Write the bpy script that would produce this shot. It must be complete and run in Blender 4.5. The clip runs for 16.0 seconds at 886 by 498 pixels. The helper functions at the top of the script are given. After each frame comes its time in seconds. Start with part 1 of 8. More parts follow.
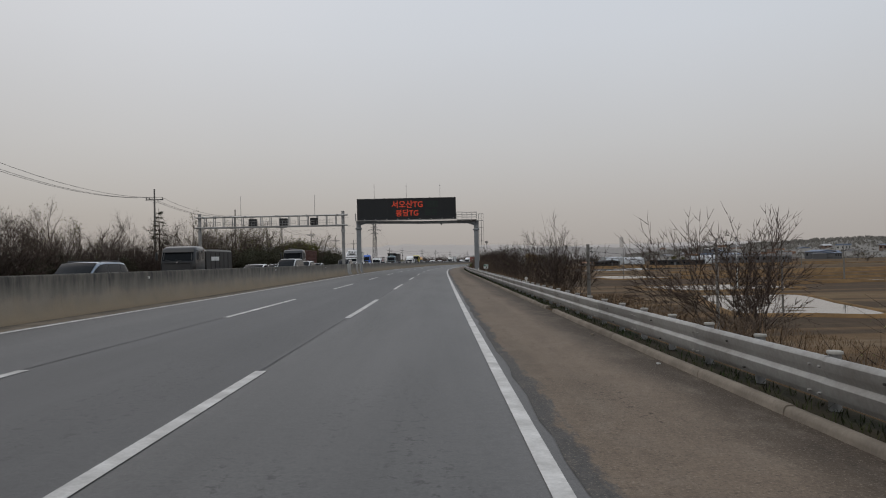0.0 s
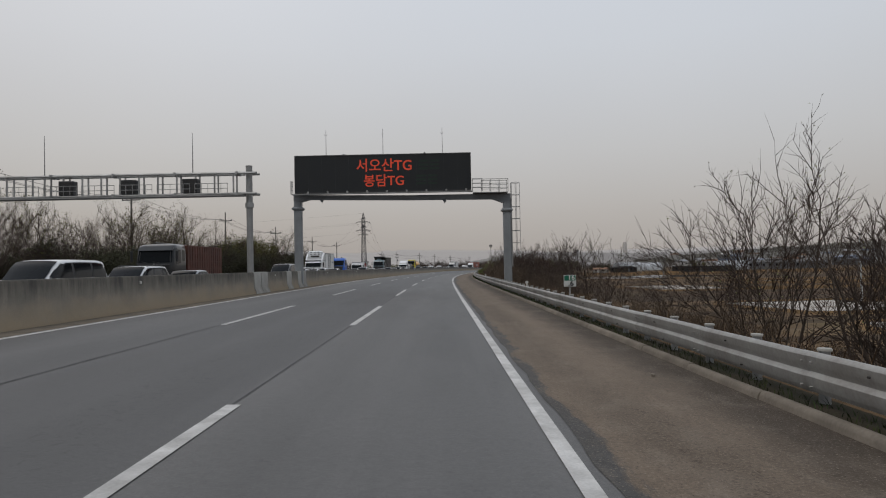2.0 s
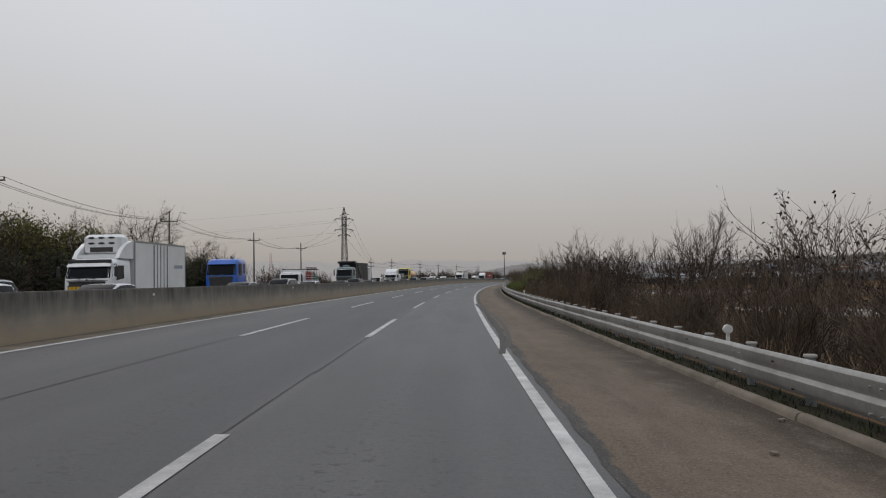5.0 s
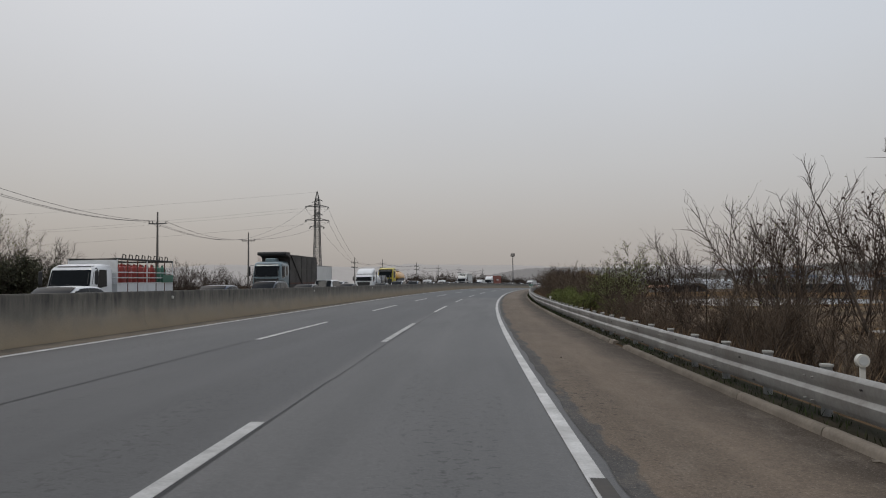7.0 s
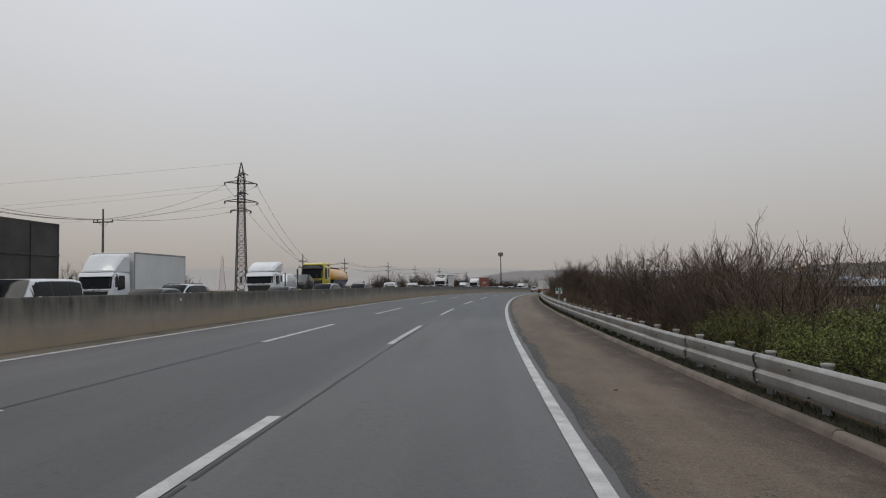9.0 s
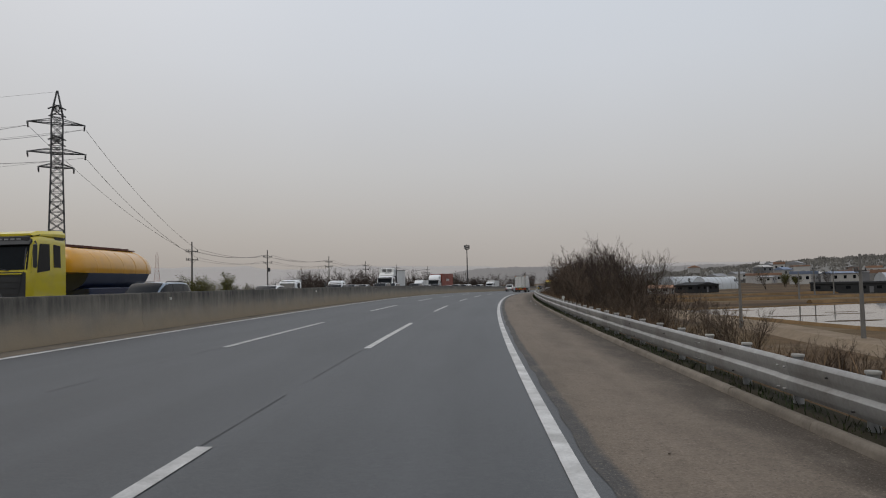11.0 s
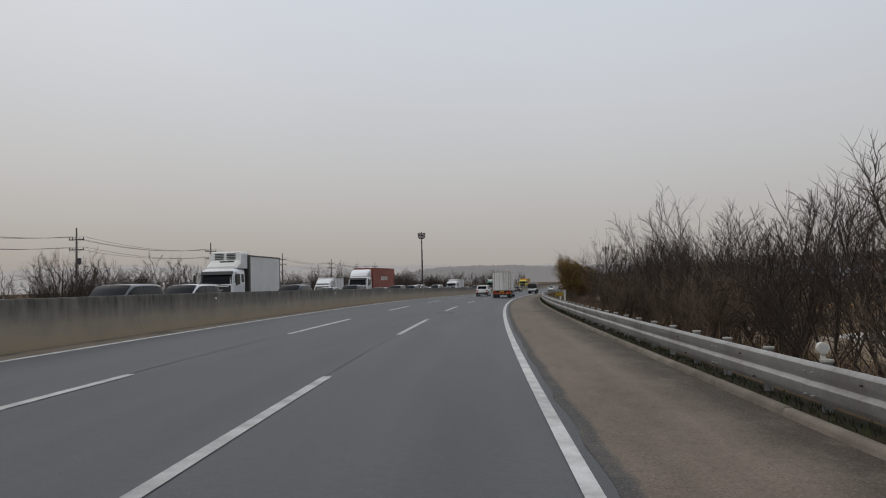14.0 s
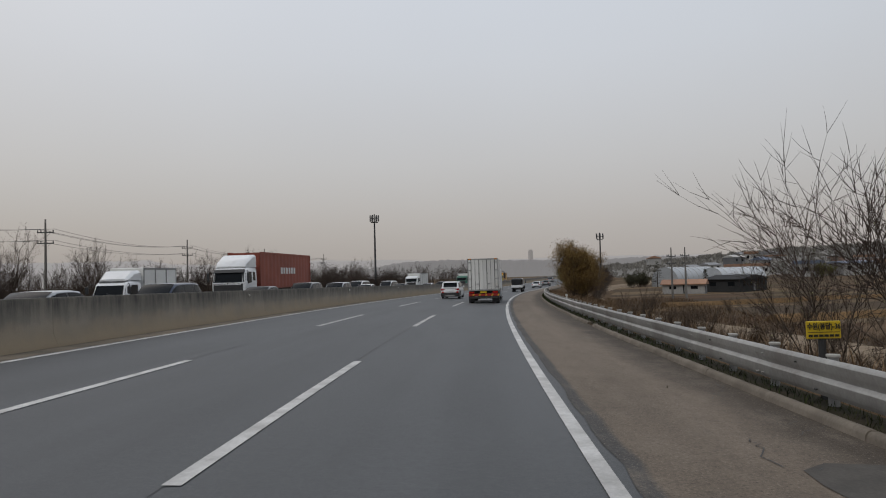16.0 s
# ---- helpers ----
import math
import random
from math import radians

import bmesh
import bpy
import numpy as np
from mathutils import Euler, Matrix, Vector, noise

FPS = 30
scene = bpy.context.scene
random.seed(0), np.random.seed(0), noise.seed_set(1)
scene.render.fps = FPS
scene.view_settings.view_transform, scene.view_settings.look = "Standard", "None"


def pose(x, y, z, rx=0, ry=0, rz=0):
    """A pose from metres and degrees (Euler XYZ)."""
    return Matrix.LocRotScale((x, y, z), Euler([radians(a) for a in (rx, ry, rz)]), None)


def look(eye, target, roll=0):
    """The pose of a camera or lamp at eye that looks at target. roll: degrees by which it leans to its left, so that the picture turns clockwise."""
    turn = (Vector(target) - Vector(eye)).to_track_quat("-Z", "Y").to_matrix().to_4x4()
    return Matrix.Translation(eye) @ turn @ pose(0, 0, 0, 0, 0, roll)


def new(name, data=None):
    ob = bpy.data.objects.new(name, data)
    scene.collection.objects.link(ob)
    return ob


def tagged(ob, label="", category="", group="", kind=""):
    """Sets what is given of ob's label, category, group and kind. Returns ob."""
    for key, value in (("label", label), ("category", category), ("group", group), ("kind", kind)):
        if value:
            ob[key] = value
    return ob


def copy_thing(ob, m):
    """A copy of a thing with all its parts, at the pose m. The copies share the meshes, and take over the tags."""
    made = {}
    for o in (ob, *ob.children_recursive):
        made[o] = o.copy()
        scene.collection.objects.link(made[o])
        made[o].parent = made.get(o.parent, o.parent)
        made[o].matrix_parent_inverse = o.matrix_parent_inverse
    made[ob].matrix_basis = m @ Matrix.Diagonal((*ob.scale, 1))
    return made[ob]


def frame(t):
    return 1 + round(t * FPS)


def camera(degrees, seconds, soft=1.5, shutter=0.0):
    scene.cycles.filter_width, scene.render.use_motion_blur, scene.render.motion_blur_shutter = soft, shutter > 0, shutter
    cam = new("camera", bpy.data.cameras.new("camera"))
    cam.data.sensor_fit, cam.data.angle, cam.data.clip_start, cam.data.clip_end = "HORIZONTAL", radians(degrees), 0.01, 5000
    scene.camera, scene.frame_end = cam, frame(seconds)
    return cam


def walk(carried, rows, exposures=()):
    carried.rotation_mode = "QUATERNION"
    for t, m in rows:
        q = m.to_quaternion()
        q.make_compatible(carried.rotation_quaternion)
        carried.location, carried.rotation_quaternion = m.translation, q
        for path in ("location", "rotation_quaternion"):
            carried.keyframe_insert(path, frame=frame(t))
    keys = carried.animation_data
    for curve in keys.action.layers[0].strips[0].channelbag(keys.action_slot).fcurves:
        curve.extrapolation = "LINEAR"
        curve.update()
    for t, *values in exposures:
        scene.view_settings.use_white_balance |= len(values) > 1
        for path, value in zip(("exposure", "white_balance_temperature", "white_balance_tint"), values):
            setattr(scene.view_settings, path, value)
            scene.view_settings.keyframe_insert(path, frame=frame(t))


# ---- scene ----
# The expressway's alignment: s metres along the right edge line, d metres to its right, z above the road's surface.
CROSSFALL = 0.0262
STATION = np.arange(-120, 1000, 1.0)
CURVE = np.interp(STATION, (-20, 60, 120, 180, 240, 300, 380, 430, 520), np.array((0.2115, 0.0124, 0.5132, 0.9978, 1.116, 1.1517, 1.3958, 1.39, 0)) * 1e-3)
CREST = np.interp(STATION, (-20, 60, 120, 180, 240, 300, 380, 420, 470, 520), np.array((1.4915, -0.0592, -0.8821, 1.0439, -0.2401, -1.6194, 0, 0, 2.9, 0)) * 1e-4)


def summed(steps, start=0.0):
    total = np.cumsum(steps)
    return total - np.interp(0, STATION, total) + start


HEADING = summed(CURVE)
GRADE = summed(CREST, -0.005735)
LINE_X, LINE_Y, LINE_Z = summed(np.sin(HEADING)), summed(np.cos(HEADING)), summed(GRADE)


def heading(s):
    return float(np.interp(s, STATION, HEADING))


def at(s, d, z=0.0):
    p = heading(s)
    return Vector((np.interp(s, STATION, LINE_X) + d * math.cos(p), np.interp(s, STATION, LINE_Y) - d * math.sin(p),
                   np.interp(s, STATION, LINE_Z) + z - CROSSFALL * d))


def spot(s, d, z=0.0, turn=0.0):
    return Matrix.Translation(at(s, d, z)) @ Matrix.Rotation(radians(turn) - heading(s), 4, "Z")


def far_side(d):
    """Height of the opposite carriageway, which lies level."""
    return CROSSFALL * (12.25 + d)


# ---- camera: seconds, s, d, yaw, pitch, roll against the road ----
cam = camera(66.08, 16.0, 1.1)
ROWS = (
    (0.0, -0.03, -0.867, -0.460, 1.144, -0.260),
    (0.5, 10.31, -0.937, -0.470, 1.205, -0.415),
    (1.0, 20.66, -1.007, -0.377, 1.128, -0.463),
    (1.5, 31.00, -1.067, -0.360, 1.242, -0.438),
    (2.0, 41.30, -1.103, -0.289, 1.456, -0.322),
    (2.5, 51.54, -1.152, -0.198, 1.451, -0.263),
    (3.0, 61.68, -1.116, -0.113, 1.513, -0.235),
    (3.5, 71.71, -1.135, -0.072, 1.814, -0.526),
    (4.0, 81.70, -1.193, -0.036, 2.220, -0.787),
    (4.5, 91.70, -1.112, 0.242, 2.236, -0.442),
    (5.0, 101.76, -1.148, 0.607, 2.452, -0.407),
    (5.5, 111.81, -1.134, 0.847, 2.538, -0.416),
    (6.0, 121.86, -1.115, 1.237, 2.678, -0.546),
    (6.5, 131.91, -1.095, 1.671, 2.833, -0.721),
    (7.0, 141.96, -1.078, 2.040, 2.965, -0.867),
    (7.5, 151.98, -1.067, 2.238, 3.036, -0.908),
    (8.0, 162.01, -1.092, 2.603, 3.179, -0.756),
    (8.5, 172.00, -1.038, 2.621, 3.170, -0.726),
    (9.0, 182.07, -1.023, 2.606, 3.152, -0.655),
    (9.5, 192.20, -0.996, 2.461, 3.069, -0.536),
    (10.0, 202.29, -0.961, 2.265, 2.961, -0.402),
    (10.5, 212.26, -0.924, 2.096, 2.865, -0.283),
    (11.0, 222.02, -0.888, 2.033, 2.819, -0.213),
    (11.5, 231.75, -0.803, 1.622, 2.833, -0.170),
    (12.0, 241.27, -0.726, 2.112, 2.780, -0.037),
    (12.5, 250.66, -0.652, 2.683, 2.861, -0.039),
    (13.0, 259.99, -0.745, 2.867, 2.824, -0.017),
    (13.5, 269.29, -0.839, 2.951, 2.809, -0.061),
    (14.0, 278.60, -0.897, 2.442, 2.854, -0.109),
    (14.5, 287.87, -0.963, 2.050, 2.764, -0.139),
    (15.0, 297.08, -1.019, 1.865, 2.693, -0.128),
    (15.5, 306.16, -1.055, 2.074, 2.725, 0.025),
    (16.0, 315.19, -1.089, 2.259, 2.691, 0.123),
)
walk(cam, [(t, pose(*at(s, d, 1.678), 90 + pitch + math.degrees(np.interp(s, STATION, GRADE)), roll + 1.5, yaw - math.degrees(heading(s))))
           for t, s, d, yaw, pitch, roll in ROWS])

# ---- sky and sun: hazy overcast spring day ----
world = bpy.data.worlds.new("sky")
scene.world = world
world.use_nodes = True
wn, wl = world.node_tree.nodes, world.node_tree.links
wn.clear()
w_out, w_bg = wn.new("ShaderNodeOutputWorld"), wn.new("ShaderNodeBackground")
sky = wn.new("ShaderNodeTexSky")
sky.sky_type, sky.sun_disc, sky.sun_elevation, sky.sun_rotation, sky.dust_density = "NISHITA", False, radians(48), radians(-35), 5.0
w_co, w_xyz, w_ramp = wn.new("ShaderNodeTexCoord"), wn.new("ShaderNodeSeparateXYZ"), wn.new("ShaderNodeValToRGB")
w_noise, w_mix, w_scale = wn.new("ShaderNodeTexNoise"), wn.new("ShaderNodeMix"), wn.new("ShaderNodeVectorMath")
w_ramp.color_ramp.elements[0].position, w_ramp.color_ramp.elements[0].color = 0.0, (0.405, 0.372, 0.348, 1)
w_ramp.color_ramp.elements[1].position, w_ramp.color_ramp.elements[1].color = 1.0, (0.66, 0.72, 0.82, 1)
for place, colour in ((0.07, (0.445, 0.421, 0.405, 1)), (0.16, (0.508, 0.503, 0.502, 1)), (0.30, (0.57, 0.592, 0.625, 1)), (0.5, (0.615, 0.662, 0.73, 1))):
    w_ramp.color_ramp.elements.new(place).color = colour
w_noise.inputs["Scale"].default_value, w_noise.inputs["Detail"].default_value = 2.2, 4
w_soft = wn.new("ShaderNodeMapRange")
w_soft.inputs["To Min"].default_value, w_soft.inputs["To Max"].default_value = 0.70, 0.80
w_mix.data_type, w_mix.inputs[0].default_value = "RGBA", 0.12
w_scale.operation, w_scale.inputs[3].default_value = "SCALE", 0.10
w_mul = wn.new("ShaderNodeVectorMath")
w_mul.operation = "SCALE"
wl.new(w_co.outputs["Generated"], w_xyz.inputs[0])
wl.new(w_co.outputs["Generated"], w_noise.inputs["Vector"])
wl.new(w_noise.outputs[0], w_soft.inputs[0])
wl.new(w_xyz.outputs[2], w_ramp.inputs[0])
wl.new(w_ramp.outputs[0], w_mul.inputs[0])
w_dot, w_side = wn.new("ShaderNodeVectorMath"), wn.new("ShaderNodeMath")
w_dot.operation, w_dot.inputs[1].default_value = "DOT_PRODUCT", (0.45, 0.80, 0.40)
wl.new(w_co.outputs["Generated"], w_dot.inputs[0])
w_side.operation, w_side.inputs[1].default_value = "MULTIPLY_ADD", 0.34
wl.new(w_dot.outputs["Value"], w_side.inputs[0])
wl.new(w_soft.outputs[0], w_side.inputs[2])
wl.new(w_side.outputs[0], w_mul.inputs[3])
wl.new(sky.outputs[0], w_scale.inputs[0])
wl.new(w_mul.outputs[0], w_mix.inputs[6])
wl.new(w_scale.outputs[0], w_mix.inputs[7])
wl.new(w_mix.outputs[2], w_bg.inputs[0])
wl.new(w_bg.outputs[0], w_out.inputs[0])
w_bg.inputs[1].default_value = 1.0
sun_data = bpy.data.lights.new("sun", "SUN")
sun_data.energy, sun_data.angle, sun_data.color = 0.9, radians(25), (1.0, 0.96, 0.9)
new("sun", sun_data).matrix_world = look((0, 0, 60), (25, 35, 0))


# ---- materials ----
def material(name):
    m = bpy.data.materials.new(name)
    m.use_nodes = True
    return m, m.node_tree.nodes, m.node_tree.links, m.node_tree.nodes["Principled BSDF"]


def mix_node(nodes, links, a, b, factor, kind="MIX"):
    x = nodes.new("ShaderNodeMix")
    x.data_type, x.blend_type = "RGBA", kind
    for value, socket in ((factor, x.inputs[0]), (a, x.inputs[6]), (b, x.inputs[7])):
        if isinstance(value, bpy.types.NodeSocket):
            links.new(value, socket)
        elif isinstance(value, (int, float)):
            socket.default_value = value
        else:
            socket.default_value = (*value, 1)
    return x.outputs[2]


def noise_node(nodes, links, vector, scale, detail=5, rough=0.6):
    n = nodes.new("ShaderNodeTexNoise")
    n.inputs["Scale"].default_value, n.inputs["Detail"].default_value, n.inputs["Roughness"].default_value = scale, detail, rough
    links.new(vector, n.inputs["Vector"])
    return n.outputs[0]


def stretch(nodes, links, vector, scale):
    n = nodes.new("ShaderNodeMapping")
    n.inputs["Scale"].default_value = scale
    links.new(vector, n.inputs["Vector"])
    return n.outputs[0]


def ramp_node(nodes, links, value, low, high):
    n = nodes.new("ShaderNodeMapRange")
    n.inputs["From Min"].default_value, n.inputs["From Max"].default_value = low, high
    links.new(value, n.inputs[0])
    return n.outputs[0]


def maths(nodes, links, kind, a, b=0.0, c=0.0):
    n = nodes.new("ShaderNodeMath")
    n.operation = kind
    for value, socket in zip((a, b, c), n.inputs):
        if isinstance(value, bpy.types.NodeSocket):
            links.new(value, socket)
        else:
            socket.default_value = value
    return n.outputs[0]


def bump_node(nodes, links, height, bsdf, strength, distance=0.01):
    n = nodes.new("ShaderNodeBump")
    n.inputs["Strength"].default_value, n.inputs["Distance"].default_value = strength, distance
    links.new(height, n.inputs["Height"])
    links.new(n.outputs[0], bsdf.inputs["Normal"])


def surface(name, light, dark, large=0.6, fine=25.0, rough=0.8, metal=0.0, bump=0.2, vary=0.12, coat=0.0, coords="Object", islands=False, grain=0.5):
    """A worn surface: two colours mixed by large stains and fine grain, a little different from piece to piece."""
    m, n, l, b = material(name)
    co = n.new("ShaderNodeTexCoord").outputs[coords]
    f1 = ramp_node(n, l, noise_node(n, l, co, large), 0.3, 0.7)
    f2 = noise_node(n, l, co, fine, 3)
    c = mix_node(n, l, light, dark, f1)
    g = maths(n, l, "MULTIPLY_ADD", f2, grain, 1 - grain / 2)
    info = n.new("ShaderNodeNewGeometry").outputs["Random Per Island"] if islands else n.new("ShaderNodeObjectInfo").outputs["Random"]
    g = maths(n, l, "MULTIPLY", g, maths(n, l, "MULTIPLY_ADD", info, 2 * vary, 1 - vary))
    v = n.new("ShaderNodeVectorMath")
    v.operation = "SCALE"
    l.new(c, v.inputs[0])
    l.new(g, v.inputs[3])
    l.new(v.outputs[0], b.inputs["Base Color"])
    l.new(maths(n, l, "MULTIPLY_ADD", f1, 0.12, rough - 0.06), b.inputs["Roughness"])
    b.inputs["Metallic"].default_value, b.inputs["Coat Weight"].default_value, b.inputs["Coat Roughness"].default_value = metal, coat, 0.15
    if rough >= 0.9:
        b.inputs["Specular IOR Level"].default_value = 0.08
    if bump:
        bump_node(n, l, f2, b, bump)
    return m


def car_paint(name, colour, dirt=(0.22, 0.2, 0.18)):
    m, n, l, b = material(name)
    co = n.new("ShaderNodeTexCoord").outputs["Object"]
    f = ramp_node(n, l, noise_node(n, l, co, 1.5), 0.5, 0.85)
    l.new(mix_node(n, l, colour, dirt, maths(n, l, "MULTIPLY", f, 0.3)), b.inputs["Base Color"])
    l.new(maths(n, l, "MULTIPLY_ADD", f, 0.3, 0.28), b.inputs["Roughness"])
    b.inputs["Coat Weight"].default_value = 0.6
    return m


def asphalt(name, base, dark, tracks, gutter=None, inner=None):
    """Asphalt in road coordinates: stone grain, wheel tracks along the lanes, long stains and sealed spots."""
    m, n, l, b = material(name)
    uv = n.new("ShaderNodeTexCoord").outputs["UV"]
    xyz = n.new("ShaderNodeSeparateXYZ")
    l.new(uv, xyz.inputs[0])
    lane = maths(n, l, "ABSOLUTE", maths(n, l, "SINE", maths(n, l, "MULTIPLY_ADD", xyz.outputs[0], math.pi / 1.8, 0.25)))
    long = noise_node(n, l, stretch(n, l, uv, (1.6, 0.06, 1)), 1.0, 6)
    patch = noise_node(n, l, stretch(n, l, uv, (0.5, 0.12, 1)), 1.0, 4)
    grain = noise_node(n, l, uv, 26.0, 4, 0.8)
    coarse = noise_node(n, l, uv, 8.0, 6, 0.75)
    f = maths(n, l, "MULTIPLY_ADD", lane, tracks, maths(n, l, "MULTIPLY", ramp_node(n, l, long, 0.3, 0.7), 0.45))
    f = maths(n, l, "ADD", f, maths(n, l, "MULTIPLY", ramp_node(n, l, patch, 0.45, 0.6), 0.3))
    c = mix_node(n, l, base, dark, f)
    old = ramp_node(n, l, xyz.outputs[1], 219, 214)
    if not gutter:
        # Left lanes darker: older pavement, plus the lens's corner dimming put into the colour.
        aged_and_dimmed = maths(n, l, "MULTIPLY", ramp_node(n, l, xyz.outputs[0], -3.55, -3.75), ramp_node(n, l, xyz.outputs[0], -10.4, -7.4))
        c = mix_node(n, l, c, mix_node(n, l, c, (0.64, 0.65, 0.67), 1.0, "MULTIPLY"), maths(n, l, "MULTIPLY", aged_and_dimmed, maths(n, l, "MULTIPLY_ADD", old, 0.7, 0.3)))
        c = mix_node(n, l, mix_node(n, l, c, (0.66, 0.715, 0.77), 1.0, "MULTIPLY"), c, old)
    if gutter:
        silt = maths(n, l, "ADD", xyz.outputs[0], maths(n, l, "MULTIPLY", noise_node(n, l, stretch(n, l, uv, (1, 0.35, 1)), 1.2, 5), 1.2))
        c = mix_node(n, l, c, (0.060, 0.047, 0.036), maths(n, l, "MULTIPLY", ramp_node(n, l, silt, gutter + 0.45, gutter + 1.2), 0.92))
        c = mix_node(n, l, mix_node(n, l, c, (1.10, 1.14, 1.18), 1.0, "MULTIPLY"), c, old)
    if inner:
        drift = maths(n, l, "SUBTRACT", noise_node(n, l, stretch(n, l, uv, (1.5, 0.4, 1)), 1.0, 7, 0.7), 0.5)
        swept = maths(n, l, "MULTIPLY_ADD", drift, maths(n, l, "MULTIPLY_ADD", old, 0.8, 0.16), xyz.outputs[0])
        c = mix_node(n, l, inner, c, ramp_node(n, l, swept, 0.35, 0.43))
    if gutter:
        mottle = noise_node(n, l, stretch(n, l, uv, (1.0, 0.55, 1)), 1.7, 8, 0.72)
        c = mix_node(n, l, c, tuple(x * 0.55 for x in dark), maths(n, l, "MULTIPLY", ramp_node(n, l, mottle, 0.52, 0.74), 0.32))
        c = mix_node(n, l, c, (0.215, 0.178, 0.142), maths(n, l, "MULTIPLY", ramp_node(n, l, mottle, 0.5, 0.3), 0.45))
        stones = noise_node(n, l, uv, 38.0, 2, 0.5)
        c = mix_node(n, l, c, (0.27, 0.225, 0.18), maths(n, l, "MULTIPLY", ramp_node(n, l, stones, 0.60, 0.68), 0.55))
        c = mix_node(n, l, c, (0.045, 0.037, 0.03), maths(n, l, "MULTIPLY", ramp_node(n, l, stones, 0.40, 0.32), 0.5))
    pits = ramp_node(n, l, coarse, 0.53, 0.61)
    worn = ramp_node(n, l, noise_node(n, l, stretch(n, l, uv, (0.9, 0.1, 1)), 0.9, 3), 0.5, 0.62)
    rut = ramp_node(n, l, maths(n, l, "ABSOLUTE", maths(n, l, "ADD", xyz.outputs[0], 4.75)), 0.8, 0.2)
    worn = maths(n, l, "MULTIPLY", maths(n, l, "ADD", worn, rut), maths(n, l, "MULTIPLY_ADD", old, 0.85, 0.15))
    c = mix_node(n, l, c, tuple(x * 0.30 for x in dark), maths(n, l, "MINIMUM", maths(n, l, "MULTIPLY", pits, maths(n, l, "MULTIPLY_ADD", worn, 0.75, 0.1)), 0.9))
    v = n.new("ShaderNodeVectorMath")
    v.operation = "SCALE"
    l.new(c, v.inputs[0])
    l.new(maths(n, l, "MULTIPLY", maths(n, l, "MULTIPLY_ADD", grain, 1.3, 0.35), maths(n, l, "MULTIPLY_ADD", ramp_node(n, l, coarse, 0.25, 0.75), 0.6, 0.7)), v.inputs[3])
    l.new(v.outputs[0], b.inputs["Base Color"])
    b.inputs["Roughness"].default_value = 0.75 if gutter else 0.62
    b.inputs["Specular IOR Level"].default_value = 0.12 if gutter else 0.7
    bump_node(n, l, maths(n, l, "SUBTRACT", grain, maths(n, l, "MULTIPLY", pits, 0.5)), b, 0.35, 0.008)
    return m


def weathered_concrete(name):
    """Barrier concrete: black rain streaks from the top edge, brown road dust above the foot."""
    m, n, l, b = material(name)
    co = n.new("ShaderNodeTexCoord").outputs["Object"]
    info = n.new("ShaderNodeObjectInfo").outputs["Random"]
    shift = n.new("ShaderNodeVectorMath")
    comb = n.new("ShaderNodeCombineXYZ")
    l.new(maths(n, l, "MULTIPLY", info, 90.0), comb.inputs[1])
    l.new(co, shift.inputs[0])
    l.new(comb.outputs[0], shift.inputs[1])
    p = shift.outputs[0]
    xyz = n.new("ShaderNodeSeparateXYZ")
    l.new(co, xyz.inputs[0])
    stain = ramp_node(n, l, noise_node(n, l, p, 0.7, 6), 0.35, 0.7)
    c = mix_node(n, l, (0.27, 0.24, 0.195), (0.175, 0.158, 0.13), stain)
    streak = ramp_node(n, l, noise_node(n, l, stretch(n, l, p, (1, 2.4, 0.3)), 1.4, 6, 0.72), 0.40, 0.66)
    reach = ramp_node(n, l, maths(n, l, "ADD", xyz.outputs[2], maths(n, l, "MULTIPLY", noise_node(n, l, stretch(n, l, p, (1, 3, 0.2)), 1.3, 4), 0.5)), 0.78, 1.35)
    c = mix_node(n, l, c, (0.042, 0.040, 0.037), maths(n, l, "MULTIPLY", maths(n, l, "MULTIPLY_ADD", streak, 0.55, 0.42), reach))
    dust = ramp_node(n, l, maths(n, l, "SUBTRACT", maths(n, l, "MULTIPLY", noise_node(n, l, p, 1.1, 5), 0.8), xyz.outputs[2]), -0.35, 0.3)
    c = mix_node(n, l, c, (0.33, 0.262, 0.178), maths(n, l, "MULTIPLY", dust, 0.9))
    fine = noise_node(n, l, p, 30, 4)
    v = n.new("ShaderNodeVectorMath")
    v.operation = "SCALE"
    l.new(c, v.inputs[0])
    l.new(maths(n, l, "MULTIPLY_ADD", fine, 0.4, 0.8), v.inputs[3])
    l.new(v.outputs[0], b.inputs["Base Color"])
    b.inputs["Roughness"].default_value = 0.9
    bump_node(n, l, fine, b, 0.3)
    return m


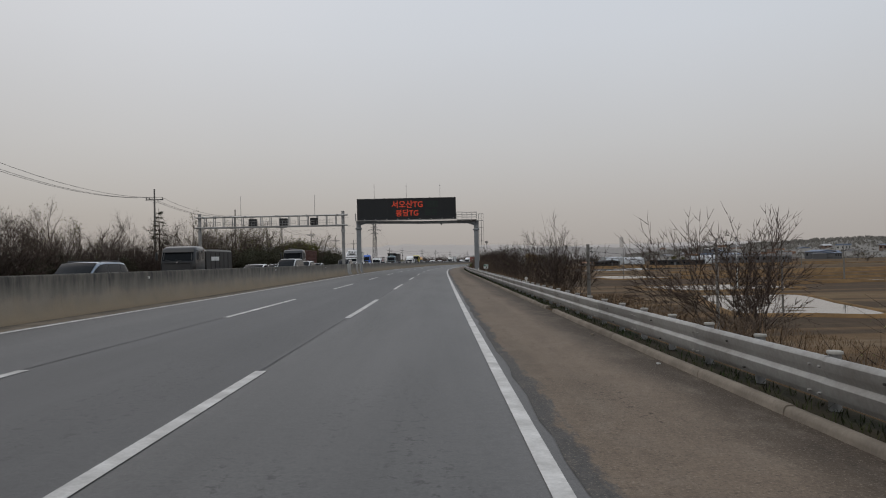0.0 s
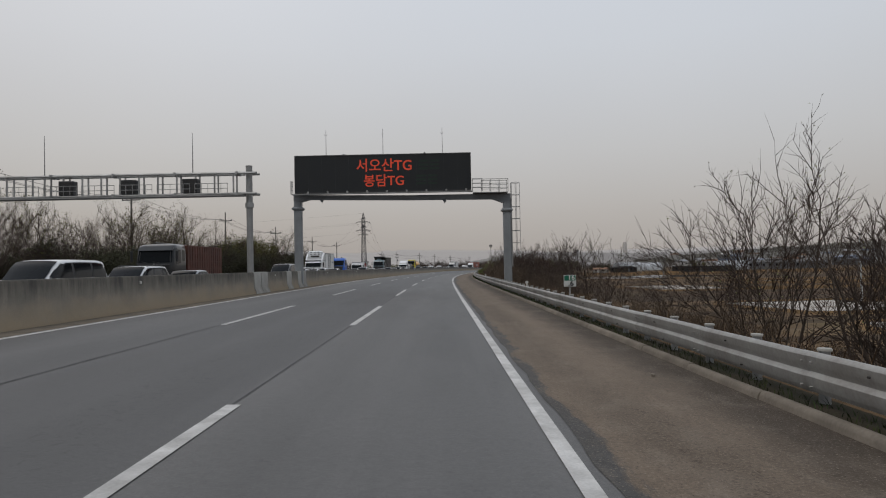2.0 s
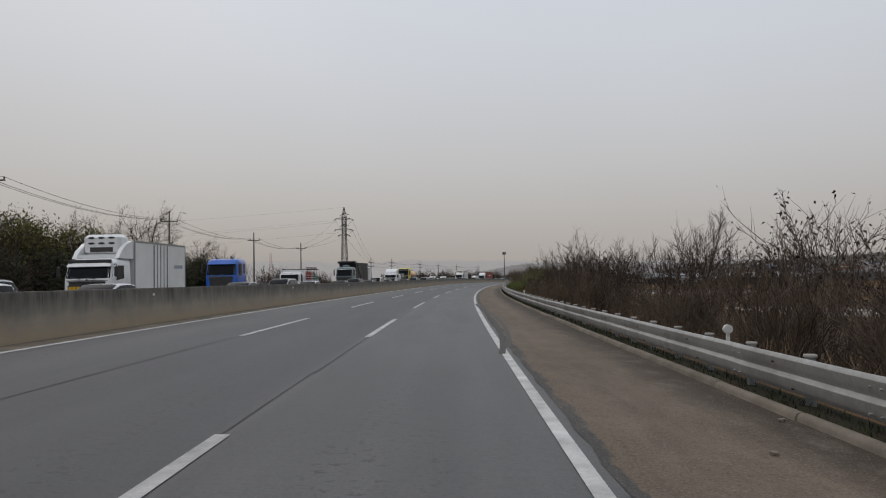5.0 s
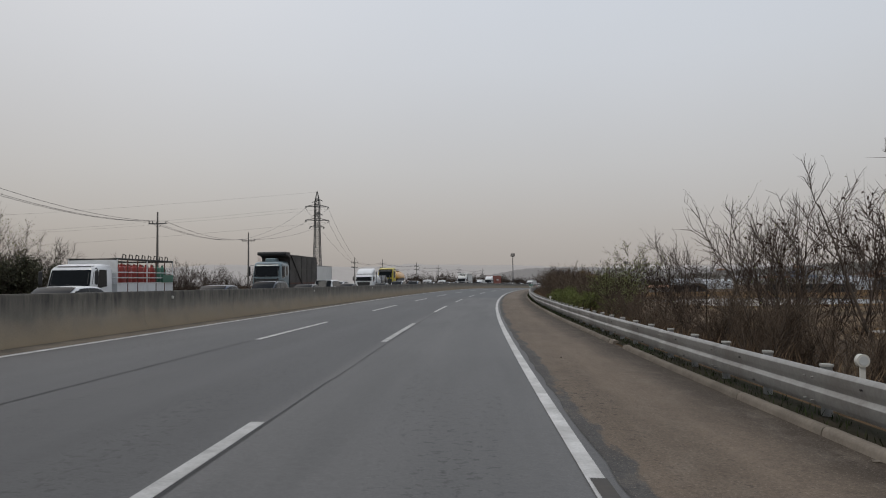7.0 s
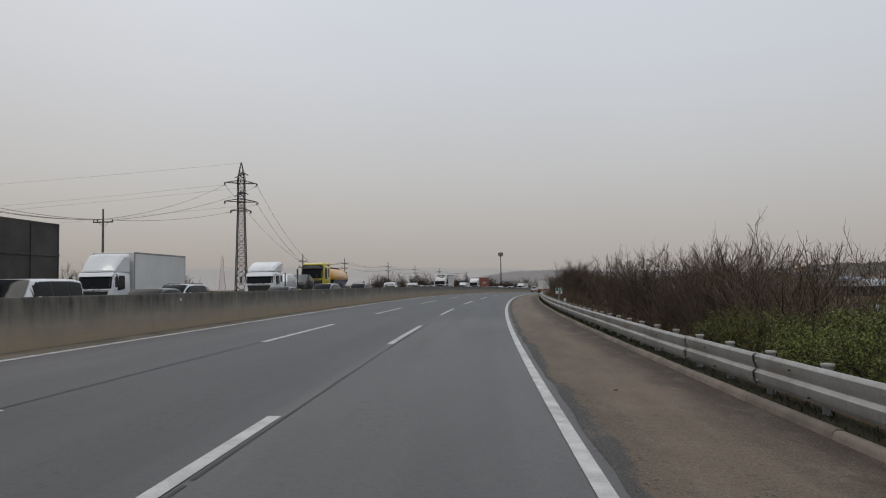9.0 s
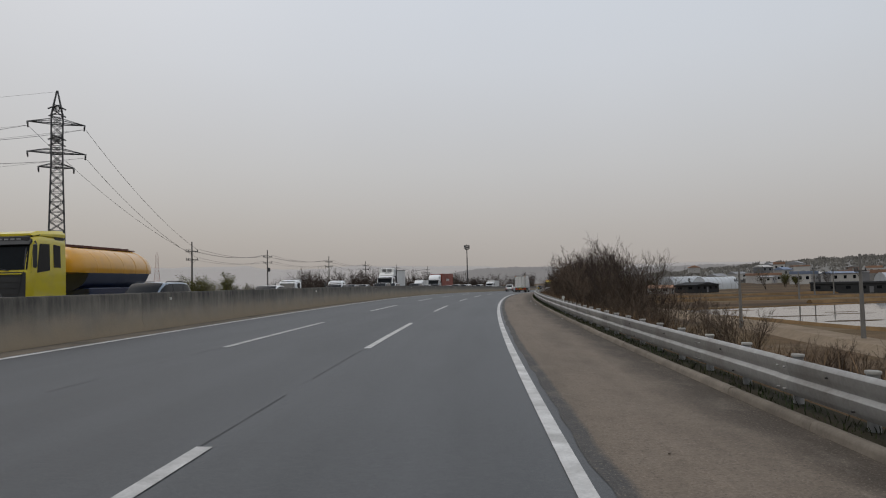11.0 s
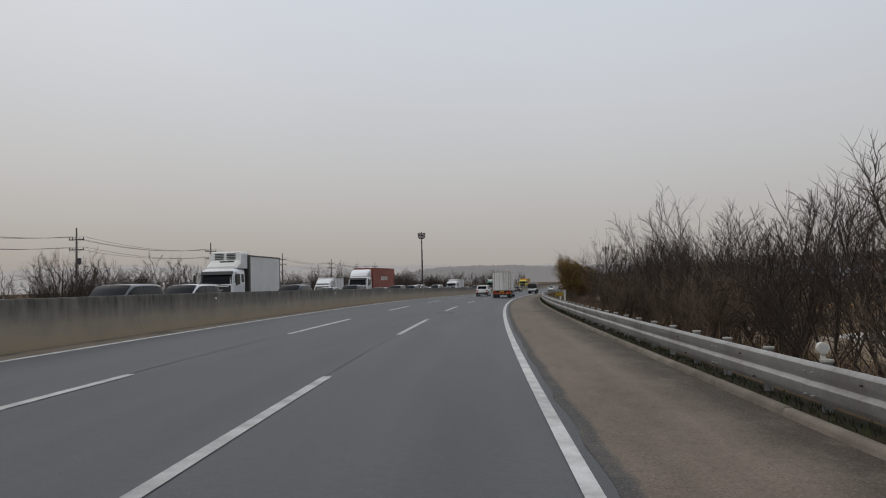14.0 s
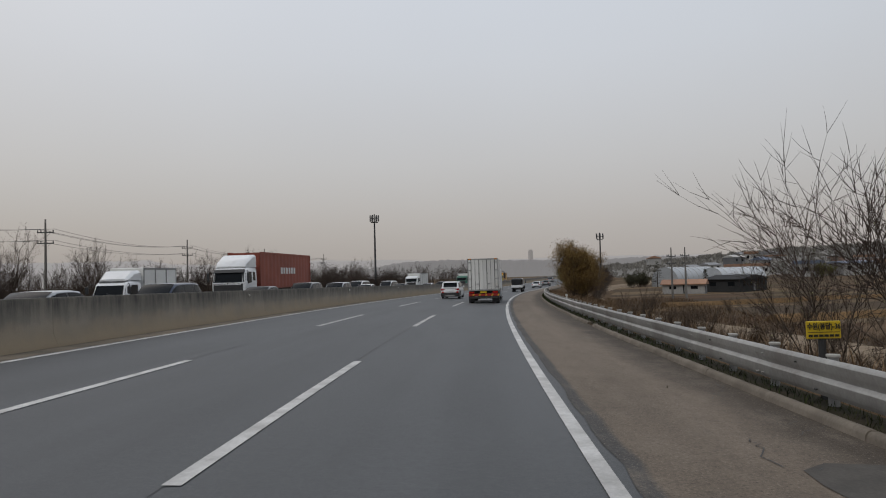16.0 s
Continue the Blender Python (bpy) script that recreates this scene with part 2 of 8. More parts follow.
def fields(name):
    """Dry paddies: plots of different browns, stubble and damp earth."""
    m, n, l, b = material(name)
    co = n.new("ShaderNodeTexCoord").outputs["Object"]
    plots = n.new("ShaderNodeTexVoronoi")
    plots.inputs["Scale"].default_value = 1.0
    l.new(stretch(n, l, co, (0.012, 0.034, 0.02)), plots.inputs["Vector"])
    pick = n.new("ShaderNodeSeparateColor")
    l.new(plots.outputs["Color"], pick.inputs[0])
    c = mix_node(n, l, (0.105, 0.068, 0.040), (0.155, 0.108, 0.062), pick.outputs[0])
    c = mix_node(n, l, c, (0.085, 0.052, 0.032), ramp_node(n, l, pick.outputs[1], 0.55, 0.9))
    c = mix_node(n, l, c, (0.115, 0.105, 0.055), maths(n, l, "MULTIPLY", ramp_node(n, l, noise_node(n, l, co, 0.03, 6), 0.5, 0.7), 0.6))
    strips = noise_node(n, l, stretch(n, l, co, (0.006, 0.11, 0.02)), 1.0, 4, 0.6)
    c = mix_node(n, l, c, (0.062, 0.046, 0.033), maths(n, l, "MULTIPLY", ramp_node(n, l, strips, 0.48, 0.54), 0.85))
    c = mix_node(n, l, c, (0.17, 0.13, 0.09), maths(n, l, "MULTIPLY", ramp_node(n, l, strips, 0.42, 0.36), 0.6))
    f = noise_node(n, l, stretch(n, l, co, (1, 0.25, 1)), 0.8, 8, 0.7)
    v = n.new("ShaderNodeVectorMath")
    v.operation = "SCALE"
    l.new(c, v.inputs[0])
    l.new(maths(n, l, "MULTIPLY_ADD", f, 0.9, 0.55), v.inputs[3])
    l.new(v.outputs[0], b.inputs["Base Color"])
    b.inputs["Roughness"].default_value, b.inputs["Specular IOR Level"].default_value = 0.95, 0.08
    bump_node(n, l, f, b, 0.5, 0.2)
    return m


def plain(name, colour, rough=0.5, metal=0.0, glow=0.0):
    m, n, l, b = material(name)
    co = n.new("ShaderNodeTexCoord").outputs["Object"]
    f = noise_node(n, l, co, 4.0, 4)
    l.new(mix_node(n, l, colour, tuple(x * 0.75 for x in colour), ramp_node(n, l, f, 0.4, 0.75)), b.inputs["Base Color"])
    b.inputs["Roughness"].default_value, b.inputs["Metallic"].default_value = rough, metal
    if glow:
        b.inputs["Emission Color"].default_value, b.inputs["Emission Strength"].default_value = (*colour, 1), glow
    return m


ASPHALT = asphalt("asphalt", (0.104, 0.101, 0.098), (0.061, 0.060, 0.058), 0.22)
ASPHALT_FAR = asphalt("asphalt_opposite", (0.12, 0.12, 0.122), (0.08, 0.08, 0.082), 0.2)
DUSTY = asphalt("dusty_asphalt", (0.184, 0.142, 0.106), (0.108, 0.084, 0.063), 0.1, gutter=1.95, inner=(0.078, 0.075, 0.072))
LINE_PAINT = surface("road_paint", (0.60, 0.59, 0.57), (0.34, 0.33, 0.315), 2.2, 30, 0.7, bump=0.15)
SEAL = surface("joint_sealant", (0.018, 0.018, 0.02), (0.03, 0.03, 0.03), 2, 30, 0.6)
RUBBER_MARK = surface("tyre_rubber_mark", (0.05, 0.048, 0.046), (0.085, 0.075, 0.065), 2, 20, 0.8)
CONCRETE = weathered_concrete("weathered_concrete")
NEW_CONCRETE = surface("pale_concrete", (0.38, 0.37, 0.34), (0.25, 0.24, 0.22), 1.2, 30, 0.85)
KERB = surface("kerb_concrete", (0.25, 0.215, 0.175), (0.15, 0.128, 0.105), 1.5, 25, 0.9, bump=0.4, vary=0.15)
STEEL = surface("galvanised_steel", (0.40, 0.40, 0.395), (0.28, 0.275, 0.265), 0.8, 14, 0.55, metal=0.45, bump=0.05)
RAIL_STEEL = surface("guardrail_steel", (0.40, 0.395, 0.38), (0.27, 0.255, 0.235), 1.4, 18, 0.6, metal=0.25, bump=0.06)
PAINTED_STEEL = surface("grey_painted_steel", (0.235, 0.25, 0.262), (0.17, 0.18, 0.188), 0.9, 12, 0.5, bump=0.05)
DARK_STEEL = surface("lattice_steel", (0.085, 0.087, 0.09), (0.05, 0.05, 0.052), 1.5, 15, 0.6, metal=0.2)
WIRE = surface("cable", (0.03, 0.03, 0.032), (0.05, 0.05, 0.05), 2, 10, 0.6, bump=0)
POLE_CONCRETE = surface("pole_concrete", (0.20, 0.19, 0.175), (0.14, 0.135, 0.125), 1, 20, 0.85)
SCREEN = surface("display_black", (0.010, 0.012, 0.014), (0.016, 0.018, 0.02), 1.5, 12, 0.55, bump=0.03)
LED_RED = plain("lit_red_diodes", (0.60, 0.06, 0.025), 0.6, glow=0.3)
LED_GREEN = plain("unlit_green_diodes", (0.012, 0.028, 0.018), 0.6)
WHITE_PLATE = plain("white_sign_sheet", (0.62, 0.63, 0.62), 0.5)
GREEN_PLATE = plain("green_sign_sheet", (0.015, 0.16, 0.10), 0.45)
YELLOW_PLATE = plain("yellow_sign_sheet", (0.62, 0.43, 0.02), 0.5)
BLACK_INK = plain("black_print", (0.02, 0.02, 0.02), 0.6)
WHITE_INK = plain("white_print", (0.75, 0.75, 0.73), 0.6)
REFLECTOR = plain("white_reflector", (0.72, 0.70, 0.64), 0.35)
# Dark verge soil, deepened further by painting in the shade below the rail.
SHADED_SOIL = surface("dark_soil_rail_shade", (0.028, 0.028, 0.017), (0.05, 0.04, 0.028), 1.2, 14, 0.95, bump=0.8)
EARTH = surface("embankment_soil", (0.12, 0.078, 0.044), (0.06, 0.042, 0.027), 0.5, 5, 0.95, bump=0.8, coords="Object")
BUND = surface("dry_grass_bank", (0.20, 0.125, 0.06), (0.10, 0.066, 0.036), 0.3, 2.5, 0.95, bump=0.6)
GROUND = fields("dry_fields")
GRASS = surface("verge_grass", (0.022, 0.042, 0.014), (0.05, 0.046, 0.022), 0.5, 6, 0.9, islands=True, vary=0.35, bump=0)
DRY_STEMS = surface("dry_stems", (0.175, 0.118, 0.070), (0.085, 0.059, 0.040), 0.2, 5, 0.9, islands=True, vary=0.35, bump=0)
BARK = surface("bark", (0.105, 0.084, 0.068), (0.058, 0.048, 0.041), 1.5, 18, 0.95, bump=0.4, vary=0.2)
TWIG = surface("twigs", (0.088, 0.066, 0.055), (0.055, 0.043, 0.037), 0.8, 9, 0.95, bump=0, vary=0.25)
BRUSH = surface("brushwood", (0.15, 0.113, 0.084), (0.088, 0.067, 0.051), 0.35, 9, 0.95, bump=0, vary=0.3)
PALE_TWIG = surface("pale_twigs", (0.13, 0.108, 0.09), (0.085, 0.07, 0.06), 0.8, 9, 0.95, bump=0, vary=0.2)
BUD = surface("leaf_buds", (0.25, 0.26, 0.12), (0.16, 0.17, 0.07), 0.6, 4, 0.9, islands=True, vary=0.4, bump=0)
OLIVE_LEAF = surface("olive_leaves", (0.15, 0.143, 0.05), (0.085, 0.088, 0.03), 0.4, 4, 0.9, islands=True, vary=0.4, bump=0)
EVERGREEN = surface("dark_evergreen_leaves", (0.062, 0.060, 0.030), (0.036, 0.037, 0.02), 0.4, 4, 0.85, islands=True, vary=0.4, bump=0)
FRESH_LEAF = surface("fresh_green_leaves", (0.165, 0.19, 0.045), (0.11, 0.13, 0.035), 0.4, 4, 0.85, islands=True, vary=0.35, bump=0)
RUSSET_LEAF = surface("russet_leaves", (0.26, 0.165, 0.06), (0.16, 0.11, 0.045), 0.4, 4, 0.9, islands=True, vary=0.35, bump=0)
DEAD_LEAF = surface("dead_leaves", (0.07, 0.045, 0.032), (0.045, 0.03, 0.024), 0.6, 4, 0.9, islands=True, vary=0.3, bump=0)
TYRE = surface("tyre_rubber", (0.022, 0.022, 0.022), (0.04, 0.038, 0.036), 2, 20, 0.85)
RIM = plain("wheel_rim", (0.35, 0.35, 0.36), 0.35, 0.8)
GLASS = plain("tinted_glass", (0.009, 0.011, 0.013), 0.1)
GLASS.node_tree.nodes["Principled BSDF"].inputs["Specular IOR Level"].default_value = 0.16
# Bare woods paled to grey: distance haze put into the base colour.
HAZED_WOODS = surface("bare_woods_haze_tint", (0.27, 0.255, 0.232), (0.20, 0.19, 0.17), 0.02, 0.3, 1.0, bump=0, islands=True, vary=0.35)
MEDIAN_DUST = surface("median_dust", (0.21, 0.175, 0.135), (0.11, 0.098, 0.082), 0.9, 14, 0.95, bump=0.4)
DARK_PATCH = surface("fresh_asphalt_patch", (0.064, 0.066, 0.069), (0.054, 0.056, 0.058), 2.5, 30, 0.65, bump=0.3)
DARK_PATCH_FADED = surface("worn_asphalt_patch", (0.074, 0.077, 0.080), (0.062, 0.065, 0.068), 2.5, 30, 0.65, bump=0.3)
PATCH = surface("patched_asphalt", (0.105, 0.096, 0.086), (0.075, 0.07, 0.064), 2.5, 30, 0.9, bump=0.3)
SHADE_NET = surface("black_shade_net", (0.035, 0.036, 0.038), (0.055, 0.055, 0.055), 0.4, 6, 0.9)
PLASTIC = surface("black_plastic", (0.025, 0.025, 0.026), (0.04, 0.04, 0.04), 2, 25, 0.6)
CHASSIS = surface("chassis_steel", (0.03, 0.03, 0.03), (0.055, 0.048, 0.042), 2, 20, 0.75)
CHROME = plain("chrome", (0.55, 0.55, 0.56), 0.2, 0.9)
LAMP_CLEAR = plain("headlamp_lens", (0.6, 0.62, 0.64), 0.12)
LAMP_RED = plain("red_lamp_lens", (0.42, 0.012, 0.01), 0.25)
LAMP_AMBER = plain("amber_lamp_lens", (0.6, 0.2, 0.01), 0.25)
RED_BAND = plain("red_reflective_band", (0.32, 0.025, 0.02), 0.4)
YELLOW_BAND = plain("yellow_reflective_band", (0.6, 0.36, 0.03), 0.4)
WHITE = car_paint("white_paint", (0.76, 0.77, 0.78))
SILVER = car_paint("silver_paint", (0.36, 0.38, 0.40))
GREY = car_paint("grey_paint", (0.12, 0.125, 0.13))
DARK = car_paint("dark_paint", (0.012, 0.013, 0.015), (0.05, 0.046, 0.042))
NAVY = car_paint("dark_blue_paint", (0.012, 0.022, 0.06), (0.05, 0.05, 0.055))
SKY_BLUE = car_paint("pale_blue_paint", (0.24, 0.30, 0.38))
BLUE = car_paint("bright_blue_paint", (0.02, 0.12, 0.52))
YELLOW = car_paint("yellow_paint", (0.62, 0.50, 0.02))
ORANGE = car_paint("orange_yellow_paint", (0.66, 0.32, 0.02))
SLATE = car_paint("slate_paint", (0.055, 0.065, 0.085))
TEAL = car_paint("grey_teal_paint", (0.17, 0.23, 0.255))
BOX_WHITE = surface("white_box_panel", (0.76, 0.76, 0.74), (0.64, 0.63, 0.60), 0.45, 10, 0.55, bump=0.03, grain=0.06)
BOX_GREY = surface("grey_dump_steel", (0.088, 0.078, 0.070), (0.048, 0.042, 0.038), 0.8, 10, 0.7)
RUST_RED = surface("rusty_red_steel", (0.145, 0.052, 0.034), (0.075, 0.036, 0.028), 0.9, 10, 0.75)
CONTAINER_RED = surface("container_orange_red", (0.29, 0.066, 0.038), (0.21, 0.055, 0.036), 0.6, 8, 0.6, bump=0.04)
GAS_RED = plain("red_cylinder_paint", (0.27, 0.032, 0.024), 0.45)
GAS_GREEN = plain("green_cylinder_paint", (0.05, 0.16, 0.11), 0.45)
WALL_PALE = surface("pale_plaster", (0.42, 0.41, 0.39), (0.33, 0.32, 0.31), 0.15, 3, 0.9, vary=0.3)
WALL_BRICK = surface("brownish_wall", (0.28, 0.20, 0.16), (0.22, 0.165, 0.14), 0.15, 3, 0.9, vary=0.25)
WALL_DARK = surface("grey_cladding", (0.16, 0.16, 0.165), (0.12, 0.12, 0.125), 0.15, 3, 0.7, vary=0.25)
ROOF_GREY = surface("grey_roof_sheet", (0.36, 0.36, 0.37), (0.27, 0.27, 0.28), 0.2, 3, 0.7, vary=0.3)
ROOF_BLUE = surface("blue_roof_sheet", (0.15, 0.19, 0.27), (0.12, 0.15, 0.21), 0.2, 3, 0.6, vary=0.3)
ROOF_ORANGE = surface("orange_roof_tiles", (0.34, 0.19, 0.12), (0.25, 0.15, 0.10), 0.3, 4, 0.8, vary=0.2)
FILM = surface("greenhouse_film", (0.48, 0.50, 0.52), (0.38, 0.40, 0.42), 0.2, 3, 0.4, bump=0.1)
WATER, _n, _l, _b = material("still_water")
_b.inputs["Base Color"].default_value, _b.inputs["Roughness"].default_value = (0.09, 0.085, 0.075, 1), 0.04
_b.inputs["Specular IOR Level"].default_value = 0.9
_w = noise_node(_n, _l, _n.new("ShaderNodeTexCoord").outputs["Object"], 0.7, 4)
bump_node(_n, _l, _w, _b, 0.06, 0.05)
# Hill behind the village; its grey is paled to stand in for haze.
HILL_NEAR_HAZED = surface("wooded_hill_haze_tint", (0.25, 0.238, 0.222), (0.185, 0.176, 0.16), 0.03, 0.16, 1.0, bump=0)
# Distance haze is painted on these far ridges: pale colour plus glow.
HILL_FAR_HAZE = plain("hill_haze_glow", (0.22, 0.207, 0.199), 1.0, glow=0.75)
HILL_MID_HAZE = plain("wooded_hill_haze_glow", (0.155, 0.146, 0.140), 1.0, glow=0.45)


# ---- building blocks ----
class Shape:
    """Points and faces of one mesh."""

    def __init__(self):
        self.v, self.f = [], []

    def add(self, points, faces):
        o = len(self.v)
        self.v += [tuple(p) for p in points]
        self.f += [tuple(i + o for i in f) for f in faces]
        return self

    def box(self, x0, x1, y0, y1, z0, z1, c=0.0):
        if c <= 0:
            return self.add([(x, y, z) for x in (x0, x1) for y in (y0, y1) for z in (z0, z1)],
                            [(0, 1, 3, 2), (4, 6, 7, 5), (0, 4, 5, 1), (2, 3, 7, 6), (0, 2, 6, 4), (1, 5, 7, 3)])
        prof = [(x0 + c, y0), (x1 - c, y0), (x1, y0 + c), (x1, y1 - c), (x1 - c, y1), (x0 + c, y1), (x0, y1 - c), (x0, y0 + c)]
        mx, my = (x0 + x1) / 2, (y0 + y1) / 2
        kx, ky = 1 - 2 * c / max(x1 - x0, 1e-6), 1 - 2 * c / max(y1 - y0, 1e-6)
        small = [(mx + (x - mx) * kx, my + (y - my) * ky) for x, y in prof]
        return self.loft([[(x, y, z0) for x, y in small], [(x, y, z0 + c) for x, y in prof], [(x, y, z1 - c) for x, y in prof], [(x, y, z1) for x, y in small]])

    def loft(self, rings, cap=True):
        n, points, faces = len(rings[0]), [p for r in rings for p in r], []
        for k in range(len(rings) - 1):
            for i in range(n):
                j = (i + 1) % n
                faces.append((k * n + i, k * n + j, (k + 1) * n + j, (k + 1) * n + i))
        if cap:
            faces += [tuple(reversed(range(n))), tuple(range((len(rings) - 1) * n, len(rings) * n))]
        return self.add(points, faces)

    def prism(self, outline, axis, a, b):
        turn = {"x": lambda u, v, w: (w, u, v), "y": lambda u, v, w: (u, w, v), "z": lambda u, v, w: (u, v, w)}[axis]
        return self.loft([[turn(u, v, w) for u, v in outline] for w in (a, b)])

    def tube(self, points, radii, n=6, cap=True):
        points = [Vector(p) for p in points]
        if isinstance(radii, (int, float)):
            radii = [radii] * len(points)
        rings, side = [], None
        for k, p in enumerate(points):
            t = points[min(k + 1, len(points) - 1)] - points[max(k - 1, 0)]
            t = t.normalized() if t.length > 1e-9 else Vector((0, 0, 1))
            if side is None:
                side = t.cross(Vector((0, 0, 1)) if abs(t.z) < 0.9 else Vector((1, 0, 0))).normalized()
            else:
                side = (side - t * side.dot(t)).normalized()
            up = t.cross(side)
            rings.append([p + (side * math.cos(a) + up * math.sin(a)) * radii[k] for a in (2 * math.pi * i / n for i in range(n))])
        return self.loft(rings, cap)

    def disc(self, axis, centre, radius, a, b, n=20):
        u, v = centre
        return self.prism([(u + radius * math.cos(2 * math.pi * i / n), v + radius * math.sin(2 * math.pi * i / n)) for i in range(n)], axis, a, b)


def mesh_of(name, shape, mat, smooth=35, fix=True):
    me = bpy.data.meshes.new(name)
    me.from_pydata(shape.v, [], shape.f)
    if fix:
        bm = bmesh.new()
        bm.from_mesh(me)
        bmesh.ops.recalc_face_normals(bm, faces=bm.faces)
        bm.to_mesh(me)
        bm.free()
    if smooth:
        me.shade_smooth()
        me.set_sharp_from_angle(angle=radians(smooth))
    me.materials.append(mat)
    return me


def part(name, shape, mat, parent, label="", smooth=35, fix=True):
    ob = new(name, shape if isinstance(shape, bpy.types.Mesh) else mesh_of(name, shape, mat, smooth, fix))
    ob.parent = parent
    return tagged(ob, label)


def thing(name, label, category, m=None, group="", kind=""):
    ob = new(name)
    ob.empty_display_size = 0.3
    if m is not None:
        ob.matrix_basis = m
    return tagged(ob, label, category, group, kind)


def sweep(name, outline, s0, s1, step, mat, label, category="road", kind="structure", ragged=0.0, parent=None, lift=0.0):
    """A surface along the road through the outline's (d, z) points; its UV is (d, s) in metres."""
    stations = np.arange(s0, s1 + step * 0.5, step)
    points, rnd = [], random.Random(name)
    for s in stations:
        for k, (d, z) in enumerate(outline):
            points.append(at(s, d + (rnd.uniform(-ragged, ragged) if k == 0 else 0), z + lift))
    n = len(outline)
    faces = [(k * n + i, k * n + i + 1, (k + 1) * n + i + 1, (k + 1) * n + i) for k in range(len(stations) - 1) for i in range(n - 1)]
    me = bpy.data.meshes.new(name)
    me.from_pydata(points, [], faces)
    uv = me.uv_layers.new(name="road")
    flat = np.array([(outline[v % n][0], stations[v // n]) for f in faces for v in f], dtype=np.float32)
    uv.data.foreach_set("uv", flat.ravel())
    me.materials.append(mat)
    ob = new(name, me)
    ob.parent = parent
    return tagged(ob, label, category, kind=kind) if parent is None else tagged(ob, label)


def lettering(name, words, size, mat, parent, m, label="", bold=0.0, wide=1.0):
    """Flat words in Blender's own font, as a thin mesh part."""
    cu = bpy.data.curves.new(name, "FONT")
    cu.body, cu.size, cu.extrude, cu.offset, cu.align_x, cu.align_y = words, size, 0.004, bold, "CENTER", "CENTER"
    tmp = bpy.data.objects.new(name, cu)
    scene.collection.objects.link(tmp)
    bpy.context.view_layer.update()
    me = bpy.data.meshes.new_from_object(tmp.evaluated_get(bpy.context.evaluated_depsgraph_get()))
    bpy.data.objects.remove(tmp)
    me.transform(m @ Matrix.Diagonal((wide, 1, 1, 1)))
    me.materials.clear()
    me.materials.append(mat)
    ob = new(name, me)
    ob.parent = parent
    return tagged(ob, label)


# ---- the road and the ground ----
START, END = -60, 800
BASE = -5.2  # level of the fields

sweep("road", [(-12.3, 0), (-9, 0), (-6, 0), (-3, 0), (0, 0), (0.6, 0), (3.6, 0)], START, END, 2, ASPHALT,
      "dark grey asphalt carriageway with three lanes, worn wheel tracks")
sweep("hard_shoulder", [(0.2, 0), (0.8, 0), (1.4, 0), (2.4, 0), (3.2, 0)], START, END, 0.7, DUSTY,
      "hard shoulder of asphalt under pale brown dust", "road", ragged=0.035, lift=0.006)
sweep("median_strip", [(-11.06, 0), (-11.6, 0), (-12.2, 0)], START, END, 0.7, MEDIAN_DUST,
      "dusty strip at the foot of the concrete barrier", "road", ragged=0.05, lift=0.006)
sweep("opposite_road", [(-29.0, far_side(-29)), (-24, far_side(-24)), (-19, far_side(-19)), (-12.2, far_side(-12.2))], START, END, 4, ASPHALT_FAR,
      "grey asphalt carriageway for oncoming traffic", "road")

LINES = thing("lane_markings", "white painted lane lines on asphalt", "road marking", kind="structure")
sweep("edge_line", [(-0.085, 0), (0.085, 0)], START, END, 2, LINE_PAINT, "continuous white edge line, slightly worn", parent=LINES, lift=0.010)
sweep("edge_line", [(-10.98, 0), (-10.80, 0)], START, END, 2, LINE_PAINT, "continuous white line beside the barrier", parent=LINES, lift=0.010)
sweep("edge_line", [(-13.75, far_side(-13.75)), (-13.6, far_side(-13.6))], START, END, 4, LINE_PAINT, "", parent=LINES, lift=0.010)
sweep("edge_line", [(-25.0, far_side(-25.0)), (-24.85, far_side(-24.85))], START, END, 4, LINE_PAINT, "", parent=LINES, lift=0.010)
NEAR_END = (0.2, 0.2, 0.7, 0.45, -0.1, 0.17, 1.1, 0.5, 1.1, 1.15, 1.1, -0.6, -1.0, 0.2, 1.3, 0.5, 0.7, 0.2, 0.6)
FAR_END = (0.4, -0.15, -0.5, -0.4, -0.2, -1.0, -0.3, 0.0, -0.05, 0.6, -0.4, -1.15, -0.6, -0.1, 0.65, 0.05, -0.7, -1.2, 0.2)
for k in range(-2, 34):
    a = 20 * k + (NEAR_END[k] if 0 <= k < 19 else 0.3)
    b = 20 * k + 10 + (FAR_END[k] if 0 <= k < 19 else -0.2)
    for d in (-3.6, -7.2):
        sweep("lane_dash", [(d - 0.085, 0), (d + 0.085, 0)], a, b, (b - a) / 4, LINE_PAINT, "", parent=LINES, lift=0.010)
    for d in (-17.4, -21.1):
        sweep("lane_dash", [(d - 0.08, far_side(d)), (d + 0.08, far_side(d))], 20 * k + 4, 20 * k + 14, 5, LINE_PAINT, "", parent=LINES, lift=0.010)
SEAMS = thing("pavement_joints", "black sealed joints and tyre marks in the asphalt", "road joint", kind="structure")
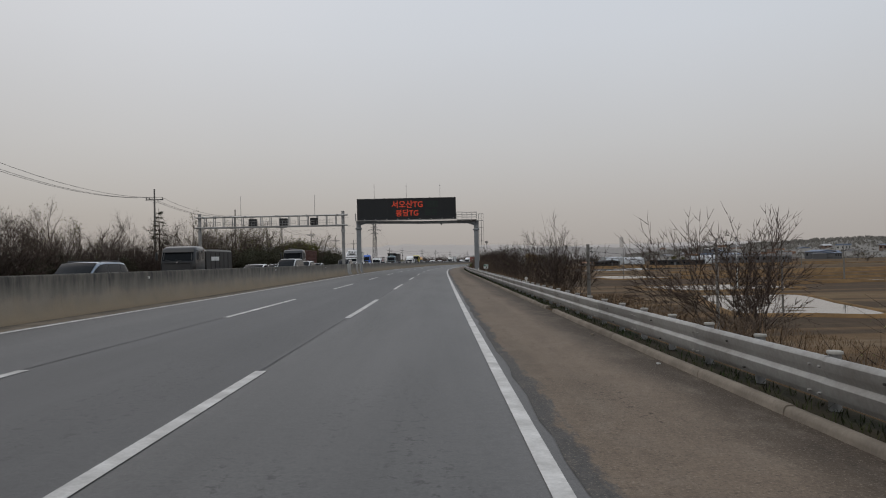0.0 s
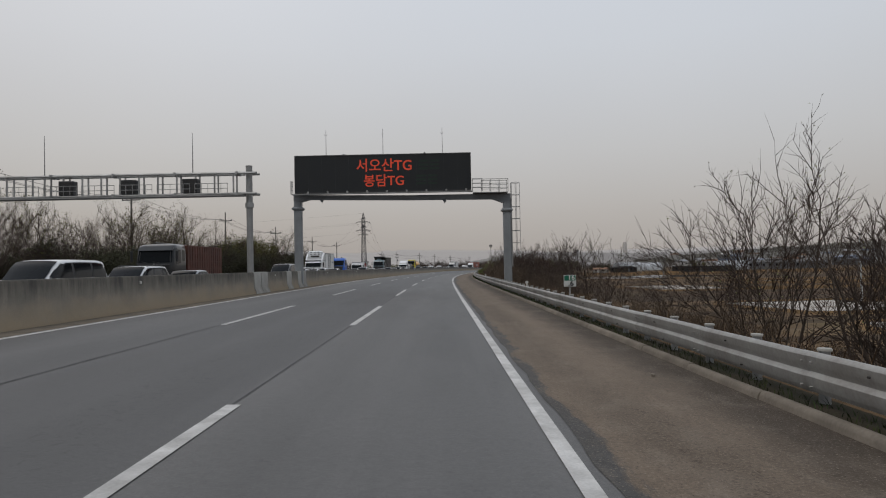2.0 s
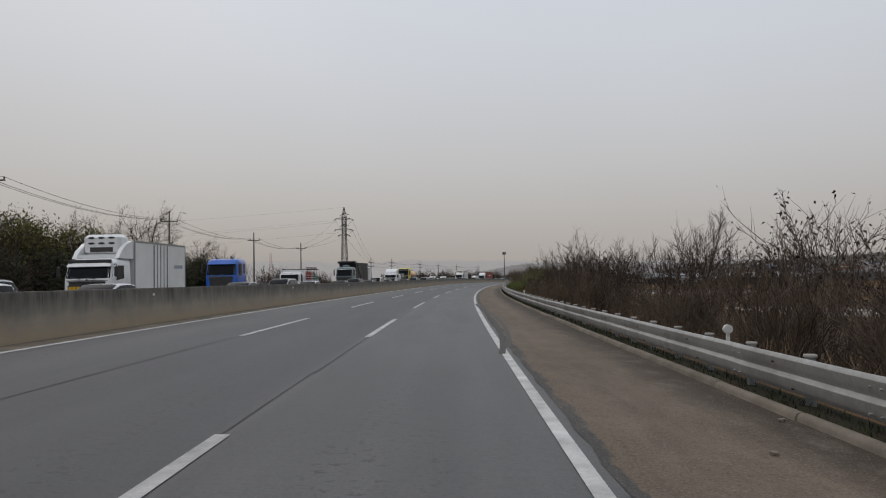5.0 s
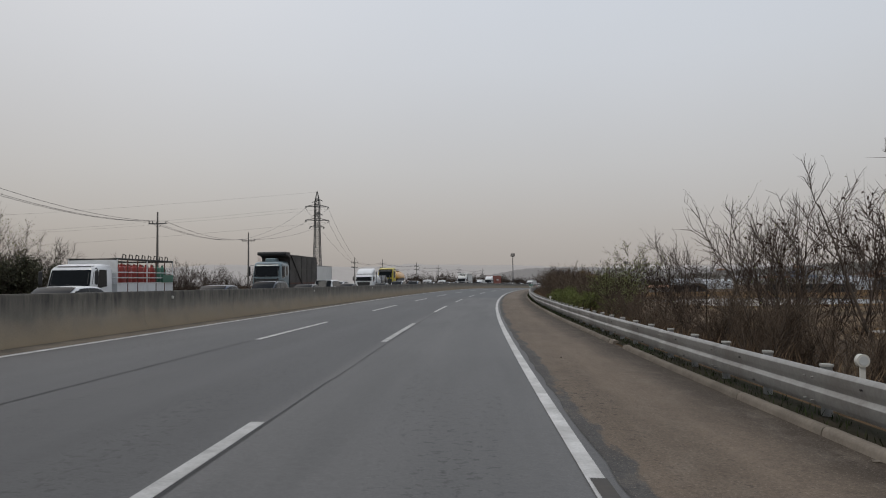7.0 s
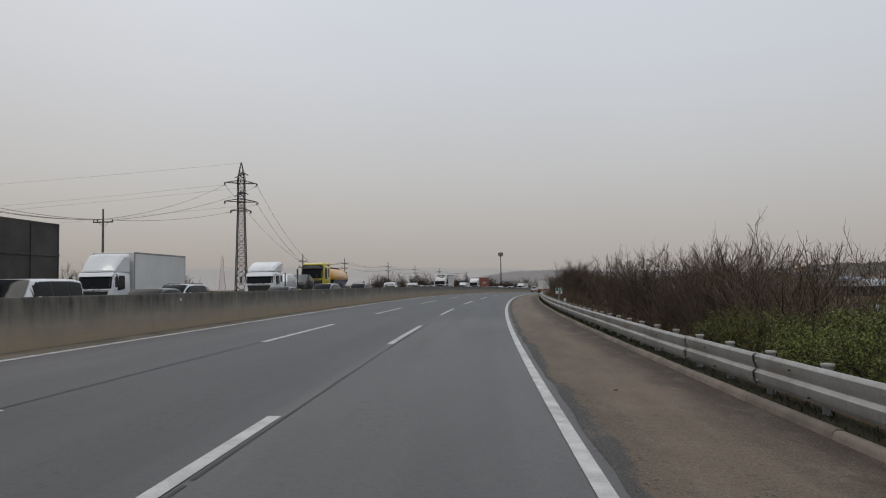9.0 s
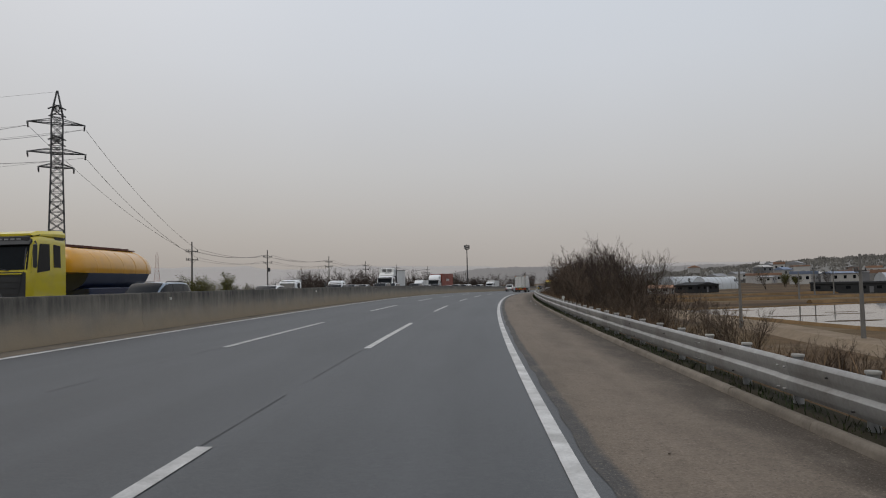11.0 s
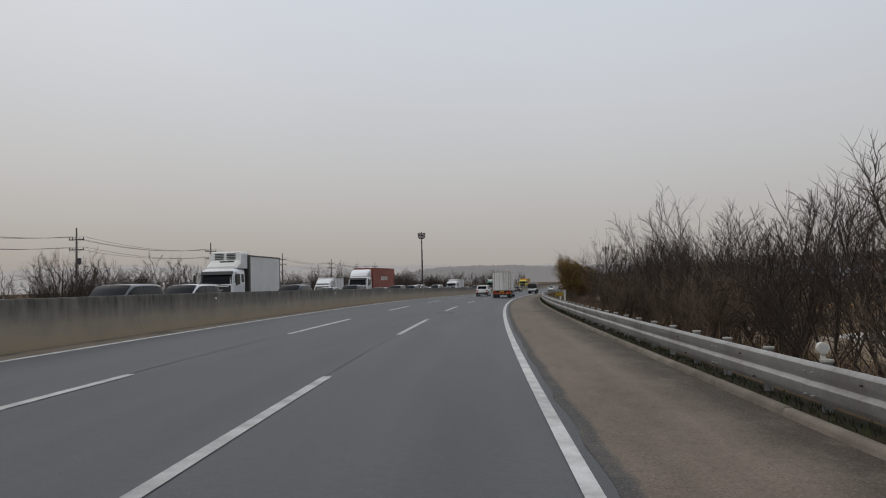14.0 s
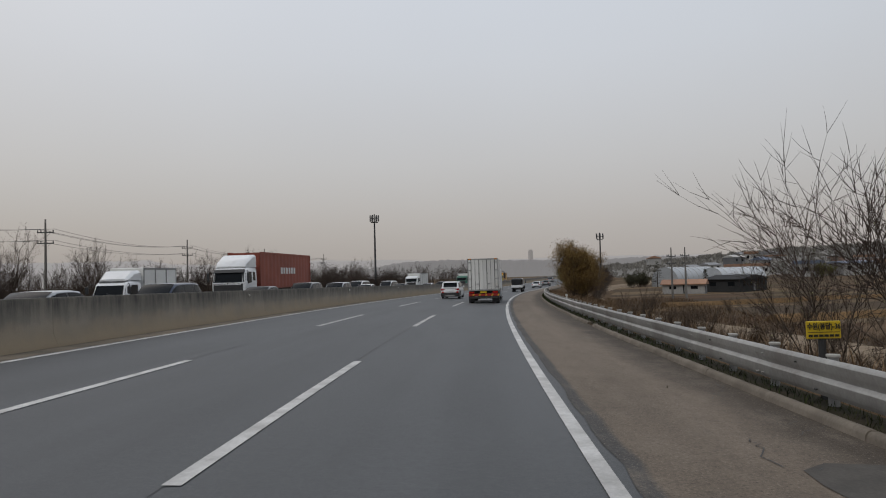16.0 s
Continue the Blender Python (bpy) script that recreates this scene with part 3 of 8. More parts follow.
for d, s0, s1 in ((-3.63, -20, 214), (-7.27, -20, 205), (-3.66, 222, 420), (-7.28, 232, 420)):
    rnd, run = random.Random(d * 7), s0
    while run < s1:
        step = rnd.uniform(4, 16)
        w = rnd.uniform(0.010, 0.024) * (0.55 if s0 > 200 or d > 0 else 1)
        e = d + (float(np.interp(run, (100, 150), (0, 0.17))) if d == -3.63 else 0)
        sweep("joint_seal", [(e - w, 0), (e + w, 0)], run, min(run + step, s1), 1.0, SEAL, "", parent=SEAMS, ragged=0.012 if d < 0 else 0.003, lift=0.006)
        run += step + rnd.uniform(0, 2.5 if s0 > 200 else 0.3)
def crack(s, d, length, turn, seed, w=0.008):
    """A branching hairline crack drawn as a thin sealed ribbon."""
    rnd, out, heading_now = random.Random(seed), Shape(), turn
    w *= 0.6
    for _ in range(int(length / 0.12)):
        s2, d2 = s + 0.12 * math.cos(heading_now), d + 0.12 * math.sin(heading_now)
        nx, ny = -math.sin(heading_now) * w, math.cos(heading_now) * w
        out.add([at(s - nx * 0, d - w, 0.016), at(s, d + w, 0.016), at(s2, d2 + w, 0.016), at(s2, d2 - w, 0.016)], [(0, 1, 2, 3)])
        s, d, heading_now = s2, d2, turn + rnd.uniform(-0.95, 0.95)
    return out
for k, (s, d, length, turn) in enumerate(((322.6, 2.0, 2.6, 0.9), (323.4, 1.5, 1.8, 1.6), (325, 2.2, 2.4, 0.3), (313, 1.2, 2.0, 1.3), (335, 1.6, 3.0, 1.2),
                                          (60, 0.8, 2.5, 1.5), (83.5, 1.0, 2.2, 1.5), 
                                          (200, 1.2, 2.4, 1.4), (128, 1.5, 2.2, 1.2))):
    part("crack", crack(s, d, length, turn, k), SEAL, SEAMS, smooth=0, fix=False)
rnd = random.Random(77)
for k in range(36):
    s = rnd.choice((rnd.uniform(12, 44), rnd.uniform(64, 92), rnd.uniform(150, 186)))
    part("crack", crack(s, rnd.gauss(-4.6, 0.32), rnd.uniform(0.5, 1.8), rnd.uniform(-0.7, 0.7), 300 + k, 0.006), SEAL, SEAMS, smooth=0, fix=False)
part("crack", crack(321.45, 1.62, 1.3, -0.1, 401, 0.011), SEAL, SEAMS, smooth=0, fix=False)
part("crack", crack(321.4, 1.66, 1.0, 1.5, 402, 0.009), SEAL, SEAMS, smooth=0, fix=False)
patch = Shape().add([at(s, d, 0.013) for s, d in ((320.2, 1.75), (320.9, 1.7), (321.35, 1.75), (321.6, 2.05), (321.55, 2.6), (321.2, 2.85), (320.2, 2.8))], [tuple(range(7))])
part("repair_patch", patch, PATCH, SEAMS, "grey patch of newer asphalt", 0, False)
for s0, s1, d0, d1, tone in ((316.5, 318.45, -3.88, -2.95, DARK_PATCH), (316.8, 318.2, -2.1, -1.3, DARK_PATCH_FADED)):
    edge = [(s0, d0), (s0, (d0 + d1) / 2 + 0.04), (s0 + 0.06, d1), ((s0 + s1) / 2, d1 + 0.05), (s1, d1 - 0.03), (s1 + 0.05, d0 + 0.1), ((s0 + s1) / 2, d0 - 0.04)]
    part("repair_patch", Shape().add([at(s, d, 0.005) for s, d in edge], [tuple(range(7))]), tone, SEAMS, "dark square patch in the lane", 0, False)


def swerve_mark(offset, s0, s1):
    """A tyre track that leaves the edge line, bulges over the shoulder and comes back across the line."""
    out = Shape()
    path = [(s0 + (s1 - s0) * u, offset - 0.10 + 0.42 * math.sin(math.pi * u ** 0.7) ** 1.3 + 0.10 * u) for u in np.linspace(0, 1, 41)]
    for (sa, da), (sb, db) in zip(path, path[1:]):
        out.add([at(sa, da - 0.075, 0.014), at(sa, da + 0.075, 0.014), at(sb, db + 0.075, 0.014), at(sb, db - 0.075, 0.014)], [(0, 1, 2, 3)])
    return out


part("tyre_mark", swerve_mark(0.02, 117.0, 148.0), RUBBER_MARK, SEAMS, "dark swerving tyre mark", 0, False)
part("tyre_mark", swerve_mark(0.27, 118.5, 146.0), RUBBER_MARK, SEAMS, "", 0, False)

sweep("verge", [(3.04, 0), (3.3, 0.02), (3.7, 0.01)], START, 470, 1.0, SHADED_SOIL, "dark strip of soil with the guardrail's shade in its colour", "ground", lift=0.04)

# Verge and embankment on both sides, down to the fields.
def bank(name, outline, label):
    """Soil beside the road; the last points lie on the fields' level."""
    stations = np.arange(START, END + 1, 2.0)
    rnd, points = random.Random(name), []
    for s in stations:
        for k, (d, z) in enumerate(outline):
            p = at(s, d + rnd.uniform(-0.12, 0.12) * (k > 1), 0)
            if z is None:
                p.z = BASE - 0.5
            else:
                top = at(s, outline[2][0], outline[2][1]).z
                p.z = p.z + z if k < 3 else top + (BASE - top) * z + rnd.uniform(-0.12, 0.12)
            points.append(p)
    n = len(outline)
    faces = [(k * n + i, k * n + i + 1, (k + 1) * n + i + 1, (k + 1) * n + i) for k in range(len(stations) - 1) for i in range(n - 1)]
    me = bpy.data.meshes.new(name)
    me.from_pydata(points, [], faces)
    me.shade_smooth()
    me.materials.append(EARTH)
    return tagged(new(name, me), label, "ground", kind="structure")


bank("embankment_east", [(2.98, -0.3), (3.02, 0.03), (5.0, -0.02), (7.2, 0.25), (9.5, 0.55), (12.0, 0.85), (14.0, 1.02), (16.5, None)], "brown soil embankment falling from the guardrail to the fields")
bank("embankment_west", [(-28.9, -0.9), (-29.0, -0.45), (-31.0, -0.55), (-34.0, 0.3), (-38.0, 0.7), (-42.0, 1.0), (-46.0, None)], "brown soil embankment beyond the opposite carriageway")
axis_x = np.concatenate([np.linspace(-2600, -200, 14), np.arange(-170, 380, 7.0), np.linspace(400, 3200, 16)])
axis_y = np.concatenate([np.linspace(-500, -80, 6), np.arange(-60, 760, 7.0), np.linspace(800, 3600, 16)])
verts = [(x, y, BASE + 0.22 * noise.noise((x * 0.05, y * 0.05, 0)) - 0.11 if 40 < x < 380 else BASE - 0.1) for y in axis_y for x in axis_x]
nx = len(axis_x)
me = bpy.data.meshes.new("ground")
me.from_pydata(verts, [], [(j * nx + i, j * nx + i + 1, (j + 1) * nx + i + 1, (j + 1) * nx + i) for j in range(len(axis_y) - 1) for i in range(nx - 1)])
me.shade_smooth()
me.materials.append(GROUND)
tagged(new("ground", me), "dry brown paddies and stubble fields reaching to the hills", "ground", kind="structure")


def pond(label, cx, cy, rx, ry, turn, seed):
    """A flooded paddy: a water sheet within a low earth bund."""
    rnd = random.Random(seed)
    wob = [rnd.uniform(0.94, 1.05) for _ in range(12)]
    def rim(k, grow, z):
        a = 2 * math.pi * k / 48
        r = np.interp(k / 4, range(13), wob + wob[:1])
        c, s = math.cos(a), math.sin(a)
        e = (abs(c) ** 9 + abs(s) ** 9) ** (-1 / 9)
        x, y = (rx * r + grow) * c * e, (ry * r + grow) * s * e
        q = math.radians(turn)
        return (cx + x * math.cos(q) - y * math.sin(q), cy + x * math.sin(q) + y * math.cos(q), z)
    t = thing("flooded_paddy", label, "pond", group="flooded paddies")
    part("water", Shape().add([rim(k, 0, BASE + 0.16) for k in range(48)], [tuple(range(48))]), WATER, t, "still pale water", 0, False)
    part("bund", Shape().loft([[rim(k, g, z) for k in range(48)] for g, z in ((-0.1, BASE - 0.2), (0.15, BASE + 0.26), (0.6, BASE + 0.3), (1.2, BASE - 0.2))], False), BUND, t, "low bank of dry grass", 60)
    for _ in range(7 if rx < 25 else 24):
        a, q = rnd.uniform(0, 6.28), rnd.uniform(0.2, 0.8)
        x0, y0, _z = rim(rnd.randint(0, 47), 0, 0)
        x0, y0 = cx + (x0 - cx) * q, cy + (y0 - cy) * q
        w, h = rnd.uniform(0.8, 3.2) * (1 if rx < 25 else 1.8), rnd.uniform(0.2, 0.7) * (1 if rx < 25 else 1.6)
        mud = Shape().add([(x0 + w * math.cos(i) * rnd.uniform(0.7, 1), y0 + h * math.sin(i), BASE + 0.175) for i in np.linspace(0, 5.6, 9)], [tuple(range(9))])
        part("mud_bank", mud, EARTH, t, "mud showing through the water", 0, False)


pond("long flooded paddy mirroring the pale sky", 43.5, 90, 7.5, 19, -14, 1)
pond("flooded paddy with muddy edges", 54, 134, 12, 11, 8, 2)
pond("narrow flooded paddy beyond an earth bank", 92, 150, 18, 4, 4, 5)
pond("wide shallow pond with mud banks", 82, 312, 30, 26, 12, 3)
pond("flooded paddy with muddy edges", 56, 205, 9, 16, 5, 6)
pond("flooded paddy beyond the fields", 110, 230, 20, 12, 5, 7)
for k in range(15):
    rnd = random.Random(200 + k)
    y, x0, x1 = 40 + 26 * k + rnd.uniform(-5, 5), rnd.uniform(58, 90), rnd.uniform(220, 330)
    if 268 < y < 350:
        continue
    rows = []
    for x in np.arange(x0, x1, 4.0):
        c, h = y + 0.06 * (x - 60) + 1.2 * noise.noise((x * 0.03, k, 0)), 0.5 + 0.2 * noise.noise((x * 0.1, k, 5))
        rows.append([(x, c - 1.3, BASE - 0.3), (x, c - 0.5, BASE + h), (x, c + 0.4, BASE + h - 0.03), (x, c + 1.3, BASE - 0.3)])
    tagged(new("field_bund", mesh_of("field_bund", Shape().loft(rows), BUND, 60)), "low bank of dry grass between the paddies", "field bank", "field banks")
TRACK = Shape()
COURSE = ((34, 228, 1.1), (38, 245, 1.2), (42, 264, 1.2), (47, 292, 1.3), (50, 330, 1.4), (53, 365, 1.6), (56, 400, 1.8), (66, 424, 2.2), (74, 445, 2.3), (84, 468, 2.3), (97, 490, 2.4), (118, 520, 2.4), (150, 560, 2.4))
for (xa, ya, wa), (xb, yb, wb) in zip(COURSE, COURSE[1:]):
    TRACK.add([(xa - wa, ya + 0.5, BASE + 0.5), (xa + wa, ya - 0.5, BASE + 0.5), (xb + wb, yb - 0.5, BASE + 0.5), (xb - wb, yb + 0.5, BASE + 0.5),
               (xa - wa - 1.5, ya + 0.5, BASE - 0.3), (xa + wa + 1.5, ya - 0.5, BASE - 0.3), (xb + wb + 1.5, yb - 0.5, BASE - 0.3), (xb - wb - 1.5, yb + 0.5, BASE - 0.3)],
              [(0, 1, 2, 3), (4, 0, 3, 7), (1, 5, 6, 2)])
farm_track = new("farm_track", mesh_of("farm_track", TRACK, surface("pale_track", (0.29, 0.225, 0.16), (0.20, 0.155, 0.11), 0.3, 3, 0.95), 0))
tagged(farm_track, "pale dirt farm track leading between the fields", "track", kind="structure")


# ---- hills far away ----
def ridge(name, label, mat, points, seed, rough, back=300, trees=0, tree_mat=None):
    """A wooded ridge: crest heights above the fields by place, with a foot towards the road."""
    rnd = random.Random(seed)
    shape, n = Shape(), 240
    xs = np.linspace(0, 1, n)
    px, py, pz = (np.interp(xs, np.linspace(0, 1, len(points)), [p[i] for p in points]) for i in range(3))
    rows = []
    for k in range(n):
        w = noise.noise((px[k] * 0.004 + seed, py[k] * 0.004, 0)) * 0.25 + noise.noise((px[k] * 0.03 + seed, py[k] * 0.03, 1)) * 0.05
        h = max(pz[k] * (1 + w), 0.5)
        dx, dy = px[k], py[k] - 250
        r = math.hypot(dx, dy)
        ux, uy = dx / r, dy / r
        rows.append([(px[k] - ux * back, py[k] - uy * back, BASE - 1), (px[k] - ux * back * 0.45, py[k] - uy * back * 0.45, BASE + h * 0.5 + rnd.uniform(-1, 1) * rough),
                     (px[k] - ux * back * 0.15, py[k] - uy * back * 0.15, BASE + h * 0.85 + rnd.uniform(-1, 1) * rough), (px[k], py[k], BASE + h + rnd.uniform(-1, 1) * rough),
                     (px[k] + ux * back, py[k] + uy * back, BASE - 1)])
    m = 5
    shape.add([p for r in rows for p in r], [(k * m + i, k * m + i + 1, (k + 1) * m + i + 1, (k + 1) * m + i) for k in range(n - 1) for i in range(m - 1)])
    woods = Shape()
    for _ in range(trees):
        k, i = rnd.randrange(n - 1), rnd.choice((0, 1, 1, 2, 2, 2))
        u, v = rnd.random(), rnd.random()
        p = Vector(rows[k][i]).lerp(Vector(rows[k + 1][i]), u).lerp(Vector(rows[k][i + 1]).lerp(Vector(rows[k + 1][i + 1]), u), v)
        h = rnd.uniform(1.4, 3.2)
        for _j in range(8):
            a, q = rnd.uniform(0, 6.28), rnd.uniform(0.1, 0.5) * h
            b = a + rnd.uniform(-1, 1)
            tip = Vector((p.x + q * math.cos(a), p.y + q * math.sin(a), p.z + h * rnd.uniform(0.6, 1.0)))
            woods.add([(p.x, p.y, p.z - 0.5), tip, tip + Vector((0.5 * math.cos(b), 0.5 * math.sin(b), -h * rnd.uniform(0.2, 0.5)))], [(0, 1, 2)])
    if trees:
        tagged(new("far_woods", mesh_of("far_woods", woods, tree_mat, 0, False)), "bare woods on the hillside, haze in their pale colour", "woods", kind="stuff")
    return tagged(new(name, mesh_of(name, shape, mat, 180)), label, "hill", kind="structure")


# The north, west and centre ridges glow faintly in place of haze.
ridge("hill_north", "grey ridge on the horizon, haze painted as pale glow", HILL_FAR_HAZE, [(-1500, 1700, 24), (-900, 2000, 30), (-560, 2150, 50), (-250, 2250, 48), (60, 2250, 54), (330, 2200, 42), (700, 2100, 42), (1000, 1950, 40), (1400, 1600, 44)], 3, 0.8)
ridge("hill_west", "low wooded ridge, haze painted as pale glow", HILL_FAR_HAZE, [(-1300, 700, 10), (-900, 1000, 14), (-600, 1250, 17), (-420, 1400, 38), (-250, 1480, 40), (-80, 1500, 14)], 5, 0.7, 200)
ridge("hill_centre", "wooded hill beyond the expressway, haze painted as glow", HILL_MID_HAZE, [(40, 1180, 8), (130, 1200, 20), (230, 1190, 24), (330, 1150, 21), (430, 1080, 22), (520, 1000, 12)], 9, 0.8, 160)
ridge("hill_east", "wooded hill behind the village, haze in its pale colour", HILL_NEAR_HAZED, [(250, 900, 6), (330, 800, 13), (430, 760, 18), (540, 660, 22), (640, 560, 24), (700, 420, 25), (680, 250, 27), (620, 60, 26), (560, -120, 20)], 12, 1.2, 170, 9000, HAZED_WOODS)


# ---- signs, gantries, poles ----
def stroke(shape, pts, r, n=6):
    return shape.tube(pts, r, n)


def display_gantry():
    """Portal over the carriageway with the black text display, walkway, railings, ladder and aerials."""
    s = 94.4
    t = thing("display_gantry", "grey steel portal gantry carrying a black electronic text display", "gantry", spot(s, 0))
    up = lambda d: -CROSSFALL * d
    def column(d, foot):
        c = Shape().prism([(d - 0.26, -0.24), (d + 0.26, -0.24), (d + 0.30, -0.2), (d + 0.30, 0.2), (d + 0.26, 0.24), (d - 0.26, 0.24), (d - 0.30, 0.2), (d - 0.30, -0.2)], "z", foot, 7.0 + up(d))
        col = part("column", c, PAINTED_STEEL, t, "grey painted box column")
        z = 6.1 + up(d)
        part("flange", Shape().loft([[(d + x * w, y * w, z + dz) for x, y in ((-1, -0.8), (1, -0.8), (1, 0.8), (-1, 0.8))] for w, dz in ((0.30, -0.16), (0.44, -0.05), (0.44, 0.05), (0.30, 0.16))]), PAINTED_STEEL, col)
        for x in (-0.38, 0.38):
            for y in (-0.28, 0.28):
                part("bolt", Shape().disc("z", (d + x, y), 0.035, z - 0.1, z + 0.1, 6), STEEL, col)
        return col
    column(-12.15, 0.1)
    column(4.13, -0.6)
    beam = Shape().prism([(-12.45, 7.16 + up(-12.2)), (-12.45, 6.7 + up(-12.2)), (-11.85, 6.62 + up(-12)), (-11.2, 6.82 + up(-11)), (-3.6, 6.84 + up(-3.6)), (3.0, 6.95 + up(3)), (3.75, 6.7 + up(4)), (4.42, 6.7 + up(4)), (4.42, 7.38 + up(4)), (-3.6, 7.2 + up(-3.6))], "y", -0.26, 0.26)
    part("beam", beam, PAINTED_STEEL, t, "grey box beam with haunched ends")
    for d in (-10.3, -0.7):
        part("bracket", Shape().prism([(d - 0.16, 6.9 + up(d)), (d + 0.16, 6.9 + up(d)), (d, 6.62 + up(d))], "y", -0.3, 0.3), PAINTED_STEEL, t)
    z0, z1 = 7.42 + up(-5.4), 10.33 + up(-5.4)
    panel = part("display_panel", Shape().box(-12.27, 1.37, -0.55, 0.25, z0, z1, 0.03), SCREEN, t, "wide black display housing with lit red words")
    rimg = Shape()
    for a, b, c, e in ((-12.28, 1.38, z0 - 0.02, z0 + 0.07), (-12.28, 1.38, z1 - 0.07, z1 + 0.02)):
        rimg.box(a, b, -0.572, -0.545, c, e)
    for a in (-12.28, 1.31):
        rimg.box(a, a + 0.07, -0.574, -0.545, z0, z1)
    part("frame", rimg, PLASTIC, panel, "thin dark rim")
    for k in range(1, 13):
        x = -12.27 + 13.64 * k / 13
        part("module_joint", Shape().box(x - 0.006, x + 0.006, -0.556, -0.545, z0 + 0.08, z1 - 0.08), PLASTIC, panel)
    face = lambda x, z: Matrix.Translation((x, -0.556, z)) @ Matrix.Rotation(radians(90), 4, "X")
    tilt = up(-5.4)
    lettering("word", "서오산TG", 1.10, LED_RED, panel, face(-5.33, 9.42 + tilt), "lit red words", 0.012, 0.97)
    lettering("word", "봉담TG", 1.02, LED_RED, panel, face(-5.36, 8.24 + tilt), "lit red words", 0.012, 0.98)
    for x, z, w in ((-2.3, 9.45, 0.75), (-1.45, 9.45, 0.75), (-2.5, 8.3, 0.8), (-1.6, 8.3, 0.7)):
        for k in range(3):
            part("unlit_cells", Shape().box(x - w / 2, x + w / 2, -0.557, -0.549, z - 0.35 + k * 0.3 + tilt, z - 0.2 + k * 0.3 + tilt), LED_GREEN, panel)
    walkway = part("walkway", Shape().box(-12.45, 1.5, -1.0, -0.57, z0 - 0.14, z0 - 0.08).box(1.5, 4.2, -0.75, 0.3, 7.4 + up(3), 7.45 + up(3)), STEEL, t, "narrow grating walkway below the display")
    for k in range(9):
        x = -11.2 + k * 1.52
        part("lamp_box", Shape().box(x - 0.07, x + 0.07, -0.98, -0.84, z0 - 0.08, z0 + 0.09, 0.02), STEEL, walkway, "small pale floodlight box")
    rails = ((-12.5, -12.42, -1.0, -0.6), (1.45, 2.2, -1.0, -0.6), (2.2, 4.2, -0.75, 0.3))
    for x0, x1, y0, y1 in rails:
        z = 7.45 + up(x0) if x0 > 0 else z0 - 0.08
        for h in (0.32, 0.64, 0.98):
            part("guard_rail_bar", stroke(Shape(), [(x0, y1, z + h), (x0, y0, z + h), (x1, y0, z + h), (x1, y1, z + h), (x0, y1, z + h)], 0.022, 5), STEEL, t, "grey tubular safety rail")
        nn = max(2, int((x1 - x0) / 0.55) + 1)
        for k in range(nn):
            x = x0 + (x1 - x0) * k / (nn - 1)
            for y in (y0, y1):
                part("guard_rail_post", stroke(Shape(), [(x, y, z), (x, y, z + 0.98)], 0.02, 5), STEEL, t)
    lad = Shape()
    zt, zb = 8.25 + up(4.5), 1.6
    for y in (-0.2, 0.25):
        stroke(lad, [(4.50, y, zb), (4.50, y, zt)], 0.028)
    for k in range(22):
        z = zb + 0.3 * k
        stroke(lad, [(4.50, -0.2, z), (4.50, 0.25, z)], 0.018, 5)
    ladder = part("ladder", lad, STEEL, t, "galvanised access ladder")
    for k in range(7):
        z = 2.5 + k * (zt - 2.5) / 6
        part("hoop", Shape().tube([(4.50, -0.2, z), (4.78, -0.36, z), (5.08, -0.2, z), (5.16, 0.03, z), (5.08, 0.26, z), (4.78, 0.41, z), (4.50, 0.25, z)], 0.022, 5), STEEL, ladder)
    for x, y in ((4.86, -0.33), (5.16, 0.03), (4.86, 0.39)):
        part("cage_bar", Shape().tube([(x, y, 2.3), (x, y, zt)], 0.018, 5), STEEL, ladder)
    for x in (-9.9, -5.45, -0.8):
        a = part("aerial", Shape().tube([(x, 0, z1), (x, 0, z1 + 2.1)], [0.028, 0.012], 6), STEEL, t, "thin lightning rod")
        part("spike", Shape().tube([(x - 0.12, 0, z1 + 1.75), (x, 0, z1 + 1.6), (x + 0.12, 0, z1 + 1.75)], 0.012, 5), STEEL, a)
    for x in (-8.5, -2.2):
        part("warning_lamp", Shape().disc("z", (x, -0.2), 0.07, z1, z1 + 0.14, 10), DARK_STEEL, t)
    return t


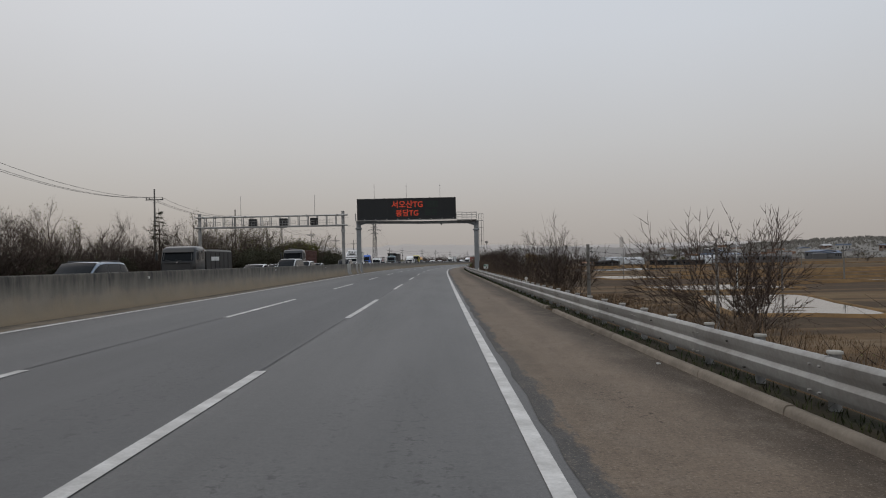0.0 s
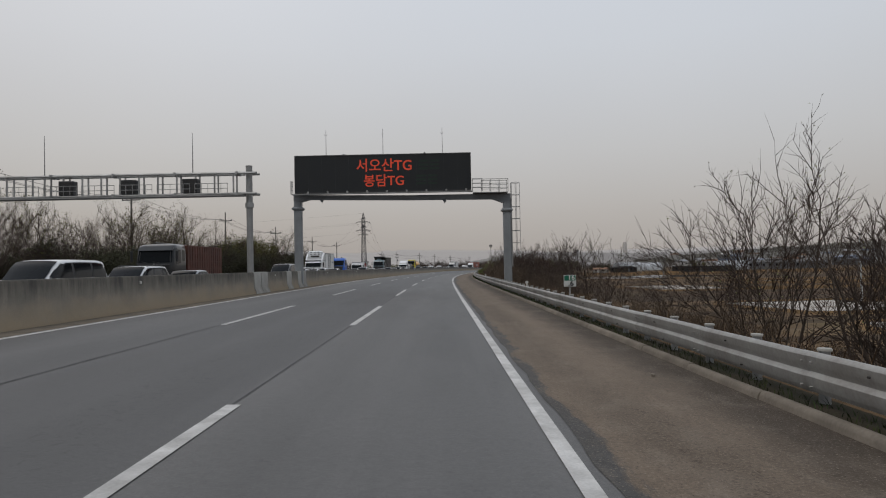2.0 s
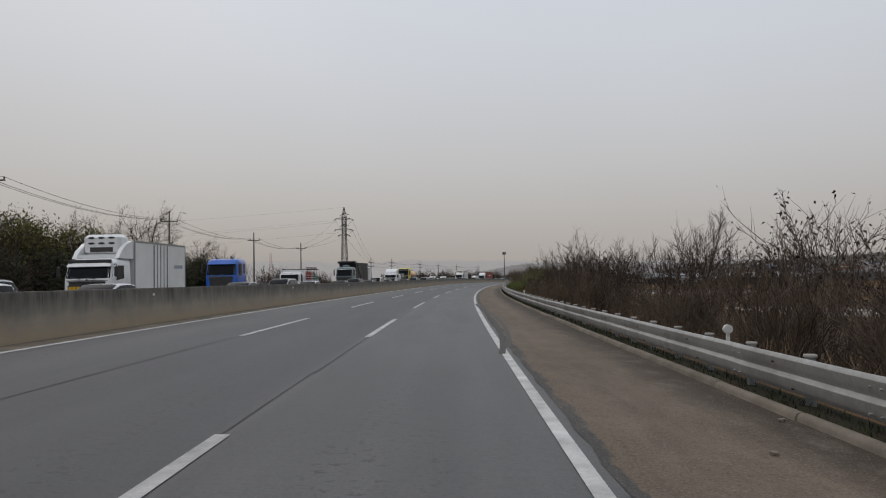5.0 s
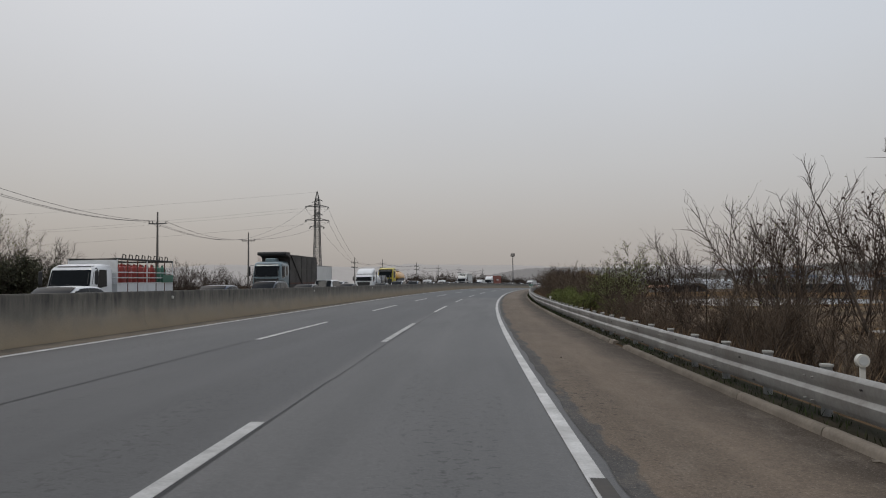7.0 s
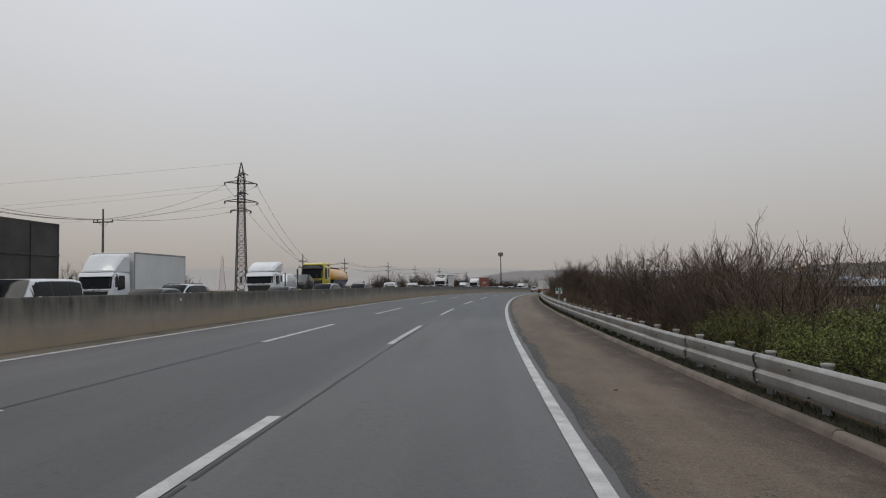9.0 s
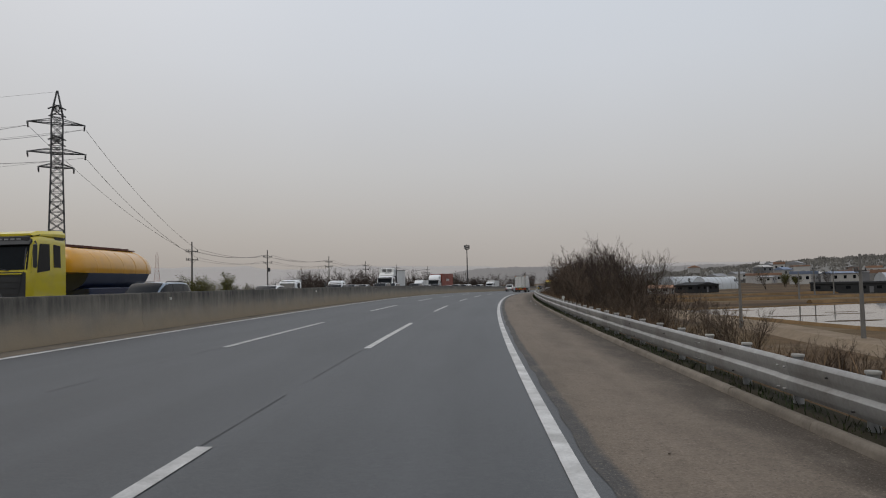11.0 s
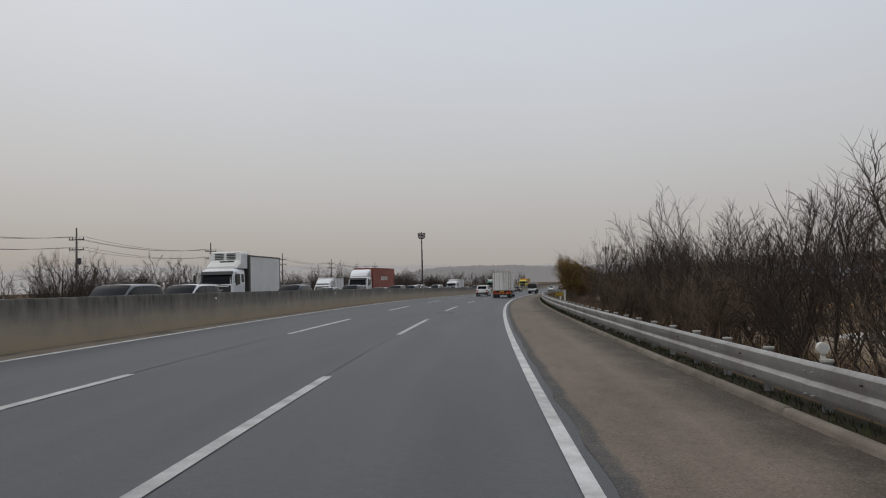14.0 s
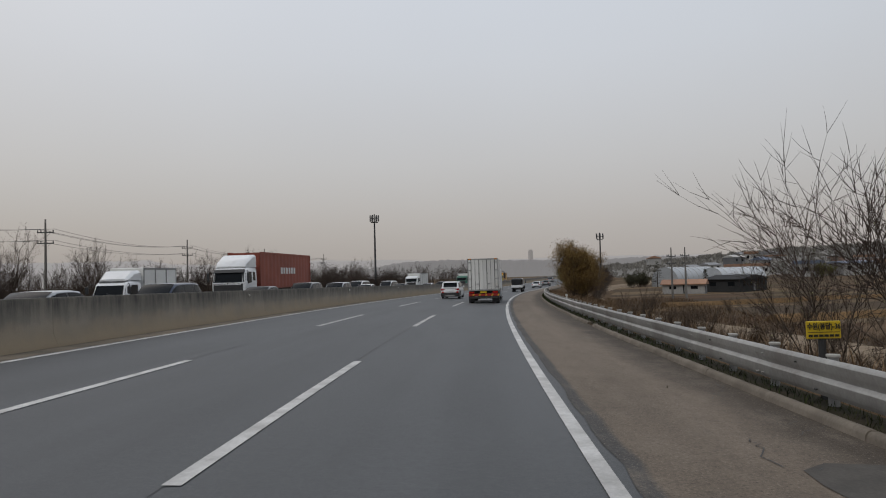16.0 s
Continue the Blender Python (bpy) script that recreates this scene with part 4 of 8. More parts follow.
def traffic_gantry():
    """Truss portal over the opposite carriageway with lane-signal boxes seen from behind."""
    t = thing("signal_gantry", "galvanised truss portal over the oncoming lanes with black signal boxes", "gantry", spot(82.4, 0))
    lift = 0.33
    for d in (-12.55, -29.9):
        c = part("column", Shape().tube([(d, 0, -0.2 if d < -20 else 0.1), (d, 0, 7.65 + lift)], 0.19, 14), STEEL, t, "round galvanised column")
        part("collar", Shape().tube([(d, 0, 5.15 + lift), (d, 0, 5.45 + lift)], 0.25, 14), STEEL, c)
        part("cap", Shape().tube([(d, 0, 7.65 + lift), (d, 0, 7.69 + lift)], 0.2, 14), STEEL, c)
    for z in (7.22 + lift, 5.98 + lift):
        for y in (-0.35, 0.35):
            part("chord", Shape().tube([(-30.4, y, z), (-12.0, y, z)], 0.075, 8), STEEL, t, "round truss chord")
        for x in (-13.2, -16.9, -20.6, -24.3, -28.0, -29.4):
            part("clamp", Shape().disc("x", (0, z), 0.14, x - 0.12, x + 0.12, 10).box(x - 0.06, x + 0.06, -0.45, 0.45, z - 0.1, z + 0.1), STEEL, t)
    for k in range(15):
        x = -13.4 - k * 1.13
        for y in (-0.35, 0.35):
            part("truss_post", Shape().box(x - 0.045, x + 0.045, y - 0.03, y + 0.03, 5.98 + lift, 7.22 + lift), STEEL, t)
    for k in range(7):
        x0 = -13.7 - k * 2.25
        r = Shape()
        for h in (0.32, 0.62):
            stroke(r, [(x0, -0.55, 5.98 + lift + h), (x0 - 1.95, -0.55, 5.98 + lift + h)], 0.02, 5)
        for j in range(6):
            stroke(r, [(x0 - j * 0.39, -0.55, 5.98 + lift), (x0 - j * 0.39, -0.55, 6.6 + lift)], 0.016, 5)
        part("railing", r, STEEL, t)
    part("walkway", Shape().box(-29.6, -12.8, -0.6, 0.35, 5.86 + lift, 5.91 + lift), STEEL, t, "grating walkway")
    for x in (-16.0, -19.68, -23.4):
        b = part("signal_box", Shape().box(x - 0.45, x + 0.45, -0.42, 0.1, 6.06 + lift, 6.93 + lift, 0.03), PLASTIC, t, "black lane-signal box seen from behind")
        for k in range(5):
            part("rib", Shape().box(x - 0.42, x + 0.42, -0.44, -0.415, 6.14 + lift + k * 0.16, 6.18 + lift + k * 0.16), CHASSIS, b)
    for x in (-15.95, -24.9):
        part("aerial", Shape().tube([(x, 0, 7.22 + lift), (x, 0, 9.75 + lift)], [0.035, 0.014], 6), STEEL, t, "thin lightning rod")
    return t


display_gantry()
traffic_gantry()


def utility_pole(x, y, top, foot=BASE, double=False, wide=1.9, transformer=False, turn=0.0):
    t = thing("utility_pole", "grey concrete utility pole with " + ("two pairs of crossarms" if double else "steel crossarm and insulators"), "utility pole",
              Matrix.Translation((x, y, foot)) @ Matrix.Rotation(radians(turn), 4, "Z"), "utility poles")
    h = top - foot
    part("pole", Shape().tube([(0, 0, 0), (0, 0, h * 0.5), (0, 0, h)], [0.20, 0.16, 0.09], 10), POLE_CONCRETE, t)
    for drop in ((1.5, 2.75) if double else (1.4,)):
        arm = part("crossarm", Shape().box(-wide / 2, wide / 2, -0.06, 0.06, h - drop - 0.06, h - drop + 0.06), DARK_STEEL, t)
        part("brace", Shape().tube([(-0.6, 0.07, h - drop), (0, 0.1, h - drop - 0.5), (0.6, 0.07, h - drop)], 0.02, 5), DARK_STEEL, arm)
        for q in (-wide * 0.47, -wide * 0.28, wide * 0.47):
            part("insulator", Shape().tube([(q, 0, h - drop + 0.06), (q, 0, h - drop + 0.12), (q, 0, h - drop + 0.24), (q, 0, h - drop + 0.3)], [0.03, 0.06, 0.06, 0.02], 8), DARK_STEEL, arm)
    if transformer:
        part("transformer", Shape().tube([(0.35, 0, h - 4.6), (0.35, 0, h - 3.8)], 0.25, 12), DARK_STEEL, t, "grey pole transformer")
    return t


WEST_POLES = [(-37.6, 55.0, 11.6), (-37.2, 88.0, 11.5), (-36.9, 122.0, 11.3), (-36.3, 155.9, 11.0), (-36.1, 190.9, 10.5), (-34.2, 224.2, 9.7), (-32.3, 256.0, 9.4),
              (-23.8, 327.2, 7.5), (-19.9, 368.1, 8.1), (-9.8, 398.5, 7.8), (-2.0, 440.0, 7.6), (8.0, 480.0, 7.4), (22.0, 520.0, 7.2)]
for k, (x, y, top) in enumerate(WEST_POLES):
    utility_pole(x, y, top, double=k >= 7, wide=2.3 if k < 7 else 1.9, transformer=k == 8, turn=-3 - k)


def wire(a, b, sag, group="overhead wires", r=0.022):
    a, b = Vector(a), Vector(b)
    pts = [a.lerp(b, u) - Vector((0, 0, 4 * sag * u * (1 - u))) for u in np.linspace(0, 1, 13)]
    ob = new("overhead_wire", mesh_of("overhead_wire", Shape().tube(pts, r, 3, False), WIRE, 0, False))
    return tagged(ob, "thin black overhead wire sagging between poles", "cable", group)


for k in range(len(WEST_POLES) - 1):
    (xa, ya, za), (xb, yb, zb) = WEST_POLES[k], WEST_POLES[k + 1]
    if k == 6:
        continue
    for off in (-0.95, 0.95, -0.5):
        wire((xa + off, ya, za - 1.1), (xb + off, yb, zb - 1.1), 0.9)
    if k >= 7:
        for off in (-0.9, 0.9):
            wire((xa + off, ya, za - 2.4), (xb + off, yb, zb - 2.4), 0.8)


def lattice_tower(x, y, foot, top, half_foot, half_top, arms, name, label, mat, steps, turn):
    t = thing(name, label, "pylon", Matrix.Translation((x, y, foot)) @ Matrix.Rotation(radians(turn), 4, "Z"))
    h = top - foot
    waist = h - 2.6
    half = lambda z: half_foot + (half_top - half_foot) * min(z / (h * 0.72), 1) if z < waist else half_top * max(0.06, (h - z) / 2.6)
    for sx, sy in ((-1, -1), (1, -1), (1, 1), (-1, 1)):
        part("leg", Shape().tube([(sx * half(z), sy * half(z), z) for z in (0, h * 0.36, h * 0.72, waist, h)], 0.075, 4), mat, t)
    zs = np.linspace(0, waist, steps)
    for k in range(steps - 1):
        a, b, za, zb = half(zs[k]), half(zs[k + 1]), zs[k], zs[k + 1]
        g = Shape()
        for (px, py), (qx, qy) in (((-1, -1), (1, -1)), ((1, -1), (1, 1)), ((1, 1), (-1, 1)), ((-1, 1), (-1, -1))):
            g.tube([(px * a, py * a, za), (qx * b, qy * b, zb)], 0.04, 3, False)
            g.tube([(qx * a, qy * a, za), (px * b, py * b, zb)], 0.04, 3, False)
            g.tube([(px * b, py * b, zb), (qx * b, qy * b, zb)], 0.035, 3, False)
        part("bracing", g, mat, t, fix=False)
    for z, left, right, along in arms:
        g, q, c = Shape(), half(z - foot), z - foot
        ax = (lambda u, v, w: (u, v, w)) if not along else (lambda u, v, w: (v, u, w))
        for end in (-left, right):
            for e in (-q, q):
                g.tube([ax(0, e, c), ax(end, 0, c + 0.05)], 0.05, 4)
                g.tube([ax(0, e, c + 0.55), ax(end, 0, c + 0.05)], 0.04, 4)
        for u in np.linspace(-left, right, 9)[1:-1]:
            k = 1 - abs(u) / (left if u < 0 else right)
            g.tube([ax(u, -q * k, c), ax(u, 0, c + 0.5 * k)], 0.03, 3, False)
            g.tube([ax(u, -q * k, c), ax(u, q * k, c)], 0.03, 3, False)
        arm = part("crossarm", g, mat, t)
        for end in (-left, right):
            for e in (-0.5, 0.5):
                part("insulator_string", Shape().tube([ax(end * 0.96, e * 0.2, c), ax(end * 0.96, e * 1.6, c - 0.35)], 0.075, 6), PLASTIC, arm)
    return t


lattice_tower(-27.8, 294.0, BASE, 21.2, 1.0, 0.52, ((19.2, 1.9, 1.6, True), (17.75, 2.7, 2.6, False), (16.1, 1.8, 1.6, True), (14.7, 2.7, 2.7, False), (13.2, 1.7, 1.6, False)), "power_pylon",
              "dark steel lattice power pylon with crossarms and insulators", DARK_STEEL, 25, 25)
for off, z in ((-2.6, 17.4), (2.6, 17.4), (2.6, 14.4)):
    wire((-27.8 + off * 0.9, 294 + off * 0.42, z), (-23.8 + off * 0.35, 327.2, 6.2 if z > 15 else 5.0), 1.1)
    wire((-27.8 + off * 0.9, 294 + off * 0.42, z), (-300 + off, 330 + off, z - 2), 4.5, r=0.013)
    wire((-32.3 + off * 0.35, 256, 8.2), (-27.8 + off * 0.9, 294 + off * 0.42, z), 0.9)
wire((-27.8, 294, 21.1), (-300, 330, 19), 3.5, r=0.013)
RED_WHITE = surface("red_white_paint", (0.46, 0.20, 0.15), (0.50, 0.46, 0.44), 0.16, 3, 0.8)
lattice_tower(-140.0, 660.0, BASE, 22.5, 2.6, 0.8, (), "radio_tower", "distant red and white lattice radio tower", RED_WHITE, 12, 20)


def mast(x, y, foot, top, name, label):
    """Slim monopole with a ring of aerial panels or floodlights at its head."""
    t = thing(name, label, "mast", Matrix.Translation((x, y, foot)))
    h = top - foot
    part("pole", Shape().tube([(0, 0, 0), (0, 0, h * 0.6), (0, 0, h)], [0.26, 0.2, 0.12], 10), DARK_STEEL, t)
    part("platform", Shape().tube([(0, 0, h - 1.75), (0, 0, h - 1.6)], 0.75, 12), DARK_STEEL, t)
    part("ring", Shape().tube([(0.8 * math.cos(a), 0.8 * math.sin(a), h - 0.9) for a in np.linspace(0, 2 * math.pi, 13)], 0.04, 5), DARK_STEEL, t)
    for a in np.linspace(0, 2 * math.pi, 7)[:-1]:
        part("panel", Shape().tube([(0.85 * math.cos(a), 0.85 * math.sin(a), h - 1.5), (0.85 * math.cos(a), 0.85 * math.sin(a), h - 0.2)], 0.13, 4), DARK_STEEL, t, "aerial panel")
    return t


mast(32.3, 456.0, BASE, 13.1, "telecom_mast", "slim dark telecom monopole with a ring of aerial panels")
mast(88.0, 470.0, BASE, 9.2, "floodlight_mast", "distant dark floodlight mast")
mast(172.0, 420.0, BASE, 11.0, "floodlight_mast", "distant dark floodlight mast")
for x, y, top, dbl in ((45.0, 295.5, 1.4, False), (44.5, 275.0, 2.2, False), (97.6, 369.1, 1.0, False), (127.8, 401.6, 2.5, False), (118, 395, 3.2, False), (80.5, 422.4, 3.7, True), (82.1, 420.7, 3.7, True), (62, 230, 3.0, False),
                       (60, 120, 3.0, False), (95, 160, 3.0, False), (74.5, 452, 1.0, False), (78.5, 449, 1.0, False), (86, 466, 1.2, False), (140, 330, 3.0, False), (160, 300, 3.0, False)):
    utility_pole(x, y, top, double=dbl, wide=1.6 if not dbl else 2.4, turn=25)
roadside = thing("timber_post", "weathered wooden pole beside the guardrail bushes", "pole", spot(53.0, 10.7, -3.2))
part("pole", Shape().tube([(0, 0, -0.5), (0, 0, 6.25)], [0.15, 0.13], 10), POLE_CONCRETE, roadside)
part("bracket", Shape().tube([(0, 0, 5.9), (0.35, 0, 6.0)], 0.03, 5), DARK_STEEL, roadside)
for h in (4.9, 5.3, 5.7):
    part("insulator", Shape().tube([(0.1, 0, h), (0.3, 0, h), (0.32, 0, h - 0.1), (0.32, 0, h - 0.16)], [0.02, 0.04, 0.05, 0.02], 6), DARK_STEEL, roadside)
second = thing("timber_post", "brown wooden pole with stacked insulators by the paddies", "pole", Matrix.Translation((19.9, 50.5, BASE)))
part("pole", Shape().tube([(0, 0, -0.3), (0, 0, 7.5)], [0.13, 0.10], 10), POLE_CONCRETE, second)
for h in (5.9, 6.3, 6.7, 7.1):
    part("insulator", Shape().tube([(-0.3, 0, h), (-0.28, 0, h + 0.12), (0.28, 0, h + 0.12), (0.3, 0, h)], [0.05, 0.03, 0.03, 0.05], 6), DARK_STEEL, second)
foot_p = at(53.0, 10.7, -3.2)
for h in (4.9, 5.3, 5.7):
    wire((foot_p.x + 0.3, foot_p.y, foot_p.z + h), (19.9, 50.5, BASE + h + 1.3), 0.25, r=0.012)
    wire((19.9, 50.5, BASE + h + 1.3), (72, 46, BASE + h + 2.2), 0.7, r=0.012)
white_pole = thing("thin_pole", "thin white steel pole standing in a flooded paddy", "pole", Matrix.Translation((60.8, 140, BASE)))
part("pole", Shape().tube([(0, 0, -0.3), (0, 0, 9.7)], [0.16, 0.10], 8), WHITE_PLATE, white_pole)
part("lamp_head", Shape().tube([(0, 0, 9.7), (0, 0, 9.9), (0, 0, 10.1)], [0.12, 0.3, 0.1], 8), DARK_STEEL, white_pole)


def kilometre_sign(s, tenth, z=0.07):
    t = thing("kilometre_sign", "green and white kilometre board reading 16 and " + tenth, "road sign", spot(s, 3.56, z))
    part("post", Shape().tube([(0, 0.05, -0.35), (0, 0.05, 1.2)], 0.03, 8), STEEL, t)
    board = part("board", Shape().box(-0.22, 0.22, -0.012, 0.012, 0.90, 1.32, 0.008), WHITE_PLATE, t, "white board with green upper half")
    part("upper_field", Shape().box(-0.205, 0.205, -0.018, -0.0125, 1.12, 1.305), GREEN_PLATE, board, "green field")
    face = lambda x, z: Matrix.Translation((x, -0.022, z)) @ Matrix.Rotation(radians(90), 4, "X")
    lettering("numeral", "16", 0.215, WHITE_INK, board, face(0.05, 1.215), "white numerals", 0.004, 1.15)
    lettering("numeral", tenth, 0.24, BLACK_INK, board, face(0.03, 1.01), "black numerals", 0.005, 1.15)


def yellow_sign():
    t = thing("place_sign", "small yellow board with black Korean place name", "road sign", spot(324.75, 3.64, 0.02))
    part("post", Shape().tube([(0.0, 0.05, -0.4), (0.0, 0.05, 1.0)], 0.05, 8), PLASTIC, t, "dark post")
    board = part("board", Shape().box(-0.23, 0.23, -0.012, 0.012, 0.86, 1.10, 0.008), YELLOW_PLATE, t, "yellow board")
    face = lambda x, z: Matrix.Translation((x, -0.017, z)) @ Matrix.Rotation(radians(90), 4, "X")
    lettering("word", "수원(봉담)-36", 0.098, BLACK_INK, board, face(0, 1.025), "black words", 0.002, 0.8)
    part("rule", Shape().box(-0.21, 0.21, -0.016, -0.0125, 0.945, 0.953), BLACK_INK, board)
    for k in range(6):
        part("print_bar", Shape().box(-0.205 + k * 0.07, -0.205 + k * 0.07 + 0.058, -0.016, -0.0125, 0.885, 0.918), BLACK_INK, board, "small unreadable print")


kilometre_sign(65.8, ".6")
kilometre_sign(228.85, ".8", 0.2)
yellow_sign()
white_post = thing("marker_post", "white square marker post beside the guardrail", "marker post", spot(320.0, 3.62, 0))
part("post", Shape().box(-0.05, 0.05, -0.05, 0.05, -0.5, 1.26, 0.008), WHITE_PLATE, white_post)
part("cap", Shape().box(-0.085, 0.085, -0.06, 0.06, 1.26, 1.30), WHITE_PLATE, white_post)


def delineator(s):
    t = thing("delineator", "round white reflector on a short post at the guardrail", "delineator", spot(s, 3.46, 0), "road delineators")
    part("post", Shape().box(-0.03, 0.03, -0.012, 0.012, 0.3, 0.80), REFLECTOR, t)
    head = part("reflector", Shape().disc("y", (0, 0.86), 0.076, -0.03, 0.03, 20), REFLECTOR, t, "round white reflector disc")
    part("lens", Shape().disc("y", (0, 0.86), 0.055, -0.036, -0.03, 20), WHITE_PLATE, head)
    return t


for s in (34.0, 77.3, 113.3, 150.1, 186.6, 223.0, 258.95, 287.5, 321.2, 355.2, 389.0):
    delineator(s)
sign_back = thing("roadside_sign", "grey sign board seen from behind across the road", "road sign", spot(33.0, -27.5, far_side(-27.5)))
part("board", Shape().box(-0.55, 0.55, -0.02, 0.02, 1.2, 2.3, 0.01), STEEL, sign_back)
part("post", Shape().tube([(0, 0.06, -0.4), (0, 0.06, 2.2)], 0.05, 8), STEEL, sign_back)


# ---- vehicles: x across, y ahead, standing on z = 0 ----
def wheel(parent, x, y, r, w=0.22, dual=False):
    out = 1 if x > 0 else -1
    t = part("wheel", Shape().disc("x", (y, r), r * 0.62, x - w / 2, x + w / 2, 16), CHASSIS, parent)
    ring = lambda rr, xx: [(xx, y + rr * math.cos(a), r + rr * math.sin(a)) for a in np.linspace(0, 2 * math.pi, 21)[:-1]]
    part("tyre", Shape().loft([ring(r * 0.62, x - w / 2), ring(r * 0.95, x - w / 2), ring(r, x - w * 0.36), ring(r, x + w * 0.36), ring(r * 0.95, x + w / 2), ring(r * 0.62, x + w / 2)], False), TYRE, t)
    part("rim", Shape().disc("x", (y, r), r * 0.55, x + out * w * 0.3, x + out * w * 0.5, 14), RIM, t)


def section(y, w, z0, z1, r):
    """A rounded cross-section of a car body at y."""
    return [(-w + r * 0.5, y, z0), (w - r * 0.5, y, z0), (w, y, z0 + r * 0.6), (w, y, z1 - r), (w - r * 0.35, y, z1 - r * 0.35), (w - r, y, z1), (-w + r, y, z1), (-w + r * 0.35, y, z1 - r * 0.35), (-w, y, z1 - r), (-w, y, z0 + r * 0.6)]


CARS = {  # length, width, height, belt, hood height, windscreen foot, roof front, roof rear, rear glass foot, tail height (y from the front)
    "sedan": (4.7, 1.82, 1.45, 0.92, 0.86, 1.25, 2.05, 3.35, 4.15, 0.98),
    "suv": (4.6, 1.86, 1.68, 1.08, 1.02, 1.15, 1.85, 4.05, 4.5, 1.08),
    "van": (5.1, 1.92, 1.92, 1.12, 1.02, 0.75, 1.65, 4.75, 5.05, 1.12),
    "jeep": (4.2, 1.85, 1.80, 1.12, 1.08, 1.2, 1.5, 3.95, 4.1, 1.12),
    "hatch": (4.1, 1.75, 1.50, 0.95, 0.9, 1.05, 1.75, 3.5, 3.95, 0.98),
}


def car(kind, paint, label, m, group="oncoming cars", category="car", roof_rails=False):
    L, W, H, belt, hood, ws, rf, rr, rg, tail = CARS[kind]
    t = thing("pickup_truck" if kind == "pickup" else "car", label, category, m, group)
    f, w = L / 2, W / 2
    body = Shape().loft([section(f, w * 0.72, 0.38, hood * 0.72, 0.08), section(f - 0.10, w * 0.9, 0.26, hood * 0.86, 0.12), section(f - 0.35, w * 0.985, 0.22, hood * 0.95, 0.14),
                         section(f - ws, w, 0.22, belt, 0.12), section(f - (ws + rg) / 2, w, 0.22, belt, 0.1), section(f - rg, w, 0.22, belt, 0.12),
                         section(-f + 0.25, w * 0.985, 0.24, tail, 0.14), section(-f + 0.06, w * 0.93, 0.3, tail * 0.95, 0.12), section(-f, w * 0.85, 0.36, tail * 0.85, 0.1)])
    part("body", body, paint, t, "", 50)
    a, b, c, d = f - ws, f - rf, f - rr, f - rg
    wb, low, my = w * 0.965, belt - 0.03, (b + c) / 2
    across = ((1.0, 0.0), (0.965, 0.33), (0.915, 0.66), (0.865, 0.87), (0.80, 0.965), (0.64, 1.0), (0.32, 1.016), (0.0, 1.02))
    slices = [(a + 0.02, 0.02), (a + (b - a) * 0.35, 0.39), (a + (b - a) * 0.7, 0.74), (b, 0.93), (b - 0.22, 0.975), (my, 1.0), (c + 0.3, 0.985), (c, 0.93),
              (c + (d - c) * 0.4, 0.62), (c + (d - c) * 0.75, 0.28), (d - 0.02, 0.02)]
    ys, hs = [q[0] for q in reversed(slices)], [q[1] * (H - low) for q in reversed(slices)]

    def skin(y, q, g=None, lift=0.0):
        """A point of the cabin's skin: at y, a share q of the half width across, or at the share g of the height on the side of q's sign."""
        k = abs(q)
        if g is None:
            g = float(np.interp(k, [u[0] for u in reversed(across)], [u[1] for u in reversed(across)]))
        else:
            k = float(np.interp(g, [u[1] for u in across], [u[0] for u in across]))
        bow = float(np.interp(y, (d, c, my, b, a), (-0.10, -0.07, 0, 0.10, 0.17)))
        return (math.copysign(wb * k + (lift if g < 0.9 else 0), q), y + bow * (1 - k * k) + (lift if y > b - 0.1 else -lift if y < c + 0.1 else 0), low + float(np.interp(y, ys, hs)) * g + (lift if g > 0.9 else 0))
    ring = [-u[0] for u in across] + [u[0] for u in reversed(across[:-1])]
    grid = [skin(y, q) for y, _h in slices for q in ring]
    nq = len(ring)
    part("cabin", Shape().add(grid, [(i * nq + j, i * nq + j + 1, (i + 1) * nq + j + 1, (i + 1) * nq + j) for i in range(len(slices) - 1) for j in range(nq - 1)]), paint, t, "", 40)

    def sheet(rows):
        m = len(rows[0])
        return Shape().add([x for r in rows for x in r], [(i * m + j, i * m + j + 1, (i + 1) * m + j + 1, (i + 1) * m + j) for i in range(len(rows) - 1) for j in range(m - 1)])
    edge = np.linspace(-0.80, 0.80, 9)
    part("windscreen", sheet([[skin(a + (b - a) * u, q, None, 0.024) for q in edge] for u in np.linspace(0.03, 0.97, 6)]), GLASS, t, "dark glass", 60)
    part("rear_window", sheet([[skin(c + (d - c) * u, q * 0.92, None, 0.024) for q in edge] for u in np.linspace(0.10, 0.92, 6)]), GLASS, t, "dark glass", 60)
    y0, y1 = a - 0.18, d + (0.25 if kind in ("sedan", "hatch") else 0.12)
    cuts = (0.0, 0.47, 0.97) if kind in ("sedan", "hatch") else (0.0, 0.36, 0.70, 0.98)
    heights = np.linspace(0.13, 0.84, 5)
    trim = Shape()
    for sx in (-1, 1):
        band = sheet([[skin(y0 + (y1 - y0) * u, sx, g, 0.005) for g in np.linspace(0.09, 0.88, 5)] for u in np.linspace(0, 1, 12)])
        trim.add(band.v, band.f)
        for u0, u1 in zip(cuts, cuts[1:]):
            part("side_window", sheet([[skin(y0 + (y1 - y0) * u, sx, g, 0.010) for g in heights] for u in np.linspace(u0 + 0.025, u1 - 0.012, 6)]), GLASS, t, "dark glass", 60)
        part("mirror", Shape().box(sx * (w + 0.09) - 0.08, sx * (w + 0.09) + 0.08, a - 0.36, a - 0.22, belt - 0.02, belt + 0.12, 0.035), paint, t)
